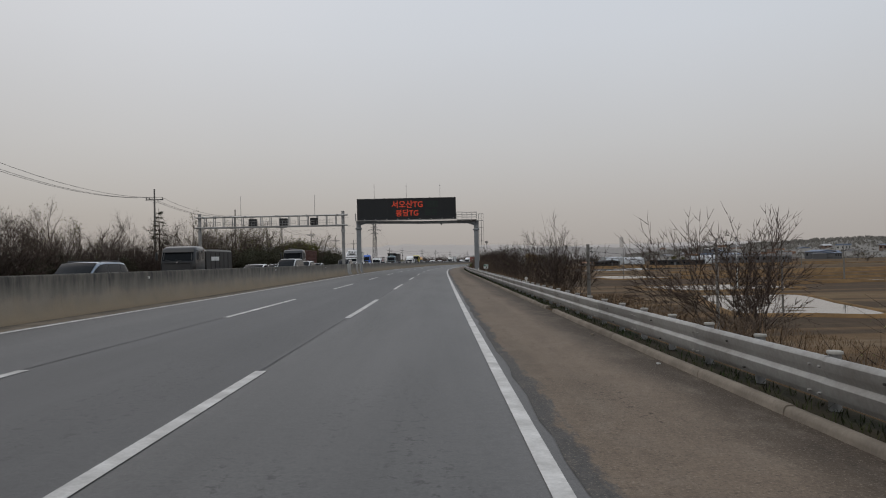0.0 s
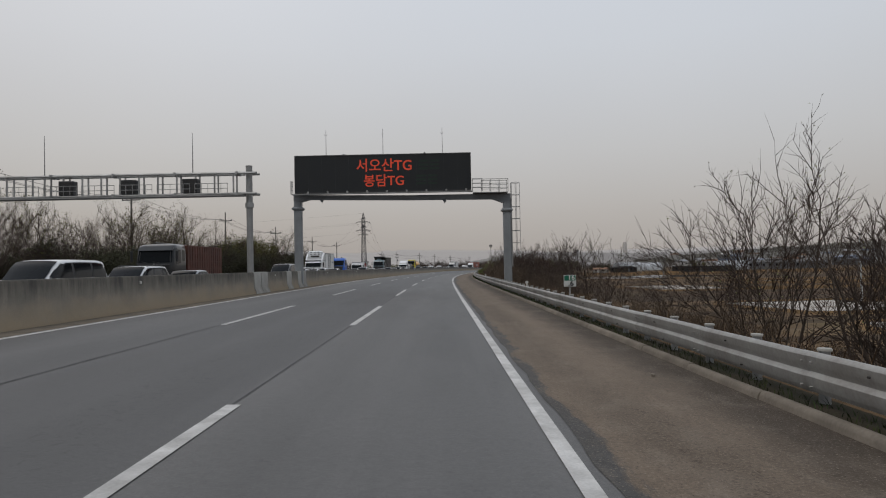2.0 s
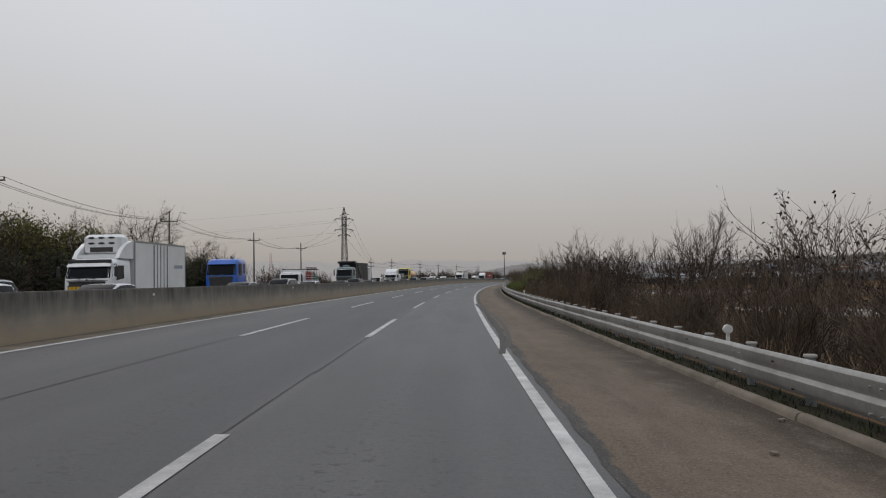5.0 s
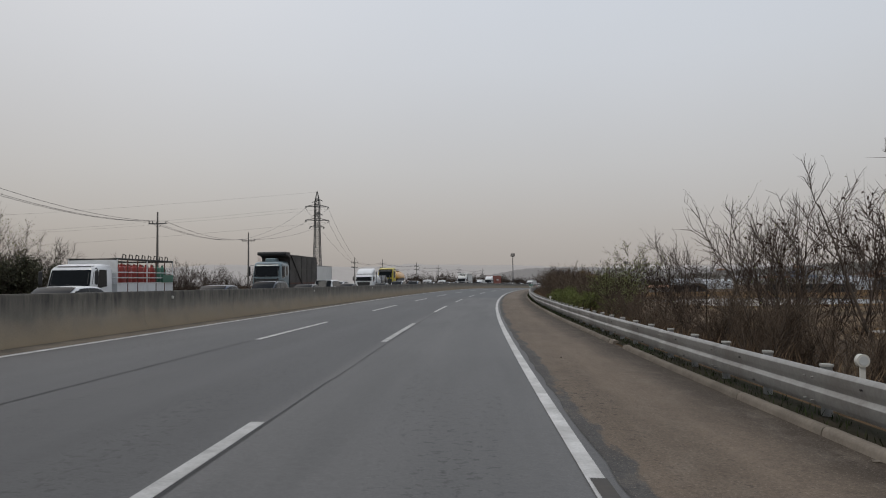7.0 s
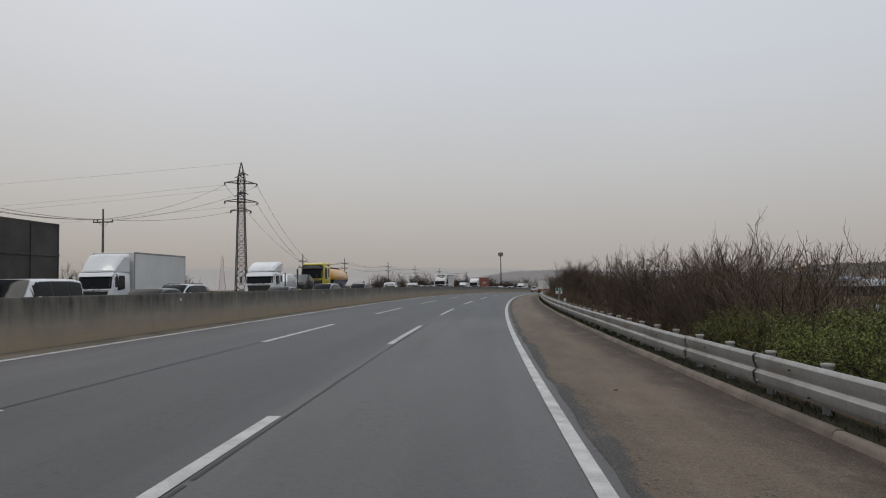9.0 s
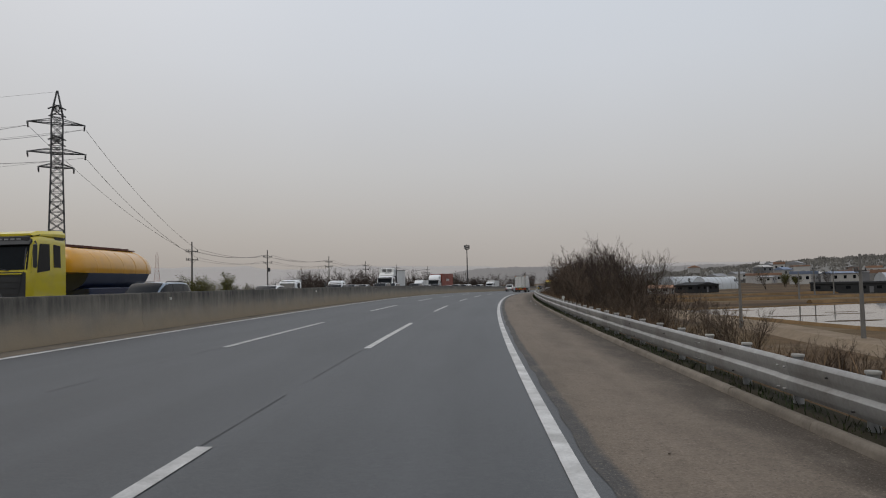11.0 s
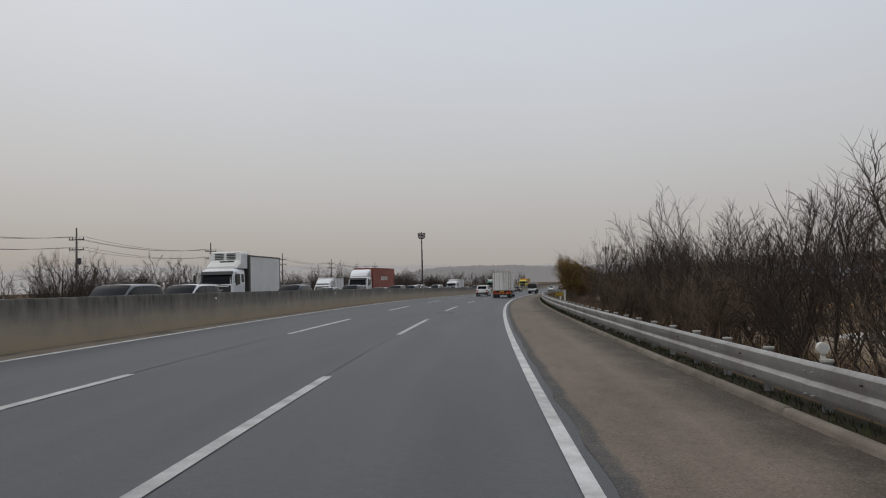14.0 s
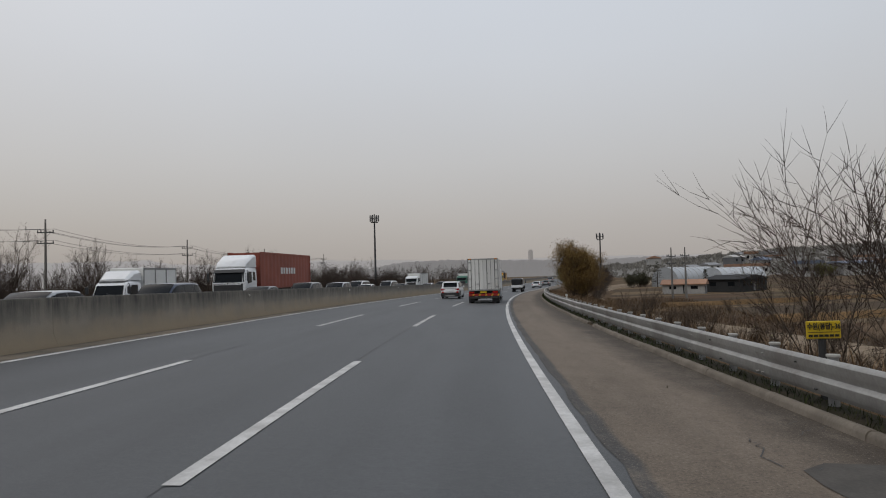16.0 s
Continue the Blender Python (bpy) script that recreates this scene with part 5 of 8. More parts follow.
        part("headlight", Shape().box(sx * w * 0.72 - 0.2, sx * w * 0.72 + 0.2, f - 0.30, f - 0.03, hood * 0.66, hood * 0.80, 0.03), LAMP_CLEAR, t)
        part("tail_light", Shape().box(sx * w * 0.80 - 0.13, sx * w * 0.80 + 0.13, -f - 0.01, -f + 0.2, tail * 0.78, tail * 0.93, 0.02), LAMP_RED, t)
        if roof_rails:
            part("roof_rail", Shape().tube([(sx * wb * 0.76, b - 0.2, H - 0.05), (sx * wb * 0.76, b - 0.35, H + 0.035), (sx * wb * 0.76, c + 0.35, H + 0.035), (sx * wb * 0.76, c + 0.15, H - 0.05)], 0.022, 6), PLASTIC, t)
        for y in (f - 0.85, -f + 0.85):
            wheel(t, sx * (w - 0.12), y, 0.33)
    part("window_trim", trim, PLASTIC, t, "black window surrounds", 60)
    part("grille", Shape().box(-0.42, 0.42, f - 0.12, f + 0.01, 0.42, hood * 0.66, 0.03), PLASTIC, t)
    part("front_plate", Shape().box(-0.26, 0.26, f, f + 0.02, 0.36, 0.47), WHITE_PLATE, t)
    part("rear_plate", Shape().box(-0.26, 0.26, -f - 0.015, -f + 0.005, tail * 0.6, tail * 0.6 + 0.11), WHITE_PLATE, t)
    if group == "cars ahead":
        part("bumper", Shape().box(-w * 0.86, w * 0.86, -f - 0.03, -f + 0.12, 0.30, 0.48, 0.03), PLASTIC, t)
    return t


def oncoming(front, d, length):
    return spot(front + length / 2, d, far_side(d), 180)


LANE_1, LANE_2, LANE_3 = -15.6, -19.2, -22.8
for kind, front, lane, paint, label in (
        ("suv", 26.2, LANE_1, SKY_BLUE, "pale blue sport utility car with dark windows"), ("sedan", 52.2, LANE_1, WHITE, "white sedan in the traffic queue"),
        ("van", 64.3, LANE_1, WHITE, "white minivan in the traffic queue"), ("suv", 71.4, LANE_1, WHITE, "white sport utility car behind the barrier"),
        ("sedan", 78.1, LANE_1, SILVER, "silver sedan in the traffic queue"), ("sedan", 73.4, LANE_2, WHITE, "white sedan in the traffic queue"),
        ("van", 101.5, LANE_1, GREY, "dark grey minivan in the traffic queue"), ("sedan", 108.2, LANE_1, SILVER, "silver sedan in the traffic queue"),
        ("sedan", 114.1, LANE_1, WHITE, "white sedan in the traffic queue"), ("hatch", 119.2, LANE_1, WHITE, "white hatchback in the traffic queue"),
        ("sedan", 127.2, LANE_1, WHITE, "white sedan in the traffic queue"), ("suv", 124.0, LANE_2, SILVER, "silver sport utility car in the traffic queue"),
        ("sedan", 144.3, LANE_1, GREY, "grey sedan in the traffic queue"), ("suv", 154.0, LANE_1, SILVER, "silver sport utility car in the traffic queue"),
        ("sedan", 163.0, LANE_1, WHITE, "white sedan in the traffic queue"), ("sedan", 176.7, LANE_1, NAVY, "dark blue sedan in the traffic queue"),
        ("suv", 185.2, LANE_1, SLATE, "dark slate sport utility car with roof rails"), ("sedan", 194.2, LANE_1, GREY, "dark grey sedan in the traffic queue"),
        ("jeep", 200.7, LANE_1, WHITE, "boxy white off-road car with upright windscreen"), ("sedan", 208.6, LANE_1, DARK, "black sedan in the traffic queue"),
        ("suv", 218.6, LANE_2, WHITE, "white sport utility car in the traffic queue"), ("sedan", 226.0, LANE_1, GREY, "grey sedan in the traffic queue"),
        ("suv", 237.0, LANE_1, SILVER, "silver sport utility car in the traffic queue"), ("suv", 249.6, LANE_1, SKY_BLUE, "grey-blue sport utility car with roof rails"),
        ("sedan", 265.0, LANE_1, WHITE, "white sedan in the traffic queue"),
        ("hatch", 283.0, LANE_1, SILVER, "silver hatchback in the traffic queue"), ("sedan", 287.6, LANE_1, NAVY, "dark blue sedan in the traffic queue"),
        ("sedan", 292.8, LANE_1, SILVER, "silver sedan in the traffic queue"), ("suv", 303.0, LANE_1, GREY, "grey sport utility car in the traffic queue"),
        ("suv", 308.9, LANE_1, WHITE, "large white sport utility car with black roof rails"), ("van", 330.9, LANE_3, WHITE, "white van in the traffic queue"),
        ("suv", 325.4, LANE_1, NAVY, "dark blue sport utility car in the traffic queue"), ("sedan", 334.4, LANE_1, SILVER, "silver sedan in the traffic queue"),
        ("suv", 342.9, LANE_1, NAVY, "dark blue sport utility car with a pale roof edge"), ("sedan", 355.0, LANE_1, GREY, "grey sedan in the traffic queue"), ("suv", 364.2, LANE_1, GREY, "grey sport utility car in the traffic queue"),
        ("suv", 373.4, LANE_1, SILVER, "silver sport utility car in the traffic queue"), ("van", 394.0, LANE_2, WHITE, "white van in the traffic queue"),
        ("sedan", 384.0, LANE_1, WHITE, "white sedan in the traffic queue"), ("van", 409.0, LANE_2, WHITE, "white van in the traffic queue"), ("sedan", 420.0, LANE_1, WHITE, "white sedan in the traffic queue"),
        ("sedan", 402.0, LANE_1, GREY, "grey sedan in the traffic queue"), ("suv", 432.0, LANE_1, SILVER, "silver sport utility car in the traffic queue"), ("sedan", 446.0, LANE_2, WHITE, "white sedan in the traffic queue"), ("suv", 462.0, LANE_1, WHITE, "white sport utility car in the traffic queue")):
    car(kind, paint, label, oncoming(front, lane, CARS[kind][0]), roof_rails=kind == "suv" and paint in (WHITE, SKY_BLUE, SLATE))


def cab(t, paint, front, height, width=2.48, depth=2.1, floor=0.55, visor=True, deflector=0.0, dark_face=False, tall_glass=1.0, hood=0.0):
    """A cab-over truck cab: rounded front corners, raked screen, big dark grille; its front stands at y = front."""
    w, y0, y1 = width / 2, front - depth, front
    wsb, wst = floor + (height - floor) * (0.54 if width > 2.4 else 0.47), height - (0.36 if width > 2.4 else 0.26)
    r = min(0.30, w * 0.24)
    rake = 0.26 * tall_glass
    levels = ((floor, 0.06, 0.03), (floor + 0.12, 0.0, 0.0), (wsb, 0.02, 0.0), (wst, rake, 0.03), (height - 0.14, rake + 0.14, 0.07), (height - 0.04, rake + 0.34, 0.16), (height, rake + 0.62, 0.34))
    nose = lambda z: y1 - float(np.interp(z, [q[0] for q in levels], [q[1] for q in levels]))
    half = lambda z: w - float(np.interp(z, [q[0] for q in levels], [q[2] for q in levels]))

    def plan(z):
        q, yf = half(z), nose(z)
        turn = [(q - r + r * math.sin(k), yf - r + r * math.cos(k)) for k in np.linspace(0, math.pi / 2, 6)]
        right = turn + [(q, y0 + 0.06), (q - 0.06, y0)]
        return [(x, y, z) for x, y in right] + [(-x, y, z) for x, y in reversed(right)]

    def face(x, z, lift):
        """A point of the cab's front at x and z, lift proud of it, wrapping round the corners."""
        q = half(z)
        k = max(0.0, abs(x) - (q - r))
        return (x, nose(z) - r + math.sqrt(max(r * r - k * k, 0)) + lift, z)

    def patch(x0, x1, z0, z1, lift, narrow=0.0):
        rows = [[face(x + (narrow * (1 if x < 0 else -1) * v if abs(x) > 0.3 else 0), z0 + (z1 - z0) * v, lift) for x in np.linspace(x0, x1, 13)] for v in np.linspace(0, 1, 5)]
        return Shape().add([p for row in rows for p in row], [(i * 13 + j, i * 13 + j + 1, (i + 1) * 13 + j + 1, (i + 1) * 13 + j) for i in range(4) for j in range(12)])
    c = part("cab", Shape().loft([plan(z) for z, _a, _b in levels]), paint, t, "", 38)
    part("screen_surround", patch(-w + 0.045, w - 0.045, wsb - 0.10, wst + 0.10, 0.006, 0.05), PLASTIC, c, "black surround of the windscreen", 60)
    part("windscreen", patch(-w + 0.13, w - 0.13, wsb + 0.02, wst - 0.03, 0.014, 0.05), GLASS, c, "dark glass", 60)
    for q in (-0.40, 0.35):
        part("wiper", Shape().tube([(q, nose(wsb) + 0.03, wsb + 0.0), (q + 0.5, nose(wsb + 0.12) + 0.035, wsb + 0.10)], 0.016, 5), PLASTIC, c)
    if visor:
        v = wst + 0.02
        part("sun_visor", Shape().loft([[(x, face(x, v, 0)[1] + dy, v + dz) for dy, dz in ((-0.04, 0.0), (0.17, -0.11), (0.19, -0.08), (0.0, 0.14))] for x in np.linspace(-w + 0.14, w - 0.14, 9)]), PLASTIC if dark_face else paint, c, "", 30)
    else:
        part("screen_header", patch(-w + 0.2, w - 0.2, wst + 0.11, wst + 0.16, 0.008), PLASTIC, c, "", 60)
    low, high = floor + 0.24, wsb - 0.16
    if dark_face:
        part("face_panel", patch(-w * 0.86, w * 0.86, low, wsb - 0.08, 0.010), PLASTIC, c, "black face panel", 60)
    part("grille", Shape().loft([[(x, nose(z) + dy, z) for x, z in ((-w * 0.62, low), (w * 0.62, low), (w * 0.74, high), (-w * 0.74, high))] for dy in (-0.05, 0.022)]), PLASTIC, c, "dark grille")
    bars = Shape()
    for k in range(6):
        z = low + 0.05 + k * (high - low - 0.09) / 5
        q = w * (0.60 + 0.12 * (z - low) / max(high - low, 0.1))
        bars.box(-q, q, nose(z) + 0.020, nose(z) + 0.034, z - 0.012, z + 0.012)
    part("grille_bars", bars, CHASSIS, c)
    part("grille_trim", Shape().box(-w * 0.76, w * 0.76, y1 - 0.02, y1 + 0.034, high, high + 0.05, 0.008), CHROME if not dark_face else paint, c, "bright bar above the grille")
    part("badge", Shape().disc("y", (0, high + 0.075), 0.07, y1, y1 + 0.03, 14), CHROME, c)
    bumper = part("bumper", Shape().loft([[(q[0] * 1.012, q[1] + 0.05, z) for q in plan(floor + 0.12)] for z in (floor - 0.22, floor - 0.18, floor + 0.18, floor + 0.24)]), paint if not dark_face else PLASTIC, t, "", 38)
    for sx in (-1, 1):
        lamp = [(sx * w * 0.62, floor + 0.02), (sx * (w - 0.06), floor + 0.06), (sx * (w - 0.03), floor + 0.30), (sx * w * 0.74, floor + 0.22)]
        part("headlight", Shape().loft([[(x, face(x, floor + 0.2, 0)[1] + dy, z) for x, z in lamp] for dy in (0.02, 0.075)]), LAMP_CLEAR, bumper)
        side = lambda y, z: (sx * (half(z) + 0.008), y, z)
        part("side_window", Shape().add([side(y1 - 0.42, wsb - 0.10), side(y1 - 1.22, wsb + 0.0), side(y1 - 1.22, wst - 0.02), side(y1 - 0.62, wst - 0.02)], [(0, 1, 2, 3)]), GLASS, c, "dark glass", 0)
        if depth > 2.0:
            part("side_window", Shape().add([side(y1 - 1.45, wsb + 0.12), side(y1 - 1.9, wsb + 0.12), side(y1 - 1.9, wst - 0.06), side(y1 - 1.45, wst - 0.02)], [(0, 1, 2, 3)]), GLASS, c, "dark glass", 0)
        part("mirror", Shape().box(sx * (w + 0.20) - 0.08, sx * (w + 0.20) + 0.08, y1 - 0.10, y1 + 0.04, wsb + 0.08, wst - 0.06, 0.05).tube([(sx * (w - 0.05), y1 - 0.35, wst + 0.02), (sx * (w + 0.12), y1 - 0.15, wst + 0.05), (sx * (w + 0.2), y1 - 0.12, wst - 0.08)], 0.022, 5), PLASTIC, c)
        part("step", Shape().box(sx * w - 0.12, sx * w + 0.02, y1 - 1.3, y1 - 0.5, floor - 0.12, floor + 0.03, 0.02), PLASTIC, c)
        part("wheel_arch", Shape().disc("x", (y1 - 1.35, floor - 0.02), 0.56, min(sx * w, sx * (w + 0.012)), max(sx * w, sx * (w + 0.012)), 20), PLASTIC, c)
    if hood:
        part("roof_hatch", Shape().box(-0.45, 0.45, y0 + 0.35, y1 - rake - 0.75, height - 0.02, height + hood, 0.06), paint, c, "raised roof hatch")
    if deflector:
        q = w - 0.06
        ring = lambda y, z, k: [(-q * k, y, height - 0.06), (q * k, y, height - 0.06), (q * k, y, z - 0.14), (q * k - 0.14, y, z), (-q * k + 0.14, y, z), (-q * k, y, z - 0.14)]
        d = Shape().loft([ring(y1 - rake - 0.20, height + 0.02, 0.90), ring(y1 - rake - 0.50, height + deflector * 0.42 + 0.04, 0.95), ring(y0 + 0.60, height + deflector * 0.90, 1.0), ring(y0 + 0.02, height + deflector, 1.0)])
        part("roof_deflector", d, paint, c, "sloped roof wind deflector", 30)
    return c


def running_gear(t, front, rear, axles, width=2.4, r=0.5, deck=0.95):
    part("chassis", Shape().box(-0.45, 0.45, rear + 0.05, front - 0.3, 0.55, deck, 0.03), CHASSIS, t)
    for y in axles:
        for sx in (-1, 1):
            wheel(t, sx * (width / 2 - 0.17), y, r, 0.3)
    for sx in (-1, 1):
        part("fuel_tank", Shape().box(sx * 0.8 - 0.28, sx * 0.8 + 0.28, (front + rear) / 2 - 0.1, (front + rear) / 2 + 1.0, 0.5, 0.98, 0.1), CHASSIS, t)


def box_body(t, y0, y1, z0, z1, mat, name="cargo_box", label="", width=2.5, posts=0, trim=STEEL):
    w = width / 2
    b = part(name, Shape().box(-w, w, y0, y1, z0, z1, 0.03), mat, t, label)
    e = 0.012
    for z in (z0, z1 - 0.10):
        for sx in (-1, 1):
            part("edge_rail", Shape().box(sx * w - e, sx * w + e, y0, y1, z, z + 0.10), trim, b)
    for y in (y0, y1 - 0.08):
        for sx in (-1, 1):
            part("corner_post", Shape().box(sx * w - e, sx * w + e, y, y + 0.08, z0, z1), trim, b)
    for k in range(posts):
        y = y0 + (y1 - y0) * (k + 1) / (posts + 1)
        for sx in (-1, 1):
            part("side_rib", Shape().box(sx * w - 0.03, sx * w + 0.03, y - 0.035, y + 0.035, z0 + 0.08, z1 - 0.08), trim, b)
    return b


def truck(label, front_s, lane, length, group="oncoming trucks"):
    return thing("truck", label, "truck", oncoming(front_s, lane, length), group)


# dark tipper truck
t = truck("dark tipper truck with a low grey body in the queue", 47.6, LANE_2, 8.4)
cab(t, DARK, 4.2, 2.85, dark_face=True)
running_gear(t, 4.2, -4.2, (2.9, -2.0, -3.3))
b = box_body(t, -4.2, 1.9, 1.0, 2.5, CHASSIS, "tipper_body", "dark grey tipper body", posts=5, trim=CHASSIS)
part("load_cover", Shape().prism([(-4.2, 2.5), (1.85, 2.5), (1.8, 2.62), (-1, 2.66), (-4.1, 2.6)], "x", -1.22, 1.22), STEEL, b, "pale folded cover sheet")
part("side_print", Shape().box(-1.285, -1.245, -0.9, 0.9, 1.8, 2.1), WHITE_INK, b, "pale unreadable lettering")

# rusty red high-sided truck
t = truck("black cargo truck with rusty red ribbed high-sided body", 84.4, LANE_2, 10.4)
c = cab(t, DARK, 5.2, 3.2)
for k in range(5):
    part("chrome_bar", Shape().box(-0.85, 0.85, 5.22, 5.25, 0.95 + k * 0.15, 1.02 + k * 0.15), CHROME, c)
running_gear(t, 5.2, -4.1, (3.8, 2.4, -1.9, -3.2))
b = box_body(t, -4.1, 2.9, 1.1, 3.15, RUST_RED, "ribbed_body", "rusty red high steel sides", posts=14, trim=RUST_RED)
for k in range(3):
    for sx in (-1, 1):
        part("side_rail", Shape().box(sx * 1.25 - 0.035, sx * 1.25 + 0.035, -4.1, 2.9, 1.5 + k * 0.55, 1.58 + k * 0.55), RUST_RED, b)
part("rolled_cover", Shape().tube([(0.9, -4.1, 3.2), (0.9, 3.0, 3.25)], 0.16, 8), BOX_GREY, b, "rolled dark tarpaulin")

# white refrigerated truck
t = truck("white refrigerated box truck with a cooling unit above the cab", 134.6, LANE_2, 8.8)
c = cab(t, WHITE, 4.4, 2.78, depth=1.95)
part("roof_band", Shape().box(-1.08, 1.08, 4.06, 4.19, 2.52, 2.70, 0.03), PLASTIC, c, "black sun visor band with end lamps")
part("print_board", Shape().box(0.30, 0.95, 4.405, 4.425, 1.14, 1.44, 0.008), PLASTIC, c, "black board with yellow unreadable print")
for k in range(3):
    part("print_bar", Shape().box(0.34 + k * 0.20, 0.50 + k * 0.20, 4.42, 4.434, 1.20, 1.38), YELLOW_BAND, c)
running_gear(t, 4.4, -4.4, (3.1, -2.3, -3.5))
b = box_body(t, -4.4, 2.1, 1.05, 3.72, BOX_WHITE, "cold_box", "white insulated box with a ribbed middle bay", posts=0)
for sx in (-1, 1):
    for k in range(5):
        part("side_rib", Shape().box(sx * 1.262 - 0.016, sx * 1.262 + 0.016, -0.15 - k * 0.42, -0.10 - k * 0.42, 1.15, 3.6), DARK_STEEL if k in (0, 4) else STEEL, b)
    part("roof_fairing", Shape().loft([[(sx * x, y, z) for y, z in ((2.12, 2.76), (3.65, 2.76), (3.35, 3.15), (2.75, 3.55), (2.12, 3.72))] for x in (0.98, 1.20)]), WHITE, t, "white moulded fairing beside the cooling unit", 30)
u = part("cooling_unit", Shape().box(-0.98, 0.98, 2.12, 3.05, 2.95, 4.02, 0.16), WHITE, t, "white cooling unit with oval dark vents")
part("fairing_sill", Shape().loft([[(x, y, z) for x, z in ((-0.98, 2.78), (0.98, 2.78), (0.98, 2.98), (-0.98, 2.98))] for y in (3.05, 3.55)]), WHITE, t, "white ledge below the cooling unit")
for k, row in ((0, 3), (1, 3)):
    for j in range(row):
        x = -0.52 + j * 0.52
        oval_vent = [(x + 0.17 * math.cos(q), 3.84 - k * 0.28 + 0.055 * math.sin(q)) for q in np.linspace(0, 2 * math.pi, 13)[:-1]]
        part("vent", Shape().prism(oval_vent, "y", 3.04, 3.062), PLASTIC, u)
part("intake", Shape().box(-0.6, 0.6, 3.04, 3.06, 3.12, 3.36, 0.008), CHASSIS, u, "dark lower intake")
for k in range(5):
    part("print_bar", Shape().box(-1.272, -1.262, -2.95 - k * 0.24, -2.79 - k * 0.24, 2.3, 2.5), SKY_BLUE, b, "faint blue lettering")

# blue tractor
t = truck("bright blue flat-nosed truck in the queue", 152.6, LANE_2, 8.0)
cab(t, BLUE, 4.0, 3.3)
running_gear(t, 4.0, -4.0, (2.8, -2.0, -3.2))
part("low_bed", Shape().box(-1.2, 1.2, -4.0, 1.8, 0.95, 1.35, 0.03), BOX_GREY, t, "low flat bed")
for sx in (-0.6, 0.6):
    part("roof_horn", Shape().tube([(sx, 3.0, 3.3), (sx, 3.4, 3.42)], [0.04, 0.08], 8), DARK_STEEL, t)

# stake truck with gas cylinders
t = truck("white flatbed truck loaded with red and green gas cylinders", 171.2, LANE_2, 7.6)
cab(t, WHITE, 3.8, 2.5, width=2.2, depth=1.7, visor=False)
running_gear(t, 3.8, -3.8, (2.6, -2.3), r=0.42)
bed = part("cargo_bed", Shape().box(-1.2, 1.2, -3.8, 1.9, 0.95, 1.10, 0.02).box(-1.2, -1.15, -3.8, 1.9, 1.1, 1.6).box(1.15, 1.2, -3.8, 1.9, 1.1, 1.6), WHITE, t, "white drop-side bed")
for k in range(9):
    for sx in (-0.8, -0.25, 0.3, 0.85):
        y = -3.4 + k * 0.6
        part("gas_cylinder", Shape().tube([(sx, y, 1.1), (sx, y, 2.2), (sx, y, 2.38), (sx, y, 2.45), (sx, y, 2.55)], [0.2, 0.2, 0.15, 0.06, 0.06], 10), GAS_GREEN if k < 2 else GAS_RED, bed)
for z in (1.6, 1.86, 2.12, 2.75):
    part("stake_rail", Shape().tube([(1.2, -3.8, z), (1.2, 1.9, z), (-1.2, 1.9, z), (-1.2, -3.8, z), (1.2, -3.8, z)], 0.05 if z > 2.2 else 0.028, 5), CHASSIS if z > 2.2 else WHITE, bed)
for k in range(7):
    for sx in (-1.2, 1.2):
        part("stake", Shape().tube([(sx, -3.8 + k * 0.95, 1.1), (sx, -3.8 + k * 0.95, 2.75)], 0.03, 5), WHITE if k % 3 == 0 else RUST_RED, bed)
for k in range(8):
    part("hook", Shape().tube([(-1.2, -3.2 + k * 0.62, 2.72), (-1.2, -3.2 + k * 0.62, 2.95), (-1.12, -3.1 + k * 0.62, 3.0), (-1.12, -3.0 + k * 0.62, 2.72)], 0.028, 5), CHASSIS, bed)
part("headboard", Shape().box(-1.2, 1.2, 1.84, 1.90, 1.1, 2.7, 0.01), WHITE, bed, "white steel headboard")
part("print_board", Shape().box(-1.262, -1.232, -3.75, -2.55, 1.62, 2.02), GAS_GREEN, bed, "blue-green board with unreadable print")

# teal tipper with a tall dark body
t = truck("grey-teal tractor with a tall dark steel scrap body", 197.3, LANE_2, 11.0)
cab(t, TEAL, 5.5, 3.42, depth=2.3, dark_face=True, visor=False, hood=0.28)
running_gear(t, 5.5, -5.5, (4.1, 2.6, -2.8, -4.2))
b = box_body(t, -5.4, 3.0, 1.15, 4.05, BOX_GREY, "scrap_body", "tall dark grey steel sides", posts=4, trim=BOX_GREY)
for z in (1.5, 2.75):
    for sx in (-1, 1):
        part("side_rail", Shape().box(sx * 1.25 - 0.04, sx * 1.25 + 0.04, -5.4, 3.0, z, z + 0.09), BOX_GREY if z > 2 else RUST_RED, b)
for sx in (-1, 1):
    part("brace", Shape().tube([(sx * 1.29, 2.9, 4.0), (sx * 1.29, -0.4, 1.5)], 0.05, 6), CHASSIS, b)
part("canopy", Shape().prism([(2.9, 3.75), (3.1, 3.78), (3.5, 3.94), (4.02, 3.97), (4.14, 4.06), (4.12, 4.18), (4.0, 4.24), (2.9, 4.22)], "x", -1.25, 1.25), BOX_GREY, b, "dark hood and rolled cover reaching over the cab roof")
part("cover_roll", Shape().tube([(-1.25, 4.04, 4.12), (1.25, 4.04, 4.12)], 0.14, 10), PLASTIC, b, "rolled black tarpaulin")

# white box truck on the outer lane
t = truck("white box truck with tall wind deflector", 218.0, LANE_3, 8.4)
cab(t, WHITE, 4.2, 2.5, width=2.3, depth=1.8, deflector=1.0)
running_gear(t, 4.2, -4.2, (2.9, -2.4))
box_body(t, -4.2, 2.2, 1.0, 3.6, BOX_WHITE)

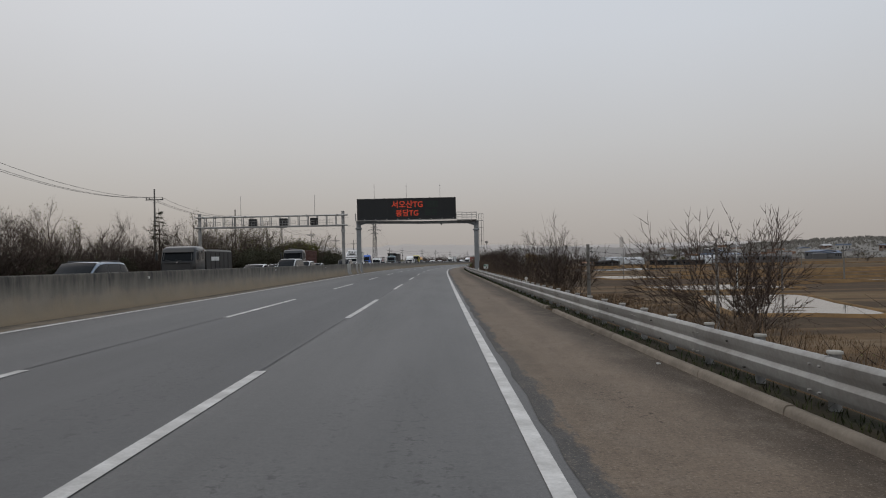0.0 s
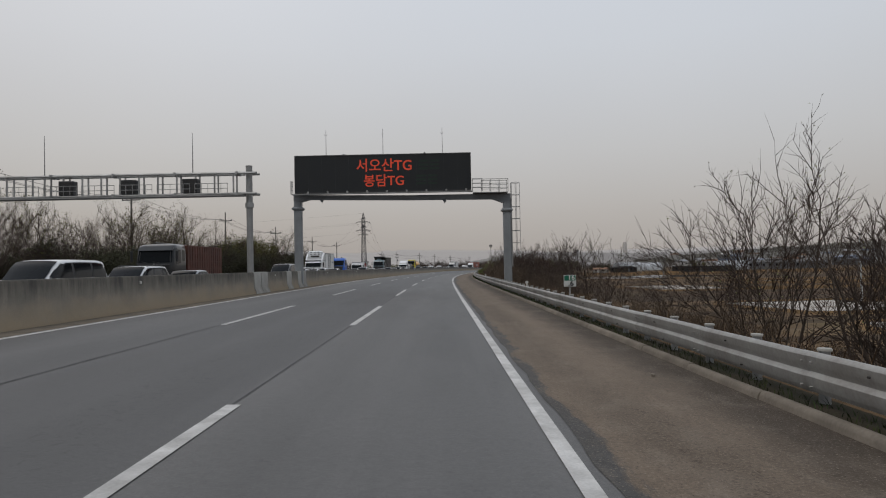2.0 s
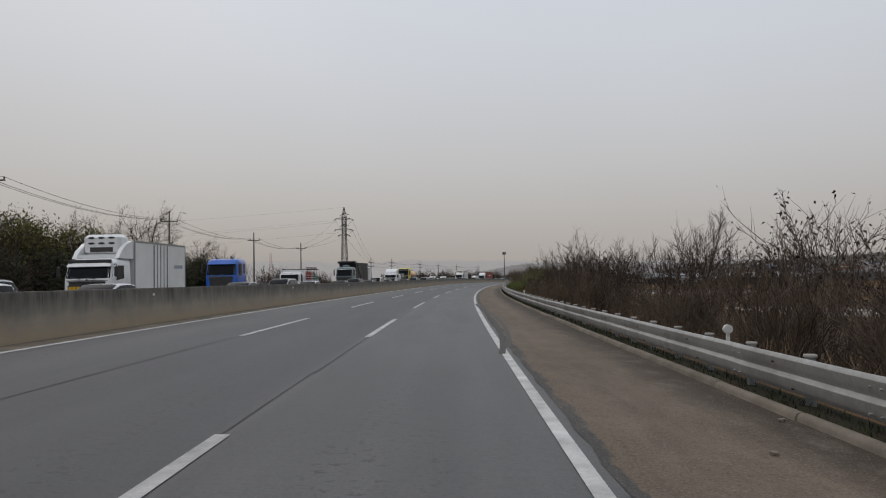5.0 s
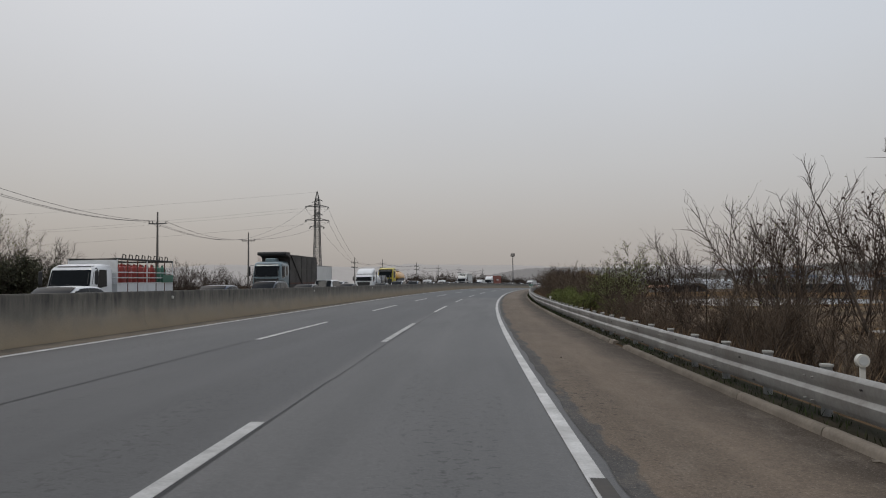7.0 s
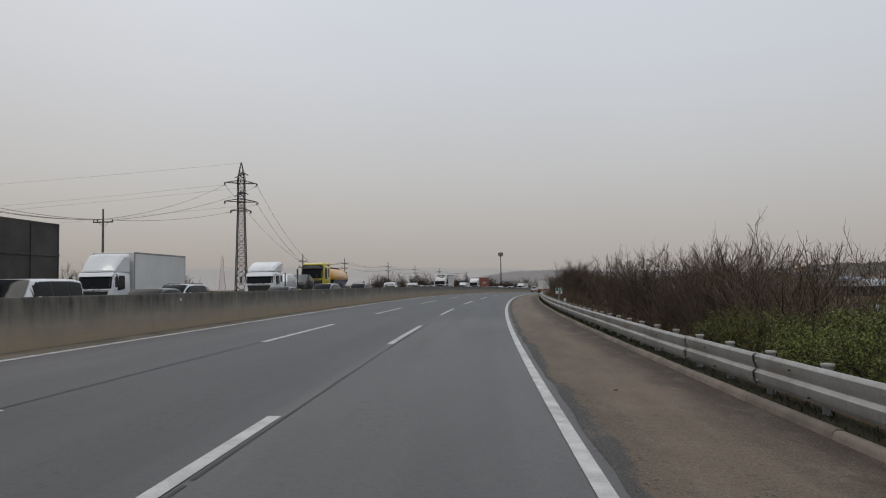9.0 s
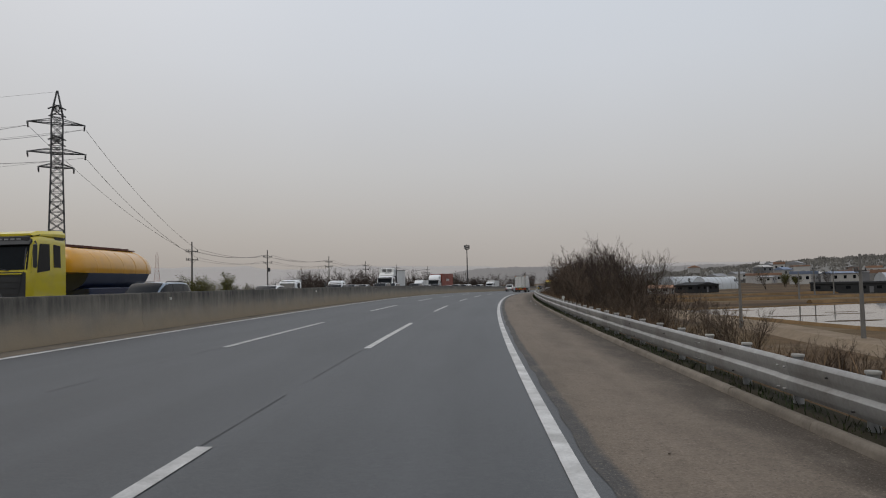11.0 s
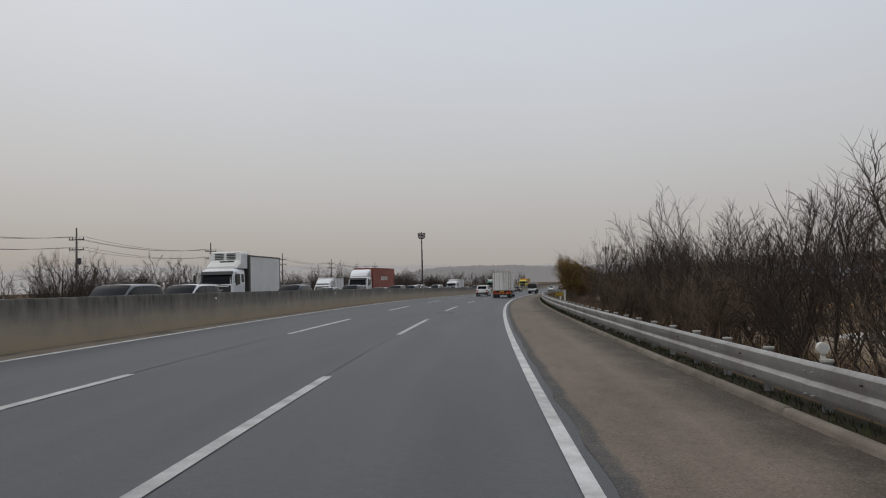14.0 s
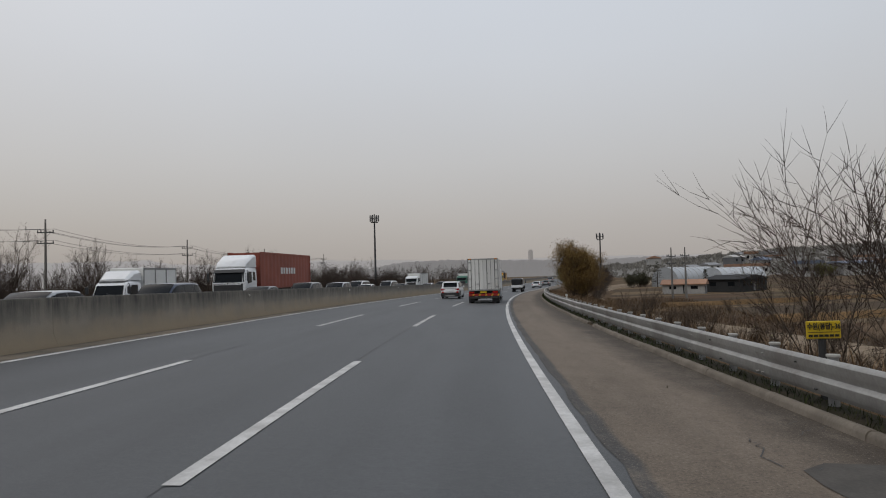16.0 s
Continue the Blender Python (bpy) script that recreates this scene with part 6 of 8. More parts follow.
# car transporter
t = truck("white tractor hauling a loaded car transporter", 233.4, LANE_2, 12.0)
cab(t, WHITE, 6.0, 2.75, deflector=0.75)
running_gear(t, 6.0, -6.0, (4.6, -3.6, -4.8))
fr = part("carrier_frame", Shape().box(-1.2, 1.2, -6.0, 3.4, 0.95, 1.15), CHASSIS, t, "dark carrier frame")
for y in (-5.8, -3, 0, 3.2):
    for sx in (-1.15, 1.15):
        part("carrier_post", Shape().tube([(sx, y, 1.1), (sx, y, 2.6)], 0.05, 6), CHASSIS, fr)
for y in (-3.9, 1.0):
    L, W, H = 4.4, 1.75, 1.4
    part("carried_car", Shape().loft([section(y + k, ww, 1.25, 1.25 + hh, 0.1) for k, ww, hh in ((2.2, 0.7, 0.5), (1.9, 0.85, 0.65), (0.9, 0.87, 0.75), (0.3, 0.72, 1.3), (-1.2, 0.72, 1.32), (-1.9, 0.85, 0.85), (-2.15, 0.75, 0.6))]), WHITE if y > 0 else DARK, fr, "car on the carrier", 40)

# yellow bulk tanker
t = truck("yellow tractor with orange and navy bulk tanker", 246.9, LANE_2, 12.4)
c = cab(t, YELLOW, 6.2, 3.66, depth=2.3, dark_face=True, deflector=0.22)
part("roof_band", Shape().box(-1.02, 1.02, 5.80, 5.98, 3.34, 3.56, 0.03), PLASTIC, c, "dark sign band with pale print bars")
for k in range(6):
    part("print_bar", Shape().box(-0.72 + k * 0.25, -0.55 + k * 0.25, 5.975, 5.99, 3.42, 3.48), STEEL, c)
for sx in (-1, 1):
    part("roof_vent", Shape().box(sx * 1.16 - 0.02, sx * 1.16 + 0.02, 4.0, 4.6, 3.38, 3.58, 0.008), PLASTIC, c, "black side vent below the roof")
running_gear(t, 6.2, -6.2, (4.8, 3.4, -3.4, -4.6, -5.6))
prof = [(1.22 * math.cos(a), 2.33 + 1.02 * math.sin(a)) for a in np.linspace(0, 2 * math.pi, 25)[:-1]]
def oval(y, k, lo=None, hi=None):
    return [(x * k, y, min(max(2.33 + (z - 2.33) * k, lo if lo is not None else -9), hi if hi is not None else 9)) for x, z in prof]
part("tank", Shape().loft([oval(2.9, 0.55, 2.2), oval(2.7, 0.85, 2.18), oval(2.35, 1.0, 2.16), oval(-3.0, 1.0, 2.16), oval(-3.5, 0.88, 2.16), oval(-3.75, 0.6, 2.2)]), ORANGE, t, "orange-yellow bulk tank", 50)
part("tank_skirt", Shape().loft([oval(2.3, 1.004, 1.2, 2.16), oval(-3.0, 1.004, 1.2, 2.16)]).box(-1.2, 1.2, -3.4, 2.2, 1.0, 1.5, 0.04), NAVY, t, "dark navy lower skirt")
wk = part("catwalk", Shape().box(-0.35, 0.35, -3.2, 2.2, 3.34, 3.38), RUST_RED, t, "rusty top catwalk")
for k in range(8):
    part("hatch", Shape().disc("z", (0, -2.8 + k * 0.65), 0.2, 3.38, 3.46, 10), RUST_RED, wk)
part("handrail", Shape().tube([(0.4, 2.2, 3.38), (0.4, 2.0, 3.5), (0.4, -3.1, 3.5), (0.4, -3.3, 3.38)], 0.02, 5), RUST_RED, wk)
for k in range(5):
    part("weld_band", Shape().loft([oval(1.6 - k * 1.1, 1.006, 2.16), oval(1.56 - k * 1.1, 1.006, 2.16)]), ORANGE, t)

# small white pickup
def small_truck(front_s, lane, label, boxed):
    t = truck(label, front_s, lane, 5.2)
    cab(t, WHITE, 2.6, 1.98, width=1.74, depth=1.6, floor=0.5, visor=False, deflector=0.45 if boxed else 0.0)
    running_gear(t, 2.6, -2.6, (1.7, -1.5), 1.7, 0.34, 0.75)
    if boxed:
        box_body(t, -2.6, 0.9, 0.75, 2.55, BOX_WHITE, width=1.8, posts=2)
    else:
        part("cargo_bed", Shape().box(-0.87, 0.87, -2.6, 0.95, 0.7, 0.8).box(-0.87, -0.82, -2.6, 0.95, 0.8, 1.2).box(0.82, 0.87, -2.6, 0.95, 0.8, 1.2).box(-0.87, 0.87, -2.6, -2.55, 0.8, 1.2), SKY_BLUE, t, "pale blue drop-side bed")
        part("guard_frame", Shape().tube([(-0.8, 0.92, 0.8), (-0.8, 0.92, 1.98), (0.8, 0.92, 1.98), (0.8, 0.92, 0.8)], 0.03, 6), WHITE, t)


small_truck(281.6, LANE_2, "small white cab-over truck with roof lamps", False)
small_truck(297.2, LANE_2, "small white cab-over pickup truck in the queue", False)
small_truck(346.6, LANE_2, "small white cab-over truck with boxed body", True)

# green-nosed refrigerated truck
t = truck("white refrigerated truck with dark green cab face", 322.4, LANE_2, 9.2)
c = cab(t, WHITE, 4.6, 2.9, dark_face=True)
part("lower_face", Shape().box(-1.12, 1.12, 4.60, 4.645, 0.86, 1.02, 0.01), WHITE, c, "white bar across the lower face")
part("print_bar", Shape().box(-0.55, 0.55, 4.63, 4.65, 1.40, 1.47), STEEL, c, "pale unreadable lettering")
running_gear(t, 4.6, -4.6, (3.2, -2.2, -3.4))
b = box_body(t, -4.6, 1.9, 1.1, 3.85, BOX_WHITE, "cold_box", "plain white insulated box", trim=BOX_GREY)
part("front_edge", Shape().box(-1.27, 1.27, 1.55, 1.92, 1.1, 3.88, 0.03), BOX_GREY, b, "grey front frame of the box")
u = part("cooling_unit", Shape().loft([[(-q, y, z0), (q, y, z0), (q, y, z1 - 0.15), (q - 0.15, y, z1), (-q + 0.15, y, z1), (-q, y, z1 - 0.15)] for y, q, z0, z1 in ((1.93, 1.18, 2.9, 4.08), (2.75, 1.18, 2.9, 4.08), (2.9, 1.16, 2.9, 4.02), (2.98, 1.15, 2.9, 3.45), (3.15, 1.14, 2.9, 3.35), (3.65, 1.08, 2.9, 3.05))]), BOX_WHITE, t, "white cooling unit with dark slots and side fairings", 30)
for k in range(4):
    for j in (-1, 1):
        part("vent", Shape().box(j * 0.42 - 0.32, j * 0.42 + 0.32, 2.80, 2.995 - 0.015 * k, 3.54 + k * 0.115, 3.60 + k * 0.115), PLASTIC, u)
part("intake", Shape().box(-0.7, 0.3, 2.9, 3.19, 3.30, 3.42), PLASTIC, u, "dark intake")

# container truck
t = truck("white tractor hauling an orange-red shipping container", 360.6, LANE_2, 15.0)
cab(t, WHITE, 7.5, 3.0, dark_face=True, deflector=0.85, depth=2.2)
running_gear(t, 7.5, -7.5, (6.1, 4.4, -4.4, -5.6, -6.8))
w, y0, y1, z0, z1 = 1.22, -7.5, 4.7, 1.35, 4.05
co = part("container", Shape().box(-w + 0.03, w - 0.03, y0 + 0.04, y1 - 0.04, z0 + 0.03, z1 - 0.02), CONTAINER_RED, t, "orange-red corrugated steel container")
n = 60
for sx in (-1, 1):
    cor = [(sx * (w - (0.0 if k % 4 in (0, 1) else 0.028)), y0 + 0.12 + (y1 - y0 - 0.24) * k / n) for k in range(n + 1)]
    part("corrugated_side", Shape().add([(x, y, z) for z in (z0 + 0.14, z1 - 0.1) for x, y in cor], [(k, k + 1, n + 2 + k, n + 1 + k) for k in range(n)]), CONTAINER_RED, co, "", 20)
    for z in (z0, z1 - 0.1):
        part("rail", Shape().box(sx * w - 0.03, sx * w + 0.005, y0, y1, z, z + 0.13), CONTAINER_RED, co)
    for y in (y0, y1 - 0.12):
        part("corner_post", Shape().box(sx * w - 0.05, sx * w + 0.006, y, y + 0.12, z0, z1), CONTAINER_RED, co)
    for k in range(6):
        part("print_bar", Shape().box(sx * w - 0.005 if sx > 0 else -w - 0.012, sx * w + 0.012 if sx > 0 else -w + 0.005, -0.2 - k * 0.62, 0.2 - k * 0.62, 2.45, 2.95), WHITE_INK, co, "large white unreadable lettering")

# distant trucks
for front_s, lane, paint, bodymat, label in ((470, LANE_2, GAS_GREEN, BOX_WHITE, "distant green box truck"), (520, LANE_2, YELLOW, ORANGE, "distant yellow and orange truck"), (440, LANE_3, WHITE, BOX_WHITE, "distant white box truck")):
    t = truck(label, front_s, lane, 8.5)
    cab(t, paint, 4.2, 2.9)
    running_gear(t, 4.2, -4.2, (2.9, -2.4))
    box_body(t, -4.2, 1.9, 1.05, 3.4, bodymat, posts=3)

# ---- the white box truck ahead, seen from behind ----
t = thing("truck", "white box truck with red and yellow hazard bands on its rear", "truck", spot(367.5 + 4.4, -1.83))
running_gear(t, 4.4, -4.2, (3.1, -2.4, -3.5))
cab(t, WHITE, 4.4, 2.8)
w, y = 1.16, -4.4
b = part("cargo_box", Shape().box(-w, w, y + 0.02, 2.1, 1.05, 3.46, 0.03), BOX_WHITE, t, "white box body, slightly dirty")
for sx in (-1, 1):
    door = part("rear_door", Shape().box(sx * 0.57 - 0.555, sx * 0.57 + 0.555, y - 0.03, y + 0.02, 1.12, 3.40, 0.012), BOX_WHITE, t, "white panelled rear door")
    for x in (0.30, 0.60, 0.90):
        part("lock_rod" if x != 0.60 else "seam", Shape().tube([(sx * x, y - 0.05, 1.12), (sx * x, y - 0.05, 3.40)], 0.022 if x != 0.60 else 0.012, 6), DARK_STEEL if x != 0.60 else PLASTIC, door)
    for z in (1.3, 1.95, 2.6, 3.2):
        part("hinge", Shape().box(sx * 1.06 - 0.12, sx * 1.06 + 0.12, y - 0.055, y - 0.028, z - 0.035, z + 0.035), STEEL, door)
        part("side_marker", Shape().box(sx * 1.17 - 0.02, sx * 1.17 + 0.02, y - 0.04, y + 0.0, z - 0.06, z + 0.06), PLASTIC, b)
    part("handle", Shape().tube([(sx * 0.3, y - 0.07, 1.55), (sx * 0.52, y - 0.08, 1.55)], 0.02, 5), DARK_STEEL, door)
    part("vent", Shape().disc("y", (sx * 0.32, 2.35), 0.04, y - 0.045, y - 0.028, 10), PLASTIC, door)
    part("tail_light", Shape().box(sx * 0.9 - 0.2, sx * 0.9 + 0.2, y - 0.06, y + 0.05, 0.83, 0.97, 0.02), LAMP_RED, t)
    part("top_lamp", Shape().box(sx * 1.0 - 0.1, sx * 1.0 + 0.1, y - 0.05, y, 3.42, 3.50, 0.01), LAMP_AMBER, b)
part("frame", Shape().box(-w - 0.02, w + 0.02, y - 0.04, y + 0.06, 3.40, 3.50, 0.015).box(-w - 0.02, w + 0.02, y - 0.04, y + 0.06, 1.02, 1.13, 0.015).box(-w - 0.02, -w + 0.06, y - 0.04, y + 0.06, 1.0, 3.5).box(w - 0.06, w + 0.02, y - 0.04, y + 0.06, 1.0, 3.5), STEEL, b, "grey steel rear frame")
part("rear_plate", Shape().box(-0.24, 0.24, y - 0.07, y - 0.03, 0.86, 0.98), YELLOW_PLATE, t, "yellow plate without readable characters")
guard = part("underrun_guard", Shape().box(-1.15, 1.15, y - 0.06, y + 0.05, 0.42, 0.60, 0.02), CHASSIS, t, "dark underrun bar")
for k in range(10):
    x = -1.1 + k * 0.24
    part("hazard_stripe", Shape().add([(x, y - 0.066, 0.64), (x + 0.12, y - 0.066, 0.64), (x + 0.2, y - 0.066, 0.78), (x + 0.08, y - 0.066, 0.78)], [(0, 1, 2, 3)]), YELLOW_BAND if k % 2 else RED_BAND, guard, "", 0)
part("hazard_board", Shape().box(-1.15, 1.15, y - 0.062, y, 0.62, 0.80, 0.01), RED_BAND, guard)
for sx in (-1, 1):
    part("mud_flap", Shape().box(sx * 0.9 - 0.25, sx * 0.9 + 0.25, -4.15, -4.12, 0.15, 0.75), PLASTIC, t)
part("exhaust_box", Shape().box(-0.5, 0.5, -4.2, -3.9, 0.45, 0.8, 0.03), CHASSIS, t)

# ---- the white sport utility car ahead ----
t = car("suv", WHITE, "white compact sport utility car seen from behind", spot(381.0 + 2.15, -5.85), group="cars ahead", roof_rails=True)
f = 2.3
part("rear_glass_spoiler", Shape().prism([(-1.85, 1.66), (-2.15, 1.64), (-2.17, 1.58), (-1.85, 1.56)], "x", -0.68, 0.68), WHITE, t)
part("lower_cladding", Shape().box(-0.90, 0.90, -f - 0.05, -f + 0.3, 0.28, 0.62, 0.05), PLASTIC, t, "dark lower bumper cladding")
part("skid_plate", Shape().box(-0.45, 0.45, -f - 0.065, -f, 0.26, 0.40, 0.02), STEEL, t)
for sx in (-1, 1):
    part("wheel_arch", Shape().box(sx * 0.90 - 0.05, sx * 0.90 + 0.05, -f + 0.3, -f + 1.35, 0.3, 0.80, 0.05), PLASTIC, t)
    part("lamp_bar", Shape().box(sx * 0.68 - 0.2, sx * 0.68 + 0.2, -f - 0.03, -f + 0.06, 0.93, 0.99, 0.01), LAMP_RED, t)
    part("low_lamp", Shape().box(sx * 0.72 - 0.1, sx * 0.72 + 0.1, -f - 0.06, -f, 0.60, 0.74, 0.01), LAMP_RED, t)
part("tailgate_seam", Shape().box(-0.7, 0.7, -f - 0.012, -f, 0.66, 0.672), PLASTIC, t)

# ---- farther traffic on this side ----
t = thing("truck", "small black-canopied light truck ahead", "truck", spot(423 + 2.5, -1.4))
cab(t, WHITE, 2.5, 1.95, width=1.72, depth=1.6, floor=0.5, visor=False)
running_gear(t, 2.5, -2.5, (1.7, -1.5), 1.7, 0.34, 0.75)
part("cargo_bed", Shape().box(-0.86, 0.86, -2.5, 0.9, 0.7, 1.1, 0.02), WHITE, t, "white cargo bed")
part("canopy", Shape().box(-0.85, 0.85, -2.45, 0.85, 1.1, 2.15, 0.12), DARK, t, "black canvas canopy")
for front_s, d, kind, paint in ((468, -1.7, "sedan", WHITE), (492, -1.8, "sedan", GREY), (455, -9.0, "sedan", DARK), (540, -5.4, "suv", SILVER)):
    car(kind, paint, "distant car on the carriageway", spot(front_s, d), "cars ahead")


# ---- trees and shrubs ----
def limb(shape, rnd, p, way, length, radius, sides, bend, segments, rise=0.0):
    """One tapered, wandering branch; returns its points."""
    pts, radii = [p.copy()], [radius]
    for k in range(segments):
        way = (way + Vector((rnd.uniform(-bend, bend), rnd.uniform(-bend, bend), rnd.uniform(-bend, bend) + rise))).normalized()
        p = p + way * (length / segments)
        pts.append(p.copy())
        radii.append(radius * (1 - 0.75 * (k + 1) / segments))
    shape.tube(pts, radii, sides, False)
    return pts, radii


def grow(seed, height, stems, spread, counts, lean=0.35, droop=0.0, clear=0.25, thick=0.018):
    """Trunk and crown of a leafless tree: stems, limbs, branches and twigs. Returns both shapes and the twig ends."""
    rnd = random.Random(seed)
    trunk, crown, ends = Shape(), Shape(), []
    def fork(p, way, tilt):
        side = Vector((rnd.uniform(-1, 1), rnd.uniform(-1, 1), rnd.uniform(-0.3, 0.6)))
        side = (side - way * side.dot(way)).normalized()
        return (way * math.cos(tilt) + side * math.sin(tilt)).normalized()
    for _ in range(stems):
        a = rnd.uniform(0, 6.28)
        way = Vector((math.cos(a) * lean, math.sin(a) * lean, 1)).normalized()
        base = Vector((math.cos(a) * 0.12 * (stems > 1), math.sin(a) * 0.12 * (stems > 1), -0.25))
        h = height * rnd.uniform(0.65, 0.95)
        r0 = height * thick * rnd.uniform(0.7, 1.15)
        pts, radii = limb(trunk, rnd, base, way, h, r0, 6, 0.13, 6, 0.05)
        for k in range(counts[0]):
            u = clear + (1 - clear) * (k + rnd.random()) / counts[0]
            i = min(int(u * 6), 5)
            q = pts[i].lerp(pts[i + 1], u * 6 - i)
            w1 = fork(q, (pts[i + 1] - pts[i]).normalized(), rnd.uniform(0.45, 1.0) * spread)
            l1 = height * rnd.uniform(0.28, 0.5) * (1.15 - 0.65 * u)
            p1, r1 = limb(trunk, rnd, q, w1, l1, max(r0 * 0.5 * (1 - 0.6 * u), 0.012), 4, 0.18, 4, 0.08 - droop)
            for j in range(counts[1]):
                v = 0.15 + 0.85 * (j + rnd.random()) / counts[1]
                i1 = min(int(v * 4), 3)
                q1 = p1[i1].lerp(p1[i1 + 1], v * 4 - i1)
                w2 = fork(q1, (p1[i1 + 1] - p1[i1]).normalized(), rnd.uniform(0.4, 0.95) * spread)
                l2 = l1 * rnd.uniform(0.3, 0.6)
                p2, r2 = limb(crown, rnd, q1, w2, l2, 0.0085 + 0.0012 * height * 0.3, 3, 0.22, 3, 0.06 - droop)
                for m in range(counts[2]):
                    x = 0.2 + 0.8 * (m + rnd.random()) / counts[2]
                    i2 = min(int(x * 3), 2)
                    q2 = p2[i2].lerp(p2[i2 + 1], x * 3 - i2)
                    p3, _r = limb(crown, rnd, q2, fork(q2, (p2[i2 + 1] - p2[i2]).normalized(), rnd.uniform(0.4, 0.9)), l2 * rnd.uniform(0.35, 0.7), 0.0058, 3, 0.2, 2, 0.05 - droop)
                    ends.append(p3[-1])
                    ends.append(p3[1])
    return trunk, crown, ends


def dome(seed, height, stems, lean, levels, thick=0.016, shrink=0.74, droop=0.0, stout=1.0):
    """Trunk and crown of a spreading tree whose limbs fork again and again into a rounded head."""
    rnd = random.Random(seed)
    trunk, crown, ends = Shape(), Shape(), []
    reach = height / sum(shrink ** k for k in range(levels + 1)) * 0.90

    def spread(p, way, length, radius, level):
        shape = trunk if level > levels - 3 else crown
        pts, radii = limb(shape, rnd, p, way, length, radius, 6 if level == levels else 4 if level > levels - 3 else 3, 0.16, 4 if level > 2 else 2, 0.03 - droop)
        if level == 0:
            ends.extend(pts[1:])
            return
        if level < 3:
            ends.append(pts[-1])
        axis = (pts[-1] - pts[-2]).normalized()
        turn = rnd.uniform(0, 6.28)
        forks = 3 if rnd.random() < 0.62 else 2
        for k in range(forks):
            side = axis.orthogonal().normalized()
            a = turn + k * 6.28 / forks + rnd.uniform(-0.5, 0.5)
            side = side * math.cos(a) + axis.cross(side) * math.sin(a)
            tilt = rnd.uniform(0.22, 0.72) if k else rnd.uniform(0.08, 0.35)
            i = len(pts) - 1 if k == 0 else rnd.choice((len(pts) - 1, len(pts) - 2))
            spread(pts[i], (axis * math.cos(tilt) + side * math.sin(tilt)).normalized(), length * shrink * rnd.uniform(0.75, 1.2), max(radii[i] * 0.72, (0.0042 + 0.0017 * level) * stout), level - 1)
        if 0 < level < levels - 1:
            q = pts[0].lerp(pts[1], rnd.uniform(0.3, 1)) if len(pts) < 4 else pts[1].lerp(pts[2], rnd.random())
            w = Vector((rnd.uniform(-1, 1), rnd.uniform(-1, 1), rnd.uniform(-0.1, 0.7))).normalized()
            spread(q, (axis * 0.5 + w).normalized(), length * shrink * 0.7, 0.0045 + 0.0012 * level, max(level - 2, 0))
    for k in range(stems):
        a = 6.28 * (k + rnd.uniform(-0.3, 0.3)) / stems
        tip = lean * rnd.uniform(0.5, 1.15)
        spread(Vector((0.1 * math.cos(a), 0.1 * math.sin(a), -0.25)), Vector((math.cos(a) * tip, math.sin(a) * tip, 1)).normalized(), reach * rnd.uniform(0.85, 1.1), height * thick * rnd.uniform(0.7, 1.1), levels)
    top = max(q[2] for q in crown.v)
    k = height / top
    for shape in (trunk, crown):
        shape.v = [(x * k, y * k, z * k) for x, y, z in shape.v]
    return trunk, crown, [e * k for e in ends]


def leaves(ends, seed, per, size, reach):
    """Small folded leaf blades scattered round the twig ends."""
    rnd, out = random.Random(seed), Shape()
    for e in ends:
        for _ in range(per if per >= 1 else (1 if rnd.random() < per else 0)):
            c = e + Vector((rnd.gauss(0, reach), rnd.gauss(0, reach), rnd.gauss(0, reach)))
            a, b = Vector((rnd.uniform(-1, 1), rnd.uniform(-1, 1), rnd.uniform(-1, 1))).normalized(), Vector((rnd.uniform(-1, 1), rnd.uniform(-1, 1), rnd.uniform(-1, 1))).normalized()
            z = size * rnd.uniform(0.6, 1.3)
            out.add([c - a * z, c + b * z * 0.5, c + a * z, c - b * z * 0.5 + Vector((0, 0, z * 0.3))], [(0, 1, 2), (0, 2, 3)])
    return out


def tree_kind(name, label, category, seed, height, stems, spread, counts, foliage=None, per=1, size=0.05, reach=0.08, twig=TWIG, group="", shape=None, **kw):
    t = thing(name, label, category, Matrix.Translation((0, 0, -60)), group)
    trunk, crown, ends = dome(seed, height, stems, **kw) if shape else grow(seed, height, stems, spread, counts, **kw)
    part("trunk", trunk, BARK, t, "dark bark", 60, False)
    c = part("crown", crown, twig, t, "fine bare twigs" if not foliage else "twigs with sparse leaves", 0, False)
    if foliage:
        part("leaves", leaves(ends, seed, per, size, reach), foliage, c, "", 0, False)
    return t


SLOPE = ((3.1, 0.0), (5.0, 0.0), (7.2, 0.25), (9.5, 0.55), (12.0, 0.85), (14.0, 1.0))


def bank_height(s, d):
    """World height of the soil at (s, d) on either bank."""
    if d > 0:
        top = at(s, 5.0, -0.02).z
        return top + (BASE - top) * np.interp(d, [p[0] for p in SLOPE], [p[1] for p in SLOPE])
    top = at(s, -31.0, -0.55).z
    return top + (BASE - top) * np.interp(-d, (31, 34, 38, 42), (0, 0.3, 0.7, 1.0))


class Planter:
    """Puts copies of a kind of tree; the first one is the original."""

    def __init__(self, kind):
        self.kind, self.used = kind, False

    def put(self, x, y, z, size, turn):
        m = Matrix.Translation((x, y, z)) @ Matrix.Rotation(turn, 4, "Z")
        if not self.used:
            self.used = True
            self.kind.matrix_basis = m
            self.kind.scale = (size, size, size)
            return self.kind
        ob = copy_thing(self.kind, m)
        ob.scale = (size, size, size)
        return ob


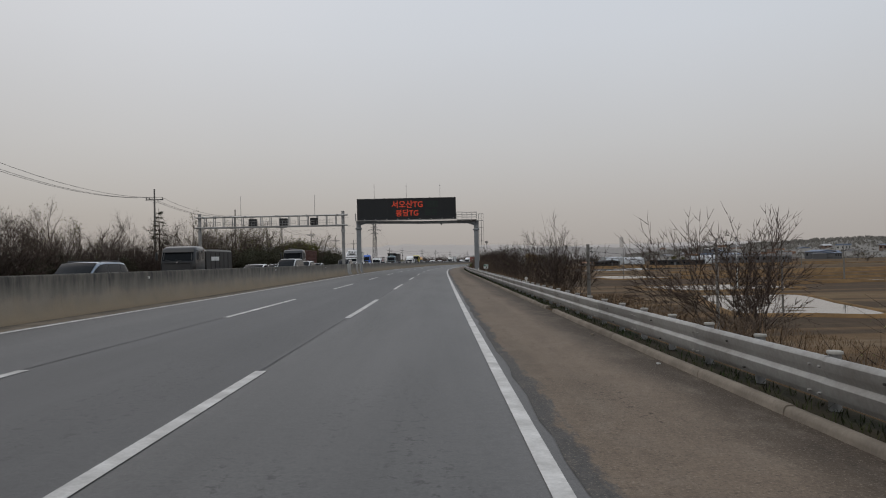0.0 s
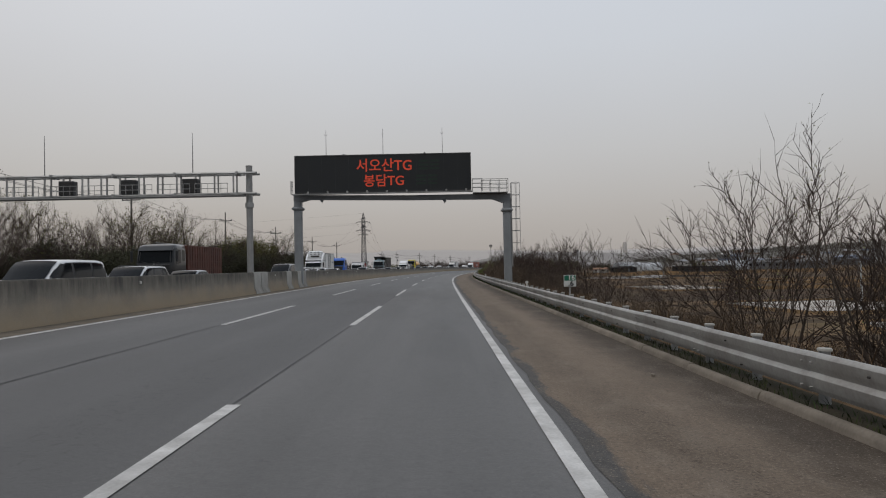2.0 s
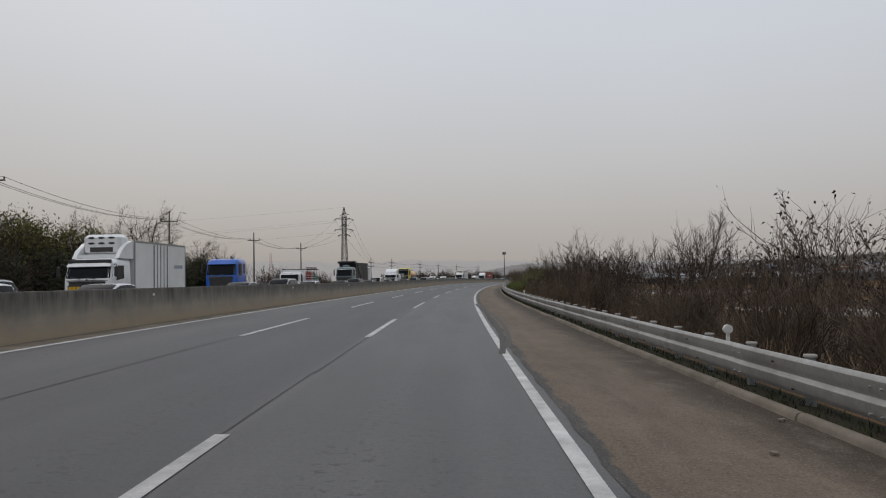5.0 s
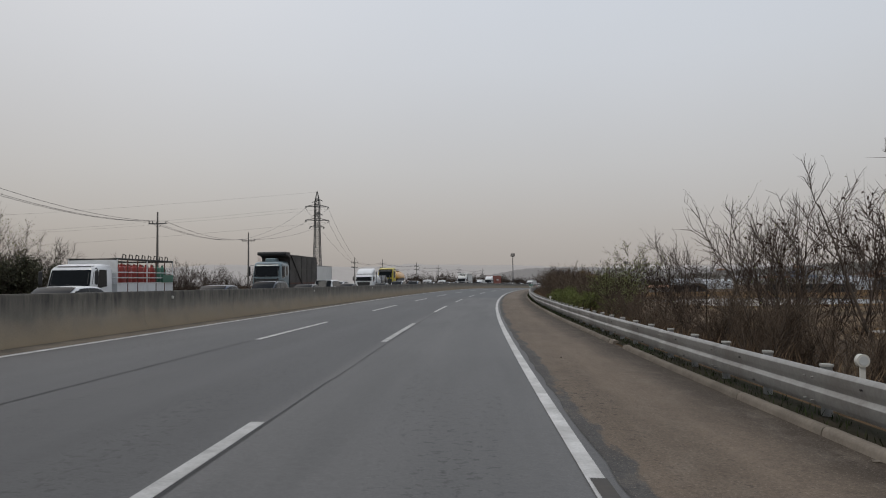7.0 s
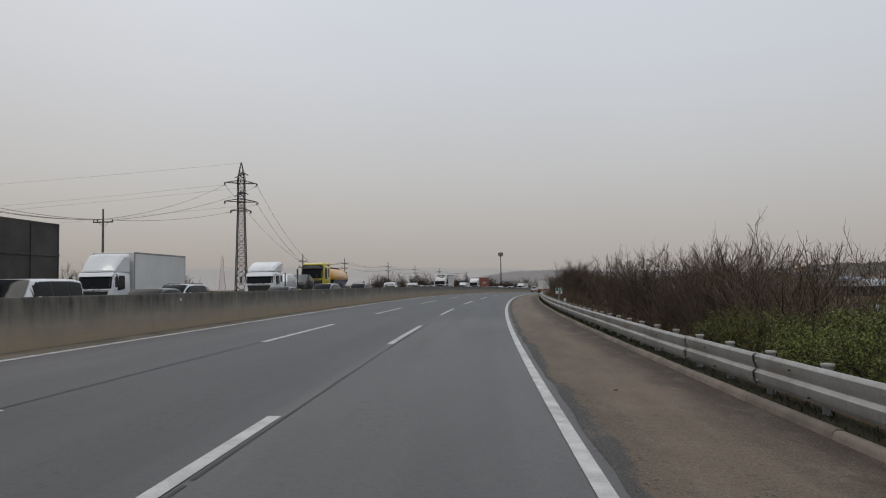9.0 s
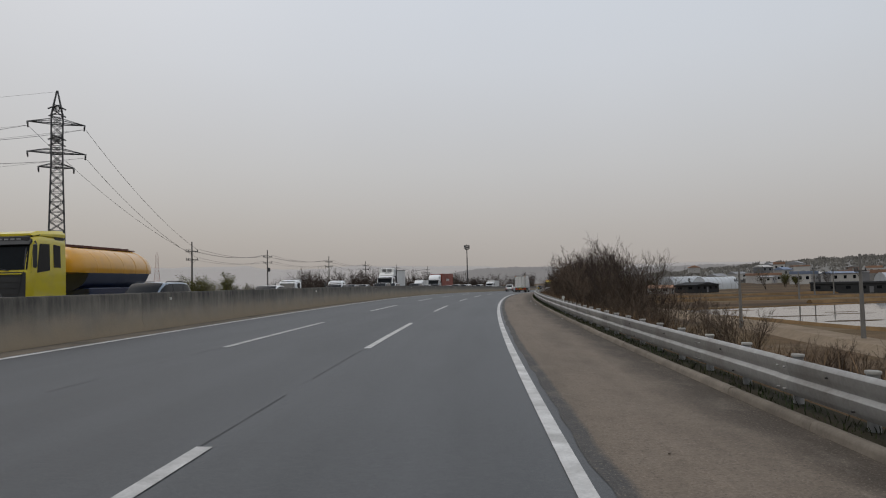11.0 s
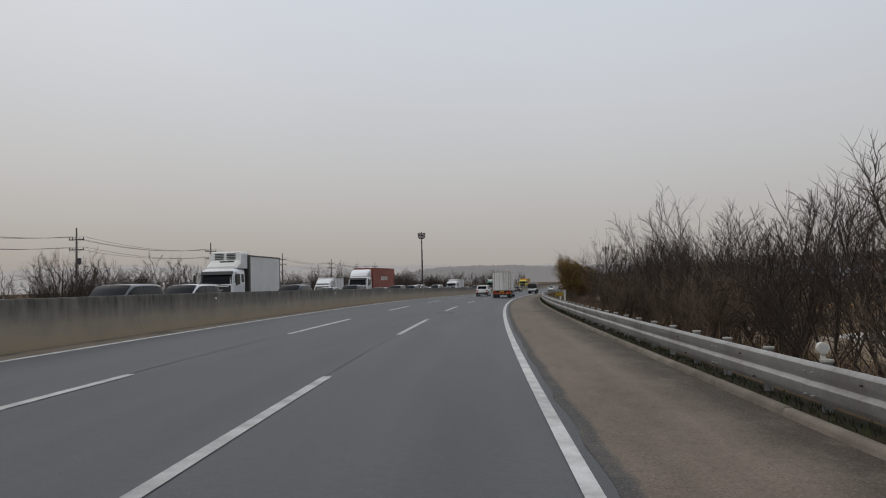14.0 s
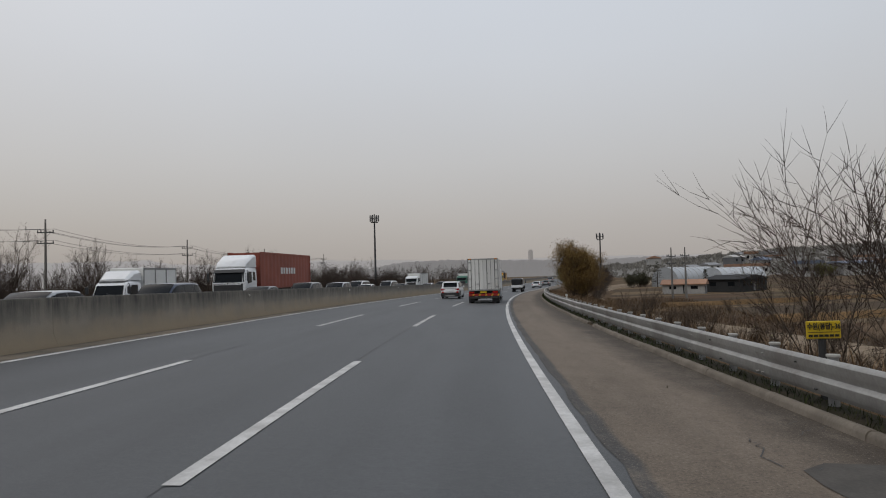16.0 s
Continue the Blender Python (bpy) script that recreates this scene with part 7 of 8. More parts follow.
BARE_OLD = Planter(tree_kind("tree", "bare wide-crowned tree with many dark limbs", "tree", 11, 5.6, 6, 1.0, None, shape="dome", lean=0.46, levels=6, droop=0.008, thick=0.014, stout=1.4, group="bare roadside trees"))
OPEN_TREES = [Planter(tree_kind("tree", "bare slender tree with open forking branches", "tree", 31 + k, 5.8, st, 0.8, None, shape="dome", lean=ln, levels=5, shrink=0.78, thick=0.010, group="bare roadside trees"))
              for k, (st, ln) in enumerate(((2, 0.3), (3, 0.4), (4, 0.45)))]
SHRUBS = [Planter(tree_kind("tree", "bare upright young tree with fine dark twigs", "tree", 21 + k, 5.6, st, 0.75, (8, 6, 5), lean=ln, clear=0.15, thick=0.0085, group="bare roadside trees"))
          for k, (st, ln) in enumerate(((4, 0.35), (5, 0.42), (3, 0.25), (6, 0.45)))]
BUDDING = [Planter(tree_kind("tree", "thin roadside tree just coming into bud", "tree", 41 + k, 5.8, st, 0.8, (8, 6, 4), foliage=BUD, per=0.45, size=0.022, reach=0.03, lean=0.4, clear=0.2, thick=0.0065, group="budding trees"))
           for k, st in enumerate((3, 4))]
SEEDED = Planter(tree_kind("tree", "bare tree hung with brown withered leaves", "tree", 47, 5.8, 3, 0.8, (8, 6, 4), foliage=DEAD_LEAF, per=0.4, size=0.05, reach=0.04, lean=0.35, clear=0.25, thick=0.009, group="bare roadside trees"))
BLOSSOM = Planter(tree_kind("tree", "rounded spreading tree with sparse pale green young leaves", "tree", 51, 4.7, 5, 0.75, None, shape="dome", foliage=BUD, per=1, size=0.040, reach=0.05, lean=0.7, levels=6, thick=0.011, group="budding trees"))
THICKET = [Planter(tree_kind("thicket", "dense leafless thicket of brown stems", "shrub", 61 + k, 3.8, 11, 0.7, (7, 5, 4), twig=BRUSH, lean=0.55, clear=0.06, thick=0.006, group="thicket")) for k in range(3)]
BRUSHWOOD = [Planter(tree_kind("brushwood", "grey-brown leafless brush beyond the opposite lanes", "shrub", 65 + k, 3.9, 12, 0.7, (7, 5, 4), lean=0.5, clear=0.06, thick=0.007, group="brushwood")) for k in range(2)]
GREEN_BUSH = [Planter(tree_kind("green_bush", "low fresh green bush", "shrub", 71 + k, 2.0, 12, 0.9, (6, 5, 4), foliage=FRESH_LEAF, per=4, size=0.030, reach=0.11, lean=0.6, clear=0.05, thick=0.006, group="green bushes")) for k in range(2)]
OLIVE = [Planter(tree_kind("tree", "tall bushy tree with olive-brown spring leaves", "tree", 81 + k, 6.8, 6, 0.85, (9, 7, 5), foliage=OLIVE_LEAF, per=2, size=0.09, reach=0.2, lean=0.38, clear=0.15, thick=0.012, group="leafing trees")) for k in range(2)]
WEST_BUD = [Planter(tree_kind("tree", "spreading tree with a haze of olive buds", "tree", 91 + k, 7.2, 4, 0.95, (9, 7, 5), foliage=OLIVE_LEAF, per=0.6, size=0.05, reach=0.07, lean=0.4, clear=0.25, thick=0.012, group="leafing trees")) for k in range(2)]
DARK_BUSH = [Planter(tree_kind("evergreen_shrub", "dark evergreen shrub with dense small leaves", "shrub", 101 + k, 4.6, 9, 0.85, (8, 6, 4), foliage=EVERGREEN, per=3, size=0.10, reach=0.22, lean=0.5, clear=0.08, thick=0.009, group="evergreen shrubs")) for k in range(2)]
RUSSET = Planter(tree_kind("tree", "bushy conical tree with russet-olive foliage", "tree", 111, 7.0, 9, 0.75, (13, 8, 5), foliage=RUSSET_LEAF, per=4, size=0.075, reach=0.26, lean=0.22, clear=0.03, thick=0.012))


def conifer(x, y, z, height, label):
    """A pine with whorls of drooping branches and needle tufts."""
    t = thing("tree", label, "tree", Matrix.Translation((x, y, z)))
    rnd = random.Random(int(x * 10))
    part("trunk", Shape().tube([(0, 0, -0.3), (0.05, 0, height * 0.5), (0, 0, height)], [0.16, 0.1, 0.02], 7), BARK, t)
    boughs, needles = Shape(), Shape()
    for k in range(16):
        h = height * (0.16 + 0.82 * k / 16)
        reach = height * 0.26 * (1.05 - k / 16) + 0.12
        for j in range(6):
            a = rnd.uniform(0, 6.28)
            end = Vector((math.cos(a) * reach, math.sin(a) * reach, h - reach * 0.12 + rnd.uniform(-0.1, 0.25)))
            boughs.tube([(0, 0, h), end * 0.5 + Vector((0, 0, h * 0.5 + 0.1)), end], [0.03, 0.02, 0.008], 3, False)
            for _ in range(26):
                u = rnd.uniform(0.25, 1.05)
                c = Vector((0, 0, h)).lerp(end, u) + Vector((rnd.gauss(0, 0.1), rnd.gauss(0, 0.1), rnd.gauss(0.04, 0.07)))
                d = Vector((rnd.uniform(-1, 1), rnd.uniform(-1, 1), rnd.uniform(-0.2, 0.8))).normalized() * 0.16
                n = Vector((rnd.uniform(-1, 1), rnd.uniform(-1, 1), 0.2)).normalized() * 0.035
                needles.add([c - n, c + d, c + n], [(0, 1, 2)])
    part("boughs", boughs, BARK, t, "", 0, False)
    part("needles", needles, EVERGREEN, t, "dark needles", 0, False)
    return t


def plant(planters, s, d, height_scale, rnd):
    p = at(s, d)
    return planters[rnd.randrange(len(planters))].put(p.x, p.y, bank_height(s, d) - 0.05, height_scale, rnd.uniform(0, 6.28))


rnd = random.Random(5)
# East bank, stretch by stretch.
p = at(22.3, 9.2)
BARE_OLD.put(p.x, p.y, bank_height(22.3, 9.2), 1.1, 0.6)
for s, d, k in ((34, 10.5, 0.42), (38, 9.5, 0.4), (26, 11, 0.4), (29, 8.2, 0.36), (43, 9, 0.42), (46, 8, 0.4), (20, 10, 0.4), (40.5, 11.5, 0.45), (49, 7.6, 0.45), (31.5, 12, 0.4)):
    plant(THICKET, s, d, k, rnd)
plant(BUDDING, 13.2, 11.4, 1.3, rnd)
for k in range(26):
    plant(THICKET, rnd.uniform(7, 52), rnd.uniform(5.5, 13.5), rnd.uniform(0.18, 0.36), rnd)
p = at(55.5, 9.8)
BARE_OLD.put(p.x, p.y, bank_height(55.5, 9.8), 1.1, 2.4)
for s, d, k in ((55, 8.5, 1.02), (58, 9.6, 1.15), (60.5, 8.2, 1.05), (64, 9.5, 1.0), (67.5, 9.2, 1.12), (71, 9.0, 0.85)):
    plant(SHRUBS + OPEN_TREES, s, d, k, rnd)
plant(BUDDING, 61.5, 8.8, 1.4, rnd)
for s, d, k in ((79.5, 9.8, 0.86), (82.5, 9.8, 0.92), (86, 9.6, 0.84), (94.5, 9.6, 0.95), (97.5, 10.0, 1.0), (90.5, 9.8, 0.9), (101.5, 9.4, 1.0), (106, 9.0, 1.12), (109.5, 9.6, 1.1)):
    plant(OPEN_TREES, s, d, k, rnd)
plant(BUDDING, 87.5, 9.2, 1.3, rnd)
s = 56.0
while s < 166:
    for d in (6.4, 8.2, 10.0):
        if rnd.random() < (0.62 if s > 100 else 0.42):
            plant(THICKET, s + rnd.uniform(-1, 1), d + rnd.uniform(-0.8, 0.8), rnd.uniform(0.6, 0.85) * (1.0 if s > 100 else 0.72), rnd)
    s += 2.6
s = 103.0
while s < 166:
    plant(SHRUBS + OPEN_TREES if rnd.random() < 0.7 else [SEEDED], s, rnd.uniform(8.3, 10.6), rnd.uniform(1.05, 1.4), rnd)
    s += rnd.uniform(2.2, 3.6)
for s, d, k in ((119, 8.4, 1.15), (116.5, 9.0, 1.05), (122.5, 9.0, 1.0)):
    plant([SEEDED], s, d, k, rnd)
for s, d, k in ((163.5, 8.8, 1.35), (167, 9.2, 1.2), (172.5, 9.2, 1.1), (175.5, 8.8, 1.05), (178, 9.4, 0.98), (181, 9.4, 0.9)):
    plant(BUDDING if k > 1.3 else SHRUBS, s, d, k, rnd)
s = 166.0
while s < 182:
    for d in (6.8, 8.8):
        plant(THICKET, s, d + rnd.uniform(-0.6, 0.6), rnd.uniform(0.5, 0.7), rnd)
    s += 2.3
p = at(180.9, 6.8)
BLOSSOM.put(p.x, p.y, bank_height(180.9, 6.8), 1.08, 0.3)
s = 183.0
while s < 199:
    for d in (5.2, 6.5, 8.0):
        plant(GREEN_BUSH, s + rnd.uniform(-0.5, 0.5), d + rnd.uniform(-0.5, 0.5), rnd.uniform(0.6, 0.85), rnd)
    s += 1.6
for k in range(14):
    plant(THICKET, 226 + 1.1 * k + rnd.uniform(-0.4, 0.4), rnd.uniform(4.8, 8.5), rnd.uniform(0.22, 0.42), rnd)
s = 198.5
while s < 224:
    for d in (6.6, 8.8, 10.6):
        plant(THICKET, s + rnd.uniform(-0.8, 0.8), d + rnd.uniform(-0.7, 0.7), rnd.uniform(0.95, 1.25), rnd)
    if rnd.random() < 0.55:
        plant(SHRUBS, s, 9.5, rnd.uniform(0.85, 1.05), rnd)
    s += 2.5
for s, d, k in ((257.5, 6.6, 0.5), (259, 8.4, 0.6), (260.5, 7.0, 0.6), (262, 9.0, 0.7)):
    plant(THICKET, s, d, k, rnd)
s = 264.0
while s < 346:
    for d in (6.2, 8.0, 10.2):
        if (s < 318 and rnd.random() < (0.6 if d < 9 else 0.4)) or (s >= 318 and d > 9 and rnd.random() < 0.45):
            plant(THICKET, s + rnd.uniform(-0.9, 0.9), d + rnd.uniform(-0.7, 0.7), rnd.uniform(0.8, 1.1) * (1.0 if s < 290 else 0.8 if s < 318 else 0.62), rnd)
    if s < 318:
        plant(SHRUBS, s + rnd.uniform(0, 2), rnd.uniform(6.8, 8.5), rnd.uniform(0.85, 1.02), rnd)
    if s < 318 or rnd.random() < 0.2:
        plant(SHRUBS + OPEN_TREES if rnd.random() < 0.75 else BUDDING, s + rnd.uniform(-1, 1), rnd.uniform(8.2, 10.6), rnd.uniform(0.98, 1.22) * (0.92 if s < 272 else 1.1 if s < 297 else 1.03 if s < 318 else 0.7), rnd)
    s += 2.7
for s, d, k in ((318.6, 8.8, 1.25), (315, 9.2, 1.2), (306, 8.6, 1.0), (310, 9.4, 1.05), (321.8, 9.4, 1.32), (325.5, 10.2, 1.2), (329, 9.0, 1.0), (337.5, 9.6, 0.95)):
    plant(BUDDING, s, d, k, rnd)
p = at(334, 9.2)
OPEN_TREES[1].put(p.x, p.y, bank_height(334, 9.2), 1.25, 1.2)
for s, d, k in ((330.5, 8.8, 1.36), (327.5, 9.6, 1.2)):
    plant(OPEN_TREES[2:], s, d, k, rnd)
for k in range(16):
    plant(THICKET, 321 + 2.1 * k, rnd.uniform(5.2, 10), rnd.uniform(0.3, 0.5), rnd)
for s, d, k in ((352, 9, 0.5), (357, 10, 0.5), (362, 8.5, 0.45), (370, 9, 0.5)):
    plant(THICKET, s, d, k, rnd)
p = at(404, 7.2)
RUSSET.put(p.x, p.y, bank_height(404, 7.2), 1.0, 0.5)
p = at(412, 8.4)
RUSSET.put(p.x, p.y, bank_height(412, 8.4), 0.95, 2.2)
for s in range(418, 520, 6):
    plant(THICKET if s % 4 else OLIVE, s, rnd.uniform(6.5, 9), rnd.uniform(0.7, 1.0), rnd)

for s in range(424, 600, 5):
    plant(SHRUBS + BRUSHWOOD, s, rnd.uniform(8, 13), rnd.uniform(0.8, 1.15), rnd)
    plant(SHRUBS + BRUSHWOOD, s, rnd.uniform(-44, -33), rnd.uniform(1.0, 1.5), rnd)

for k in range(26):
    plant(THICKET, rnd.uniform(335, 400), rnd.uniform(9, 34), rnd.uniform(0.3, 0.55), rnd)

# West bank.
s = 28.0
while s < 192:
    pick = rnd.random()
    d = rnd.uniform(-36.5, -32.5)
    if s < 110:
        plant(OLIVE if pick < 0.08 else WEST_BUD if pick < 0.32 else [BARE_OLD] if pick < 0.66 else SHRUBS, s, d, rnd.uniform(1.05, 1.25) if pick < 0.08 else rnd.uniform(1.15, 1.4) if pick < 0.66 else rnd.uniform(1.35, 1.65), rnd)
    else:
        plant(OLIVE if pick < 0.10 and 118 < s < 172 else WEST_BUD if pick < 0.35 else [BARE_OLD] if pick < 0.75 else SHRUBS, s, d, rnd.uniform(1.3, 1.6) if s < 175 else rnd.uniform(0.95, 1.2), rnd)
    if s < 186:
        if s > 98 or rnd.random() < 0.3:
            plant(DARK_BUSH, s + rnd.uniform(-1.5, 1.5), rnd.uniform(-33.2, -31.2), rnd.uniform(0.85, 1.15) * (1 if s > 98 else 0.75), rnd)
        else:
            plant(BRUSHWOOD, s + rnd.uniform(-1.5, 1.5), rnd.uniform(-33.2, -31.5), rnd.uniform(0.9, 1.2), rnd)
        if 95 < s < 176:
            plant(DARK_BUSH, s + rnd.uniform(-1.5, 1.5), rnd.uniform(-35.5, -33.5), rnd.uniform(0.85, 1.15), rnd)
        else:
            plant(BRUSHWOOD, s, rnd.uniform(-34, -31.5), rnd.uniform(1.0, 1.3), rnd)
    s += rnd.uniform(2.4, 3.5)
for s, d, k in ((141, -34, 1.15), (149, -33.6, 1.3), (154, -34.6, 1.38), (158, -33.2, 1.2)):
    plant(OLIVE, s, d, k, rnd)
s = 190.0
while s < 250:
    plant([BARE_OLD] if rnd.random() < 0.4 else SHRUBS, s, rnd.uniform(-40, -33.5), rnd.uniform(0.85, 1.12), rnd)
    plant(BRUSHWOOD, s + 1, rnd.uniform(-36, -31.5), rnd.uniform(0.6, 0.85), rnd)
    s += rnd.uniform(2.2, 3.6)
s = 240.0
while s < 330:
    plant(BRUSHWOOD + DARK_BUSH[:1], s, rnd.uniform(-40, -32), rnd.uniform(0.5, 0.75), rnd)
    s += rnd.uniform(5, 9)
s = 326.0
while s < 480:
    plant(SHRUBS, s, rnd.uniform(-39, -32), rnd.uniform(0.9, 1.25), rnd)
    if rnd.random() < 0.5:
        plant(SHRUBS, s + 1.5, rnd.uniform(-46, -38), rnd.uniform(1.1, 1.45), rnd)
    plant(BRUSHWOOD, s + 1, rnd.uniform(-35, -31.5), rnd.uniform(0.95, 1.25), rnd)
    plant(BRUSHWOOD, s, rnd.uniform(-40, -35), rnd.uniform(1.0, 1.35), rnd)
    s += rnd.uniform(2.6, 4.2)
p = at(78, -33.0)
conifer(p.x, p.y, bank_height(78, -33), 9.2, "dark narrow spruce standing among bare trees")
conifer(113.6, 491.0, BASE, 7.6, "dark spreading pine beside the farm buildings")
conifer(122.7, 481.8, BASE, 4.9, "dark spreading pine beside the farm buildings")
for x, y, k in ((109, 497, 0.9), (113, 501, 0.95), (117, 505, 0.85), (126, 478, 0.6)):
    DARK_BUSH[0].put(x, y, BASE - 0.1, k, x)

for s, d, k in ((297, -36, 0.7), (300.5, -37, 0.85), (304, -36, 0.75), (311, -35, 0.5), (316, -36, 0.45), (321, -36, 0.5)):
    plant(OLIVE, s, d, k, rnd)

# Dry weeds, brambles and grass: too many to count.
def weeds(name, label, category, count, place, low, high, mat, seed, lean=0.5, r=0.006):
    rnd, out = random.Random(seed), Shape()
    for _ in range(count):
        p = place(rnd)
        h, a = rnd.uniform(low, high), rnd.uniform(0, 6.28)
        q = p + Vector((math.cos(a) * lean * h * 0.4, math.sin(a) * lean * h * 0.4, h * 0.6))
        e = q + Vector((math.cos(a) * lean * h * rnd.uniform(0.2, 0.7), math.sin(a) * lean * h * rnd.uniform(0.2, 0.7), h * 0.4))
        n = Vector((-math.sin(a), math.cos(a), 0)) * r
        out.add([p - n, p + n, q + n * 0.8, q - n * 0.8, e], [(0, 1, 2, 3), (3, 2, 4)])
    return tagged(new(name, mesh_of(name, out, mat, 0, False)), label, category, kind="stuff")


def on_bank(s0, s1, d0, d1):
    def pick(rnd):
        s, d = rnd.uniform(s0, s1), rnd.uniform(d0, d1)
        p = at(s, d)
        return Vector((p.x, p.y, bank_height(s, d) - 0.03))
    return pick


def by_kerb(rnd):
    s = rnd.uniform(-5, 420)
    k = 0.5 + 0.5 * noise.noise((s * 0.12, 0, 0))
    p = at(s, 3.1 + 0.45 * rnd.random(), 0.02)
    return p if rnd.random() < k + 0.25 else at(s, 3.5, -0.05)


weeds("grass", "short green grass between kerb and guardrail", "grass", 34000, by_kerb, 0.05, 0.17, GRASS, 3, 0.8, 0.007)
weeds("dry_weeds", "dry brown weeds and brambles on the embankment", "weeds", 52000, on_bank(3, 250, 4.0, 13.5), 0.2, 0.8, DRY_STEMS, 4, 0.7, 0.011)
weeds("dry_weeds", "dry brown weeds and brambles on the embankment", "weeds", 30000, on_bank(250, 420, 4.0, 13), 0.2, 0.85, DRY_STEMS, 5, 0.7, 0.011)
weeds("dry_weeds", "dry reeds at the edges of the fields", "weeds", 9000, on_bank(5, 420, 12.5, 22), 0.2, 0.7, DRY_STEMS, 6, 0.6, 0.012)
weeds("dry_weeds", "dry weeds beyond the opposite carriageway", "weeds", 9000, on_bank(20, 480, -34, -30), 0.4, 1.3, DRY_STEMS, 7, 0.5, 0.012)


weeds("dry_weeds", "dry weeds over the fallow fields", "weeds", 12000, on_bank(340, 440, 9, 26), 0.2, 0.7, DRY_STEMS, 8, 0.6, 0.022)
weeds("dry_weeds", "dry grass over the near paddies", "weeds", 16000, on_bank(20, 120, 13, 30), 0.15, 0.5, DRY_STEMS, 9, 0.6, 0.018)


# ---- farms, sheds and the village ----
def house(x, y, w, l, h, roof_h, turn, wall, roof, label, flat=False, name="house", z=BASE):
    t = thing(name, label, name.replace("_", " "), Matrix.Translation((x, y, z)) @ Matrix.Rotation(radians(turn), 4, "Z"), "village buildings")
    part("wall", Shape().box(-w / 2, w / 2, -l / 2, l / 2, -0.5, h), wall, t)
    if flat:
        part("roof", Shape().box(-w / 2 - 0.2, w / 2 + 0.2, -l / 2 - 0.2, l / 2 + 0.2, h, h + roof_h, 0.05), roof, t)
    else:
        part("roof", Shape().prism([(-w / 2 - 0.4, h - 0.1), (w / 2 + 0.4, h - 0.1), (w / 2 + 0.4, h + 0.05), (0, h + roof_h), (-w / 2 - 0.4, h + 0.05)], "y", -l / 2 - 0.4, l / 2 + 0.4), roof, t)
    n = max(1, int(l / 3.5))
    for k in range(n):
        yy = -l / 2 + (k + 0.5) * l / n
        for sx in (-1, 1):
            part("window", Shape().box(sx * w / 2 - 0.03, sx * w / 2 + 0.03, yy - 0.7, yy + 0.7, h * 0.45, h * 0.78), GLASS, t)
    n = max(1, int(w / 3.5))
    for k in range(n):
        xx = -w / 2 + (k + 0.5) * w / n
        part("window", Shape().box(xx - 0.6, xx + 0.6, -l / 2 - 0.03, -l / 2 + 0.03, h * 0.45, h * 0.78), GLASS, t)
    part("door", Shape().box(-0.5, 0.5, -l / 2 - 0.04, -l / 2 + 0.02, 0, min(2.1, h * 0.7)), WALL_DARK, t)
    return t


def greenhouse(x, y, w, l, turn, mat, label):
    t = thing("greenhouse", label, "greenhouse", Matrix.Translation((x, y, BASE)) @ Matrix.Rotation(radians(turn), 4, "Z"), "village buildings")
    arch = [(w / 2 * math.cos(a), -0.3 + w * 0.42 * math.sin(a) + (1.6 if 0.01 < a < 3.13 else 0)) for a in np.linspace(math.pi, 0, 15)]
    part("cover", Shape().prism(arch, "y", -l / 2, l / 2), mat, t, "pale film cover", 40)
    for k in range(9):
        yy = -l / 2 + l * k / 8
        part("hoop", Shape().tube([(u * 1.005, yy, v + 0.03) for u, v in arch], 0.06, 4), STEEL, t)
    part("door", Shape().box(-1.2, 1.2, -l / 2 - 0.06, -l / 2 + 0.02, 0, 2.4), WALL_DARK, t)


greenhouse(129, 503, 10, 18, 110, FILM, "large pale arched greenhouse by the fields")
greenhouse(163, 418, 10, 16, 75, FILM, "pale arched greenhouse by the fields")
greenhouse(141, 497, 9, 16, 100, FILM, "white arched storage tent")
house(112, 452, 15, 8, 2.6, 0.9, 35, SHADE_NET, SHADE_NET, "low black shade-net shed by the farm", name="shed")
house(143, 408, 30, 11, 2.5, 0.6, -32, SHADE_NET, SHADE_NET, "long black shade-net house beside the fields", flat=True, name="warehouse")
house(205, 440, 40, 14, 4.2, 0.6, -40, WALL_DARK, ROOF_GREY, "long grey warehouse with pale roof edge", flat=True, name="warehouse")
house(95.2, 448.5, 3.2, 4.2, 1.9, 1.0, 50, WALL_PALE, ROOF_ORANGE, "low farmhouse with orange roof", name="house")
house(98.6, 445.8, 3.2, 4, 1.9, 1.0, 50, WALL_PALE, ROOF_ORANGE, "small farmhouse with orange roof", name="house")
rnd = random.Random(17)
for k in range(72):
    u = k / 72
    az = radians(rnd.uniform(20, 66))
    r = rnd.uniform(560, 690) if k % 3 else rnd.uniform(500, 570)
    x, y = 8 + r * math.sin(az), 120 + r * math.cos(az)
    if at(300, 0).x > x - 60:
        continue
    up = BASE + max(0, (r - 590) * 0.09)
    big = rnd.random() < 0.3
    wall = rnd.choice((WALL_PALE, WALL_PALE, WALL_BRICK, WALL_DARK))
    roof = rnd.choice((ROOF_GREY, ROOF_GREY, ROOF_BLUE, ROOF_ORANGE, WALL_PALE))
    house(x, y, rnd.uniform(14, 26) if big else rnd.uniform(8, 12), rnd.uniform(10, 16) if big else rnd.uniform(7, 10), rnd.uniform(4.5, 7) if big else rnd.uniform(3, 5.5), rnd.uniform(0.6, 2.2),
          rnd.uniform(0, 180), wall, roof, "low village building with " + ("blue roof" if roof is ROOF_BLUE else "orange roof" if roof is ROOF_ORANGE else "pale grey roof"), flat=rnd.random() < 0.4, z=up)
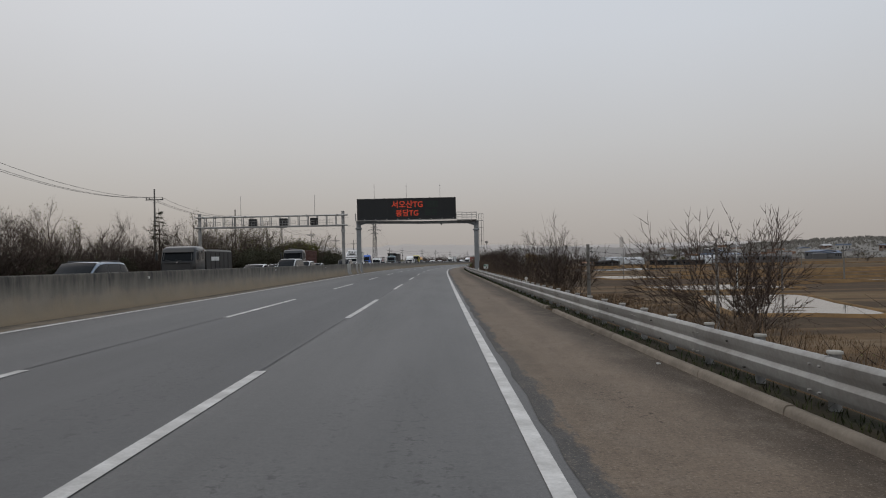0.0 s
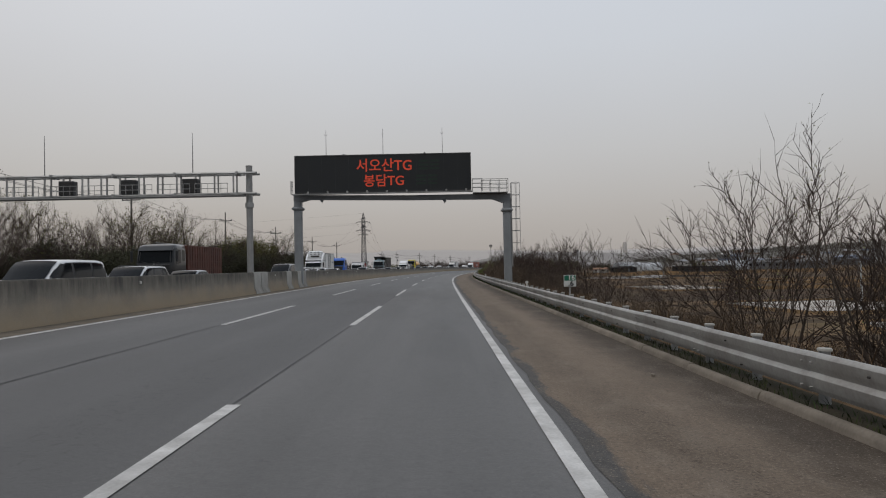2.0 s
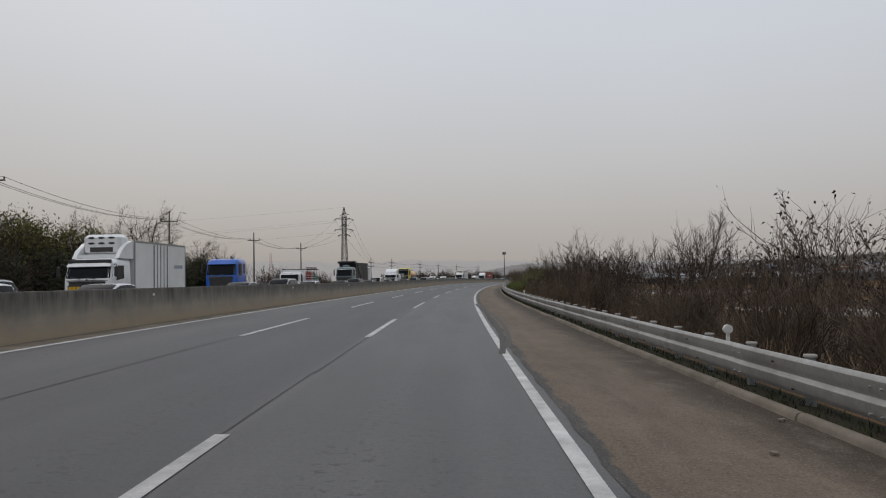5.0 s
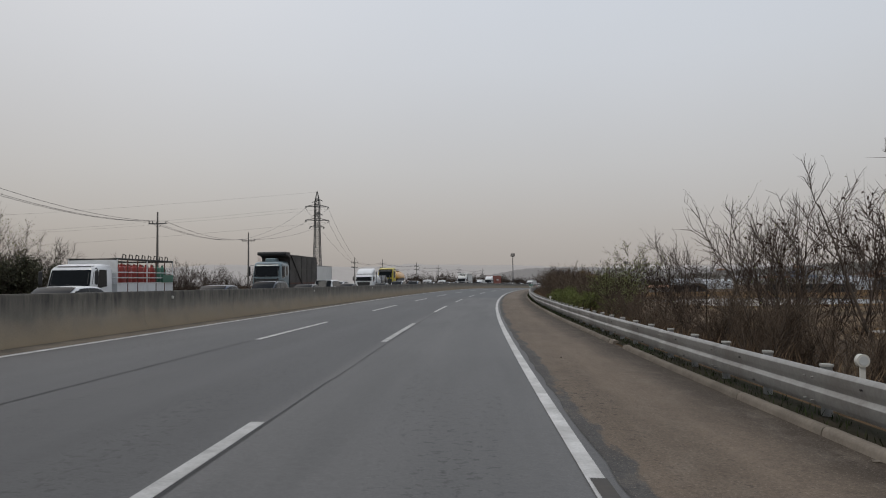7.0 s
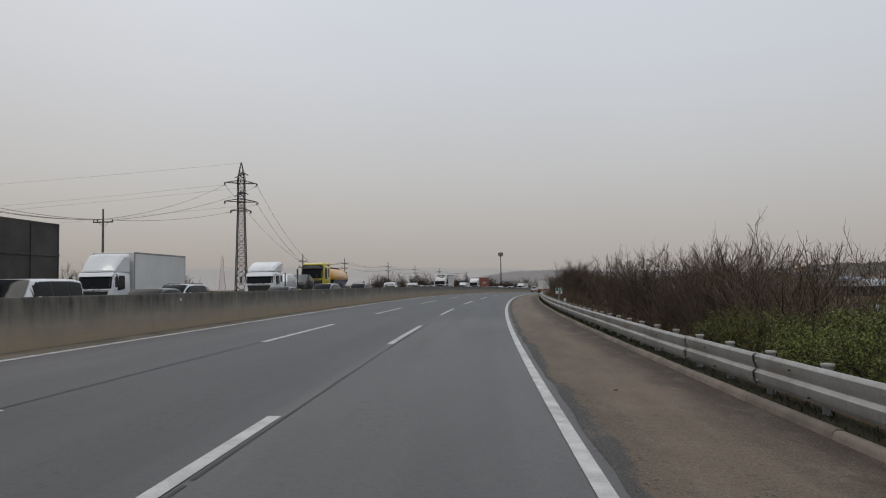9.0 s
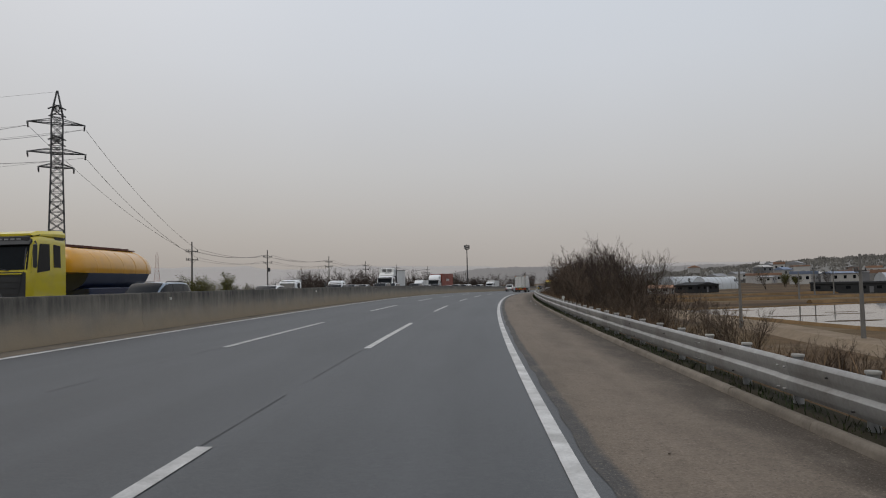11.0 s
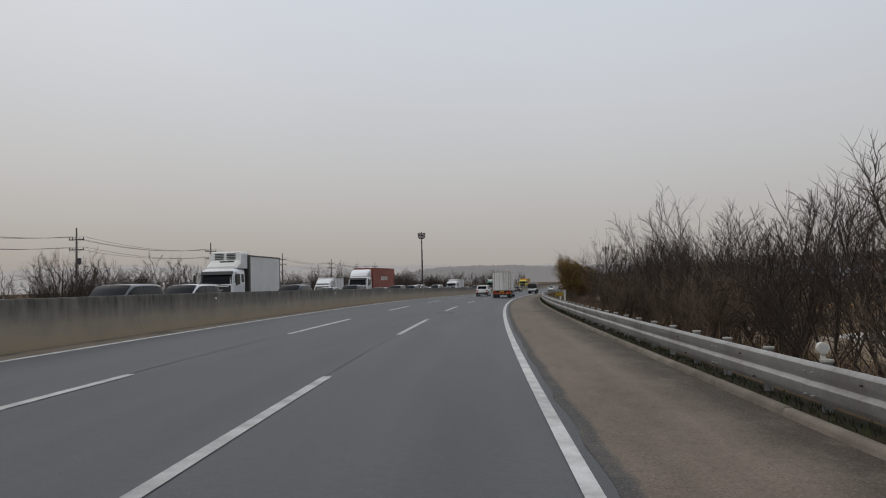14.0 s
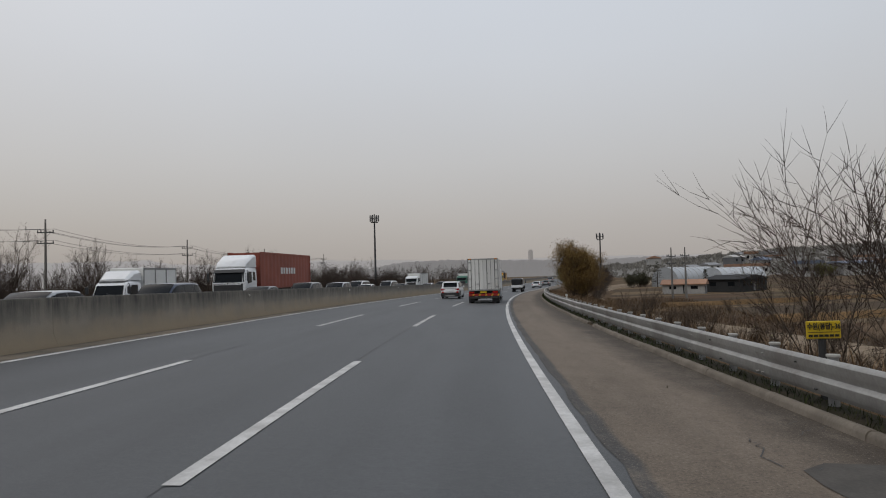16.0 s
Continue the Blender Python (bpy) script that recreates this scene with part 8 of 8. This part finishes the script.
# Walls and roof glow pale to imitate haze; the tower is not lit.
TOWER_HAZE_GLOW = plain("tower_haze_glow", (0.27, 0.255, 0.245), 1.0, glow=0.5)
tower = thing("tower_block", "distant tower block beyond the hills, haze painted as glow", "tower block", Matrix.Translation((472, 1744, BASE)), "village buildings")
part("wall", Shape().box(-4, 4, -5, 5, -2, 50, 0.3), TOWER_HAZE_GLOW, tower)
part("roof", Shape().box(-3, 3, -4, 4, 50, 53, 0.2), TOWER_HAZE_GLOW, tower)
for k in range(46):
    az, r = radians(rnd.uniform(12, 66)), rnd.uniform(330, 520)
    x, y = 8 + r * math.sin(az), 120 + r * math.cos(az)
    if x - 45 < at(min(max(y, 0), 600), 0).x:
        continue
    (OLIVE + WEST_BUD + THICKET)[rnd.randrange(7)].put(x, y, BASE - 0.1, rnd.uniform(0.7, 1.25), rnd.uniform(0, 6.28))



# ---- barrier, kerb and guardrail, piece by piece ----
BARRIER = thing("median_barrier", "weathered concrete median barrier with dark rain streaks", "barrier", kind="structure")
half = [(0.30, 0.0), (0.30, 0.08), (0.17, 0.36), (0.13, 1.20), (0.10, 1.26)]
outline = [(x, z - 0.05 if z == 0 else z) for x, z in half] + [(-x, z - 0.05 if z == 0 else z) for x, z in reversed(half)]
LONG = 8.0
panel_mesh = mesh_of("barrier_panel", Shape().prism(outline, "y", -LONG / 2 + 0.002, LONG / 2 - 0.002), CONCRETE, 30)
block = [(x * 1.16, z * 1.012) for x, z in outline]
block_mesh = mesh_of("barrier_block", Shape().prism(block, "y", -0.75, 0.75), NEW_CONCRETE, 30)


def stand(name, me, s, d, z, parent, lean=True):
    """A piece placed across the road's slope at (s, d), as long as its stretch of the bend."""
    ob = new(name, me)
    ob.parent = parent
    pitch = float(np.interp(s, STATION, GRADE))
    ob.matrix_basis = spot(s, d, z) @ Matrix.Rotation(pitch, 4, "X") @ Matrix.Rotation(math.atan(CROSSFALL) if lean else 0, 4, "Y") @ Matrix.Diagonal((1, (at(s + 4, d) - at(s - 4, d)).length / 8, 1, 1))
    return ob


for k in range(int((END - START) / LONG)):
    stand("barrier_panel", panel_mesh, START + LONG * (k + 0.5), -12.12, 0.0, BARRIER)
for s in (81.7, 83.3, 90.0, 93.6, 95.2):
    tagged(stand("barrier_block", block_mesh, s, -12.12, 0.0, BARRIER), "paler concrete block at a gantry column")
reflector_mesh = mesh_of("barrier_reflector", Shape().box(-0.02, 0.03, -0.06, 0.06, -0.05, 0.05, 0.01), REFLECTOR)
for k in range(26):
    stand("barrier_reflector", reflector_mesh, 6 + 20 * k, -11.95, 1.03, BARRIER)
FENCE = thing("far_guardrail", "galvanised guardrail along the opposite shoulder", "guardrail", kind="structure")
far_mesh = mesh_of("rail_panel", Shape().prism([(-0.04, 0.35), (0.04, 0.42), (-0.04, 0.52), (0.04, 0.62), (-0.04, 0.7), (-0.06, 0.52)], "y", -6, 6), STEEL, 30)
for k in range(44):
    stand("rail_panel", far_mesh, START + 12 * (k + 0.5), -28.6, far_side(-28.6), FENCE, False)

KERB_LINE = thing("kerb", "dusty concrete kerb along the hard shoulder", "kerb", kind="structure")
kerb_mesh = mesh_of("kerb_stone", Shape().prism([(-0.03, -0.15), (0.0, 0.06), (0.02, 0.10), (0.05, 0.115), (0.12, 0.115), (0.14, 0.10), (0.14, -0.15)], "y", -1.24, 1.24), KERB, 40)
short_mesh = mesh_of("kerb_end", Shape().prism([(-0.03, -0.15), (0.0, 0.06), (0.03, 0.105), (0.14, 0.11), (0.16, 0.09), (0.16, -0.15)], "y", -0.28, 0.28), KERB, 40)
rnd = random.Random(8)
for k in range(196):
    s = -20 + 2.5 * (k + 0.5)
    if any(abs(s - g) < 1.3 for g in (23.5, 98.0, 160.5, 341.0)):
        for e in (-0.95, 0.95):
            stand("kerb_end", short_mesh, s + e, 2.94, 0, KERB_LINE)
        continue
    ob = stand("kerb_stone", kerb_mesh, s, 2.92 + rnd.uniform(-0.008, 0.008), rnd.uniform(-0.012, 0.004), KERB_LINE)

RAIL = thing("guardrail", "galvanised steel guardrail with two broad ridges on capped posts", "guardrail", kind="structure")
profile = [(0.0, 0.664), (-0.014, 0.680), (-0.046, 0.682), (-0.060, 0.676), (-0.094, 0.644), (-0.100, 0.632), (-0.082, 0.530), (-0.076, 0.514), (-0.050, 0.460), (-0.046, 0.446), (-0.052, 0.438),
           (-0.092, 0.404), (-0.100, 0.390), (-0.080, 0.274), (-0.072, 0.256), (-0.046, 0.208), (-0.016, 0.198)]


def rail_sheet(half, lift):
    """Folded steel sheet with two skins, open at its ends."""
    out = Shape().loft([[(x - lift, y, z) for x, z in profile + [(0.012, 0.194), (0.012, 0.672)]] for y in (-half, half)], False)
    return out


beam_mesh = mesh_of("rail_beam", rail_sheet(1.75, 0), RAIL_STEEL, 25)
lap = rail_sheet(0.16, 0.004)
for y in (-0.1, 0.1):
    for z in (0.56, 0.27):
        lap.disc("x", (y, z), 0.014, -0.120, -0.08, 6)
bolt_mesh = mesh_of("bolt", Shape().disc("x", (0.55, 0.56), 0.013, -0.114, -0.08, 6).disc("x", (0, 0.27), 0.013, -0.114, -0.08, 6), CHASSIS, 0)
lap_mesh = mesh_of("rail_splice", lap, RAIL_STEEL, 25)
post_mesh = mesh_of("post", Shape().tube([(0.13, 0, -0.5), (0.13, 0, 0.69)], 0.068, 12), STEEL)
cap_mesh = mesh_of("post_cap", Shape().loft([[(0.13 + r * math.cos(a), r * math.sin(a), z + 0.02) for a in np.linspace(0, 2 * math.pi, 13)[:-1]] for r, z in ((0.084, 0.665), (0.086, 0.69), (0.078, 0.70), (0.03, 0.703))]), NEW_CONCRETE, 50)
spacer_mesh = mesh_of("spacer", Shape().box(-0.005, 0.04, -0.06, 0.06, 0.28, 0.55), STEEL, 0)
BUMPS = {57: -0.02, 58: -0.055, 59: -0.09, 60: -0.055, 61: -0.02}
for k in range(124):
    s = -10 + 3.5 * (k + 0.5)
    d = 3.36 + BUMPS.get(k, rnd.uniform(-0.006, 0.006))
    beam = stand("rail_beam", beam_mesh, s, d, rnd.uniform(-0.006, 0.006), RAIL)
    stand("rail_splice", lap_mesh, s + 1.75, d, 0, RAIL)
    for e in (-1.75, 0.0):
        if s < 330 and e == 0.0:
            stand("bolt", bolt_mesh, s + e, d, 0, RAIL)
        post = stand("post", post_mesh, s + e, 3.36, 0, RAIL)
        stand("post_cap", cap_mesh, s + e, 3.36, 0, RAIL)
# small litter on the shoulder and verge
for k in range(26):
    s, d = rnd.uniform(6, 340), rnd.uniform(2.2, 2.95) if k % 3 else rnd.uniform(0.7, 2.2)
    w = rnd.uniform(0.015, 0.045)
    pale = rnd.random() < 0.2
    ob = new("litter", mesh_of("litter", Shape().loft([[(rnd.uniform(0.6, 1) * w * math.cos(a), rnd.uniform(0.6, 1) * w * math.sin(a) * 1.6, z) for a in np.linspace(0, 5.2, 6)] for z in (0.0, rnd.uniform(0.01, 0.04))]), WHITE_PLATE if pale else KERB, 0))
    ob.matrix_basis = spot(s, d, 0.012, rnd.uniform(0, 180))
    tagged(ob, "scrap of pale plastic on the shoulder" if pale else "dark scrap of debris on the shoulder", "litter", "roadside litter")
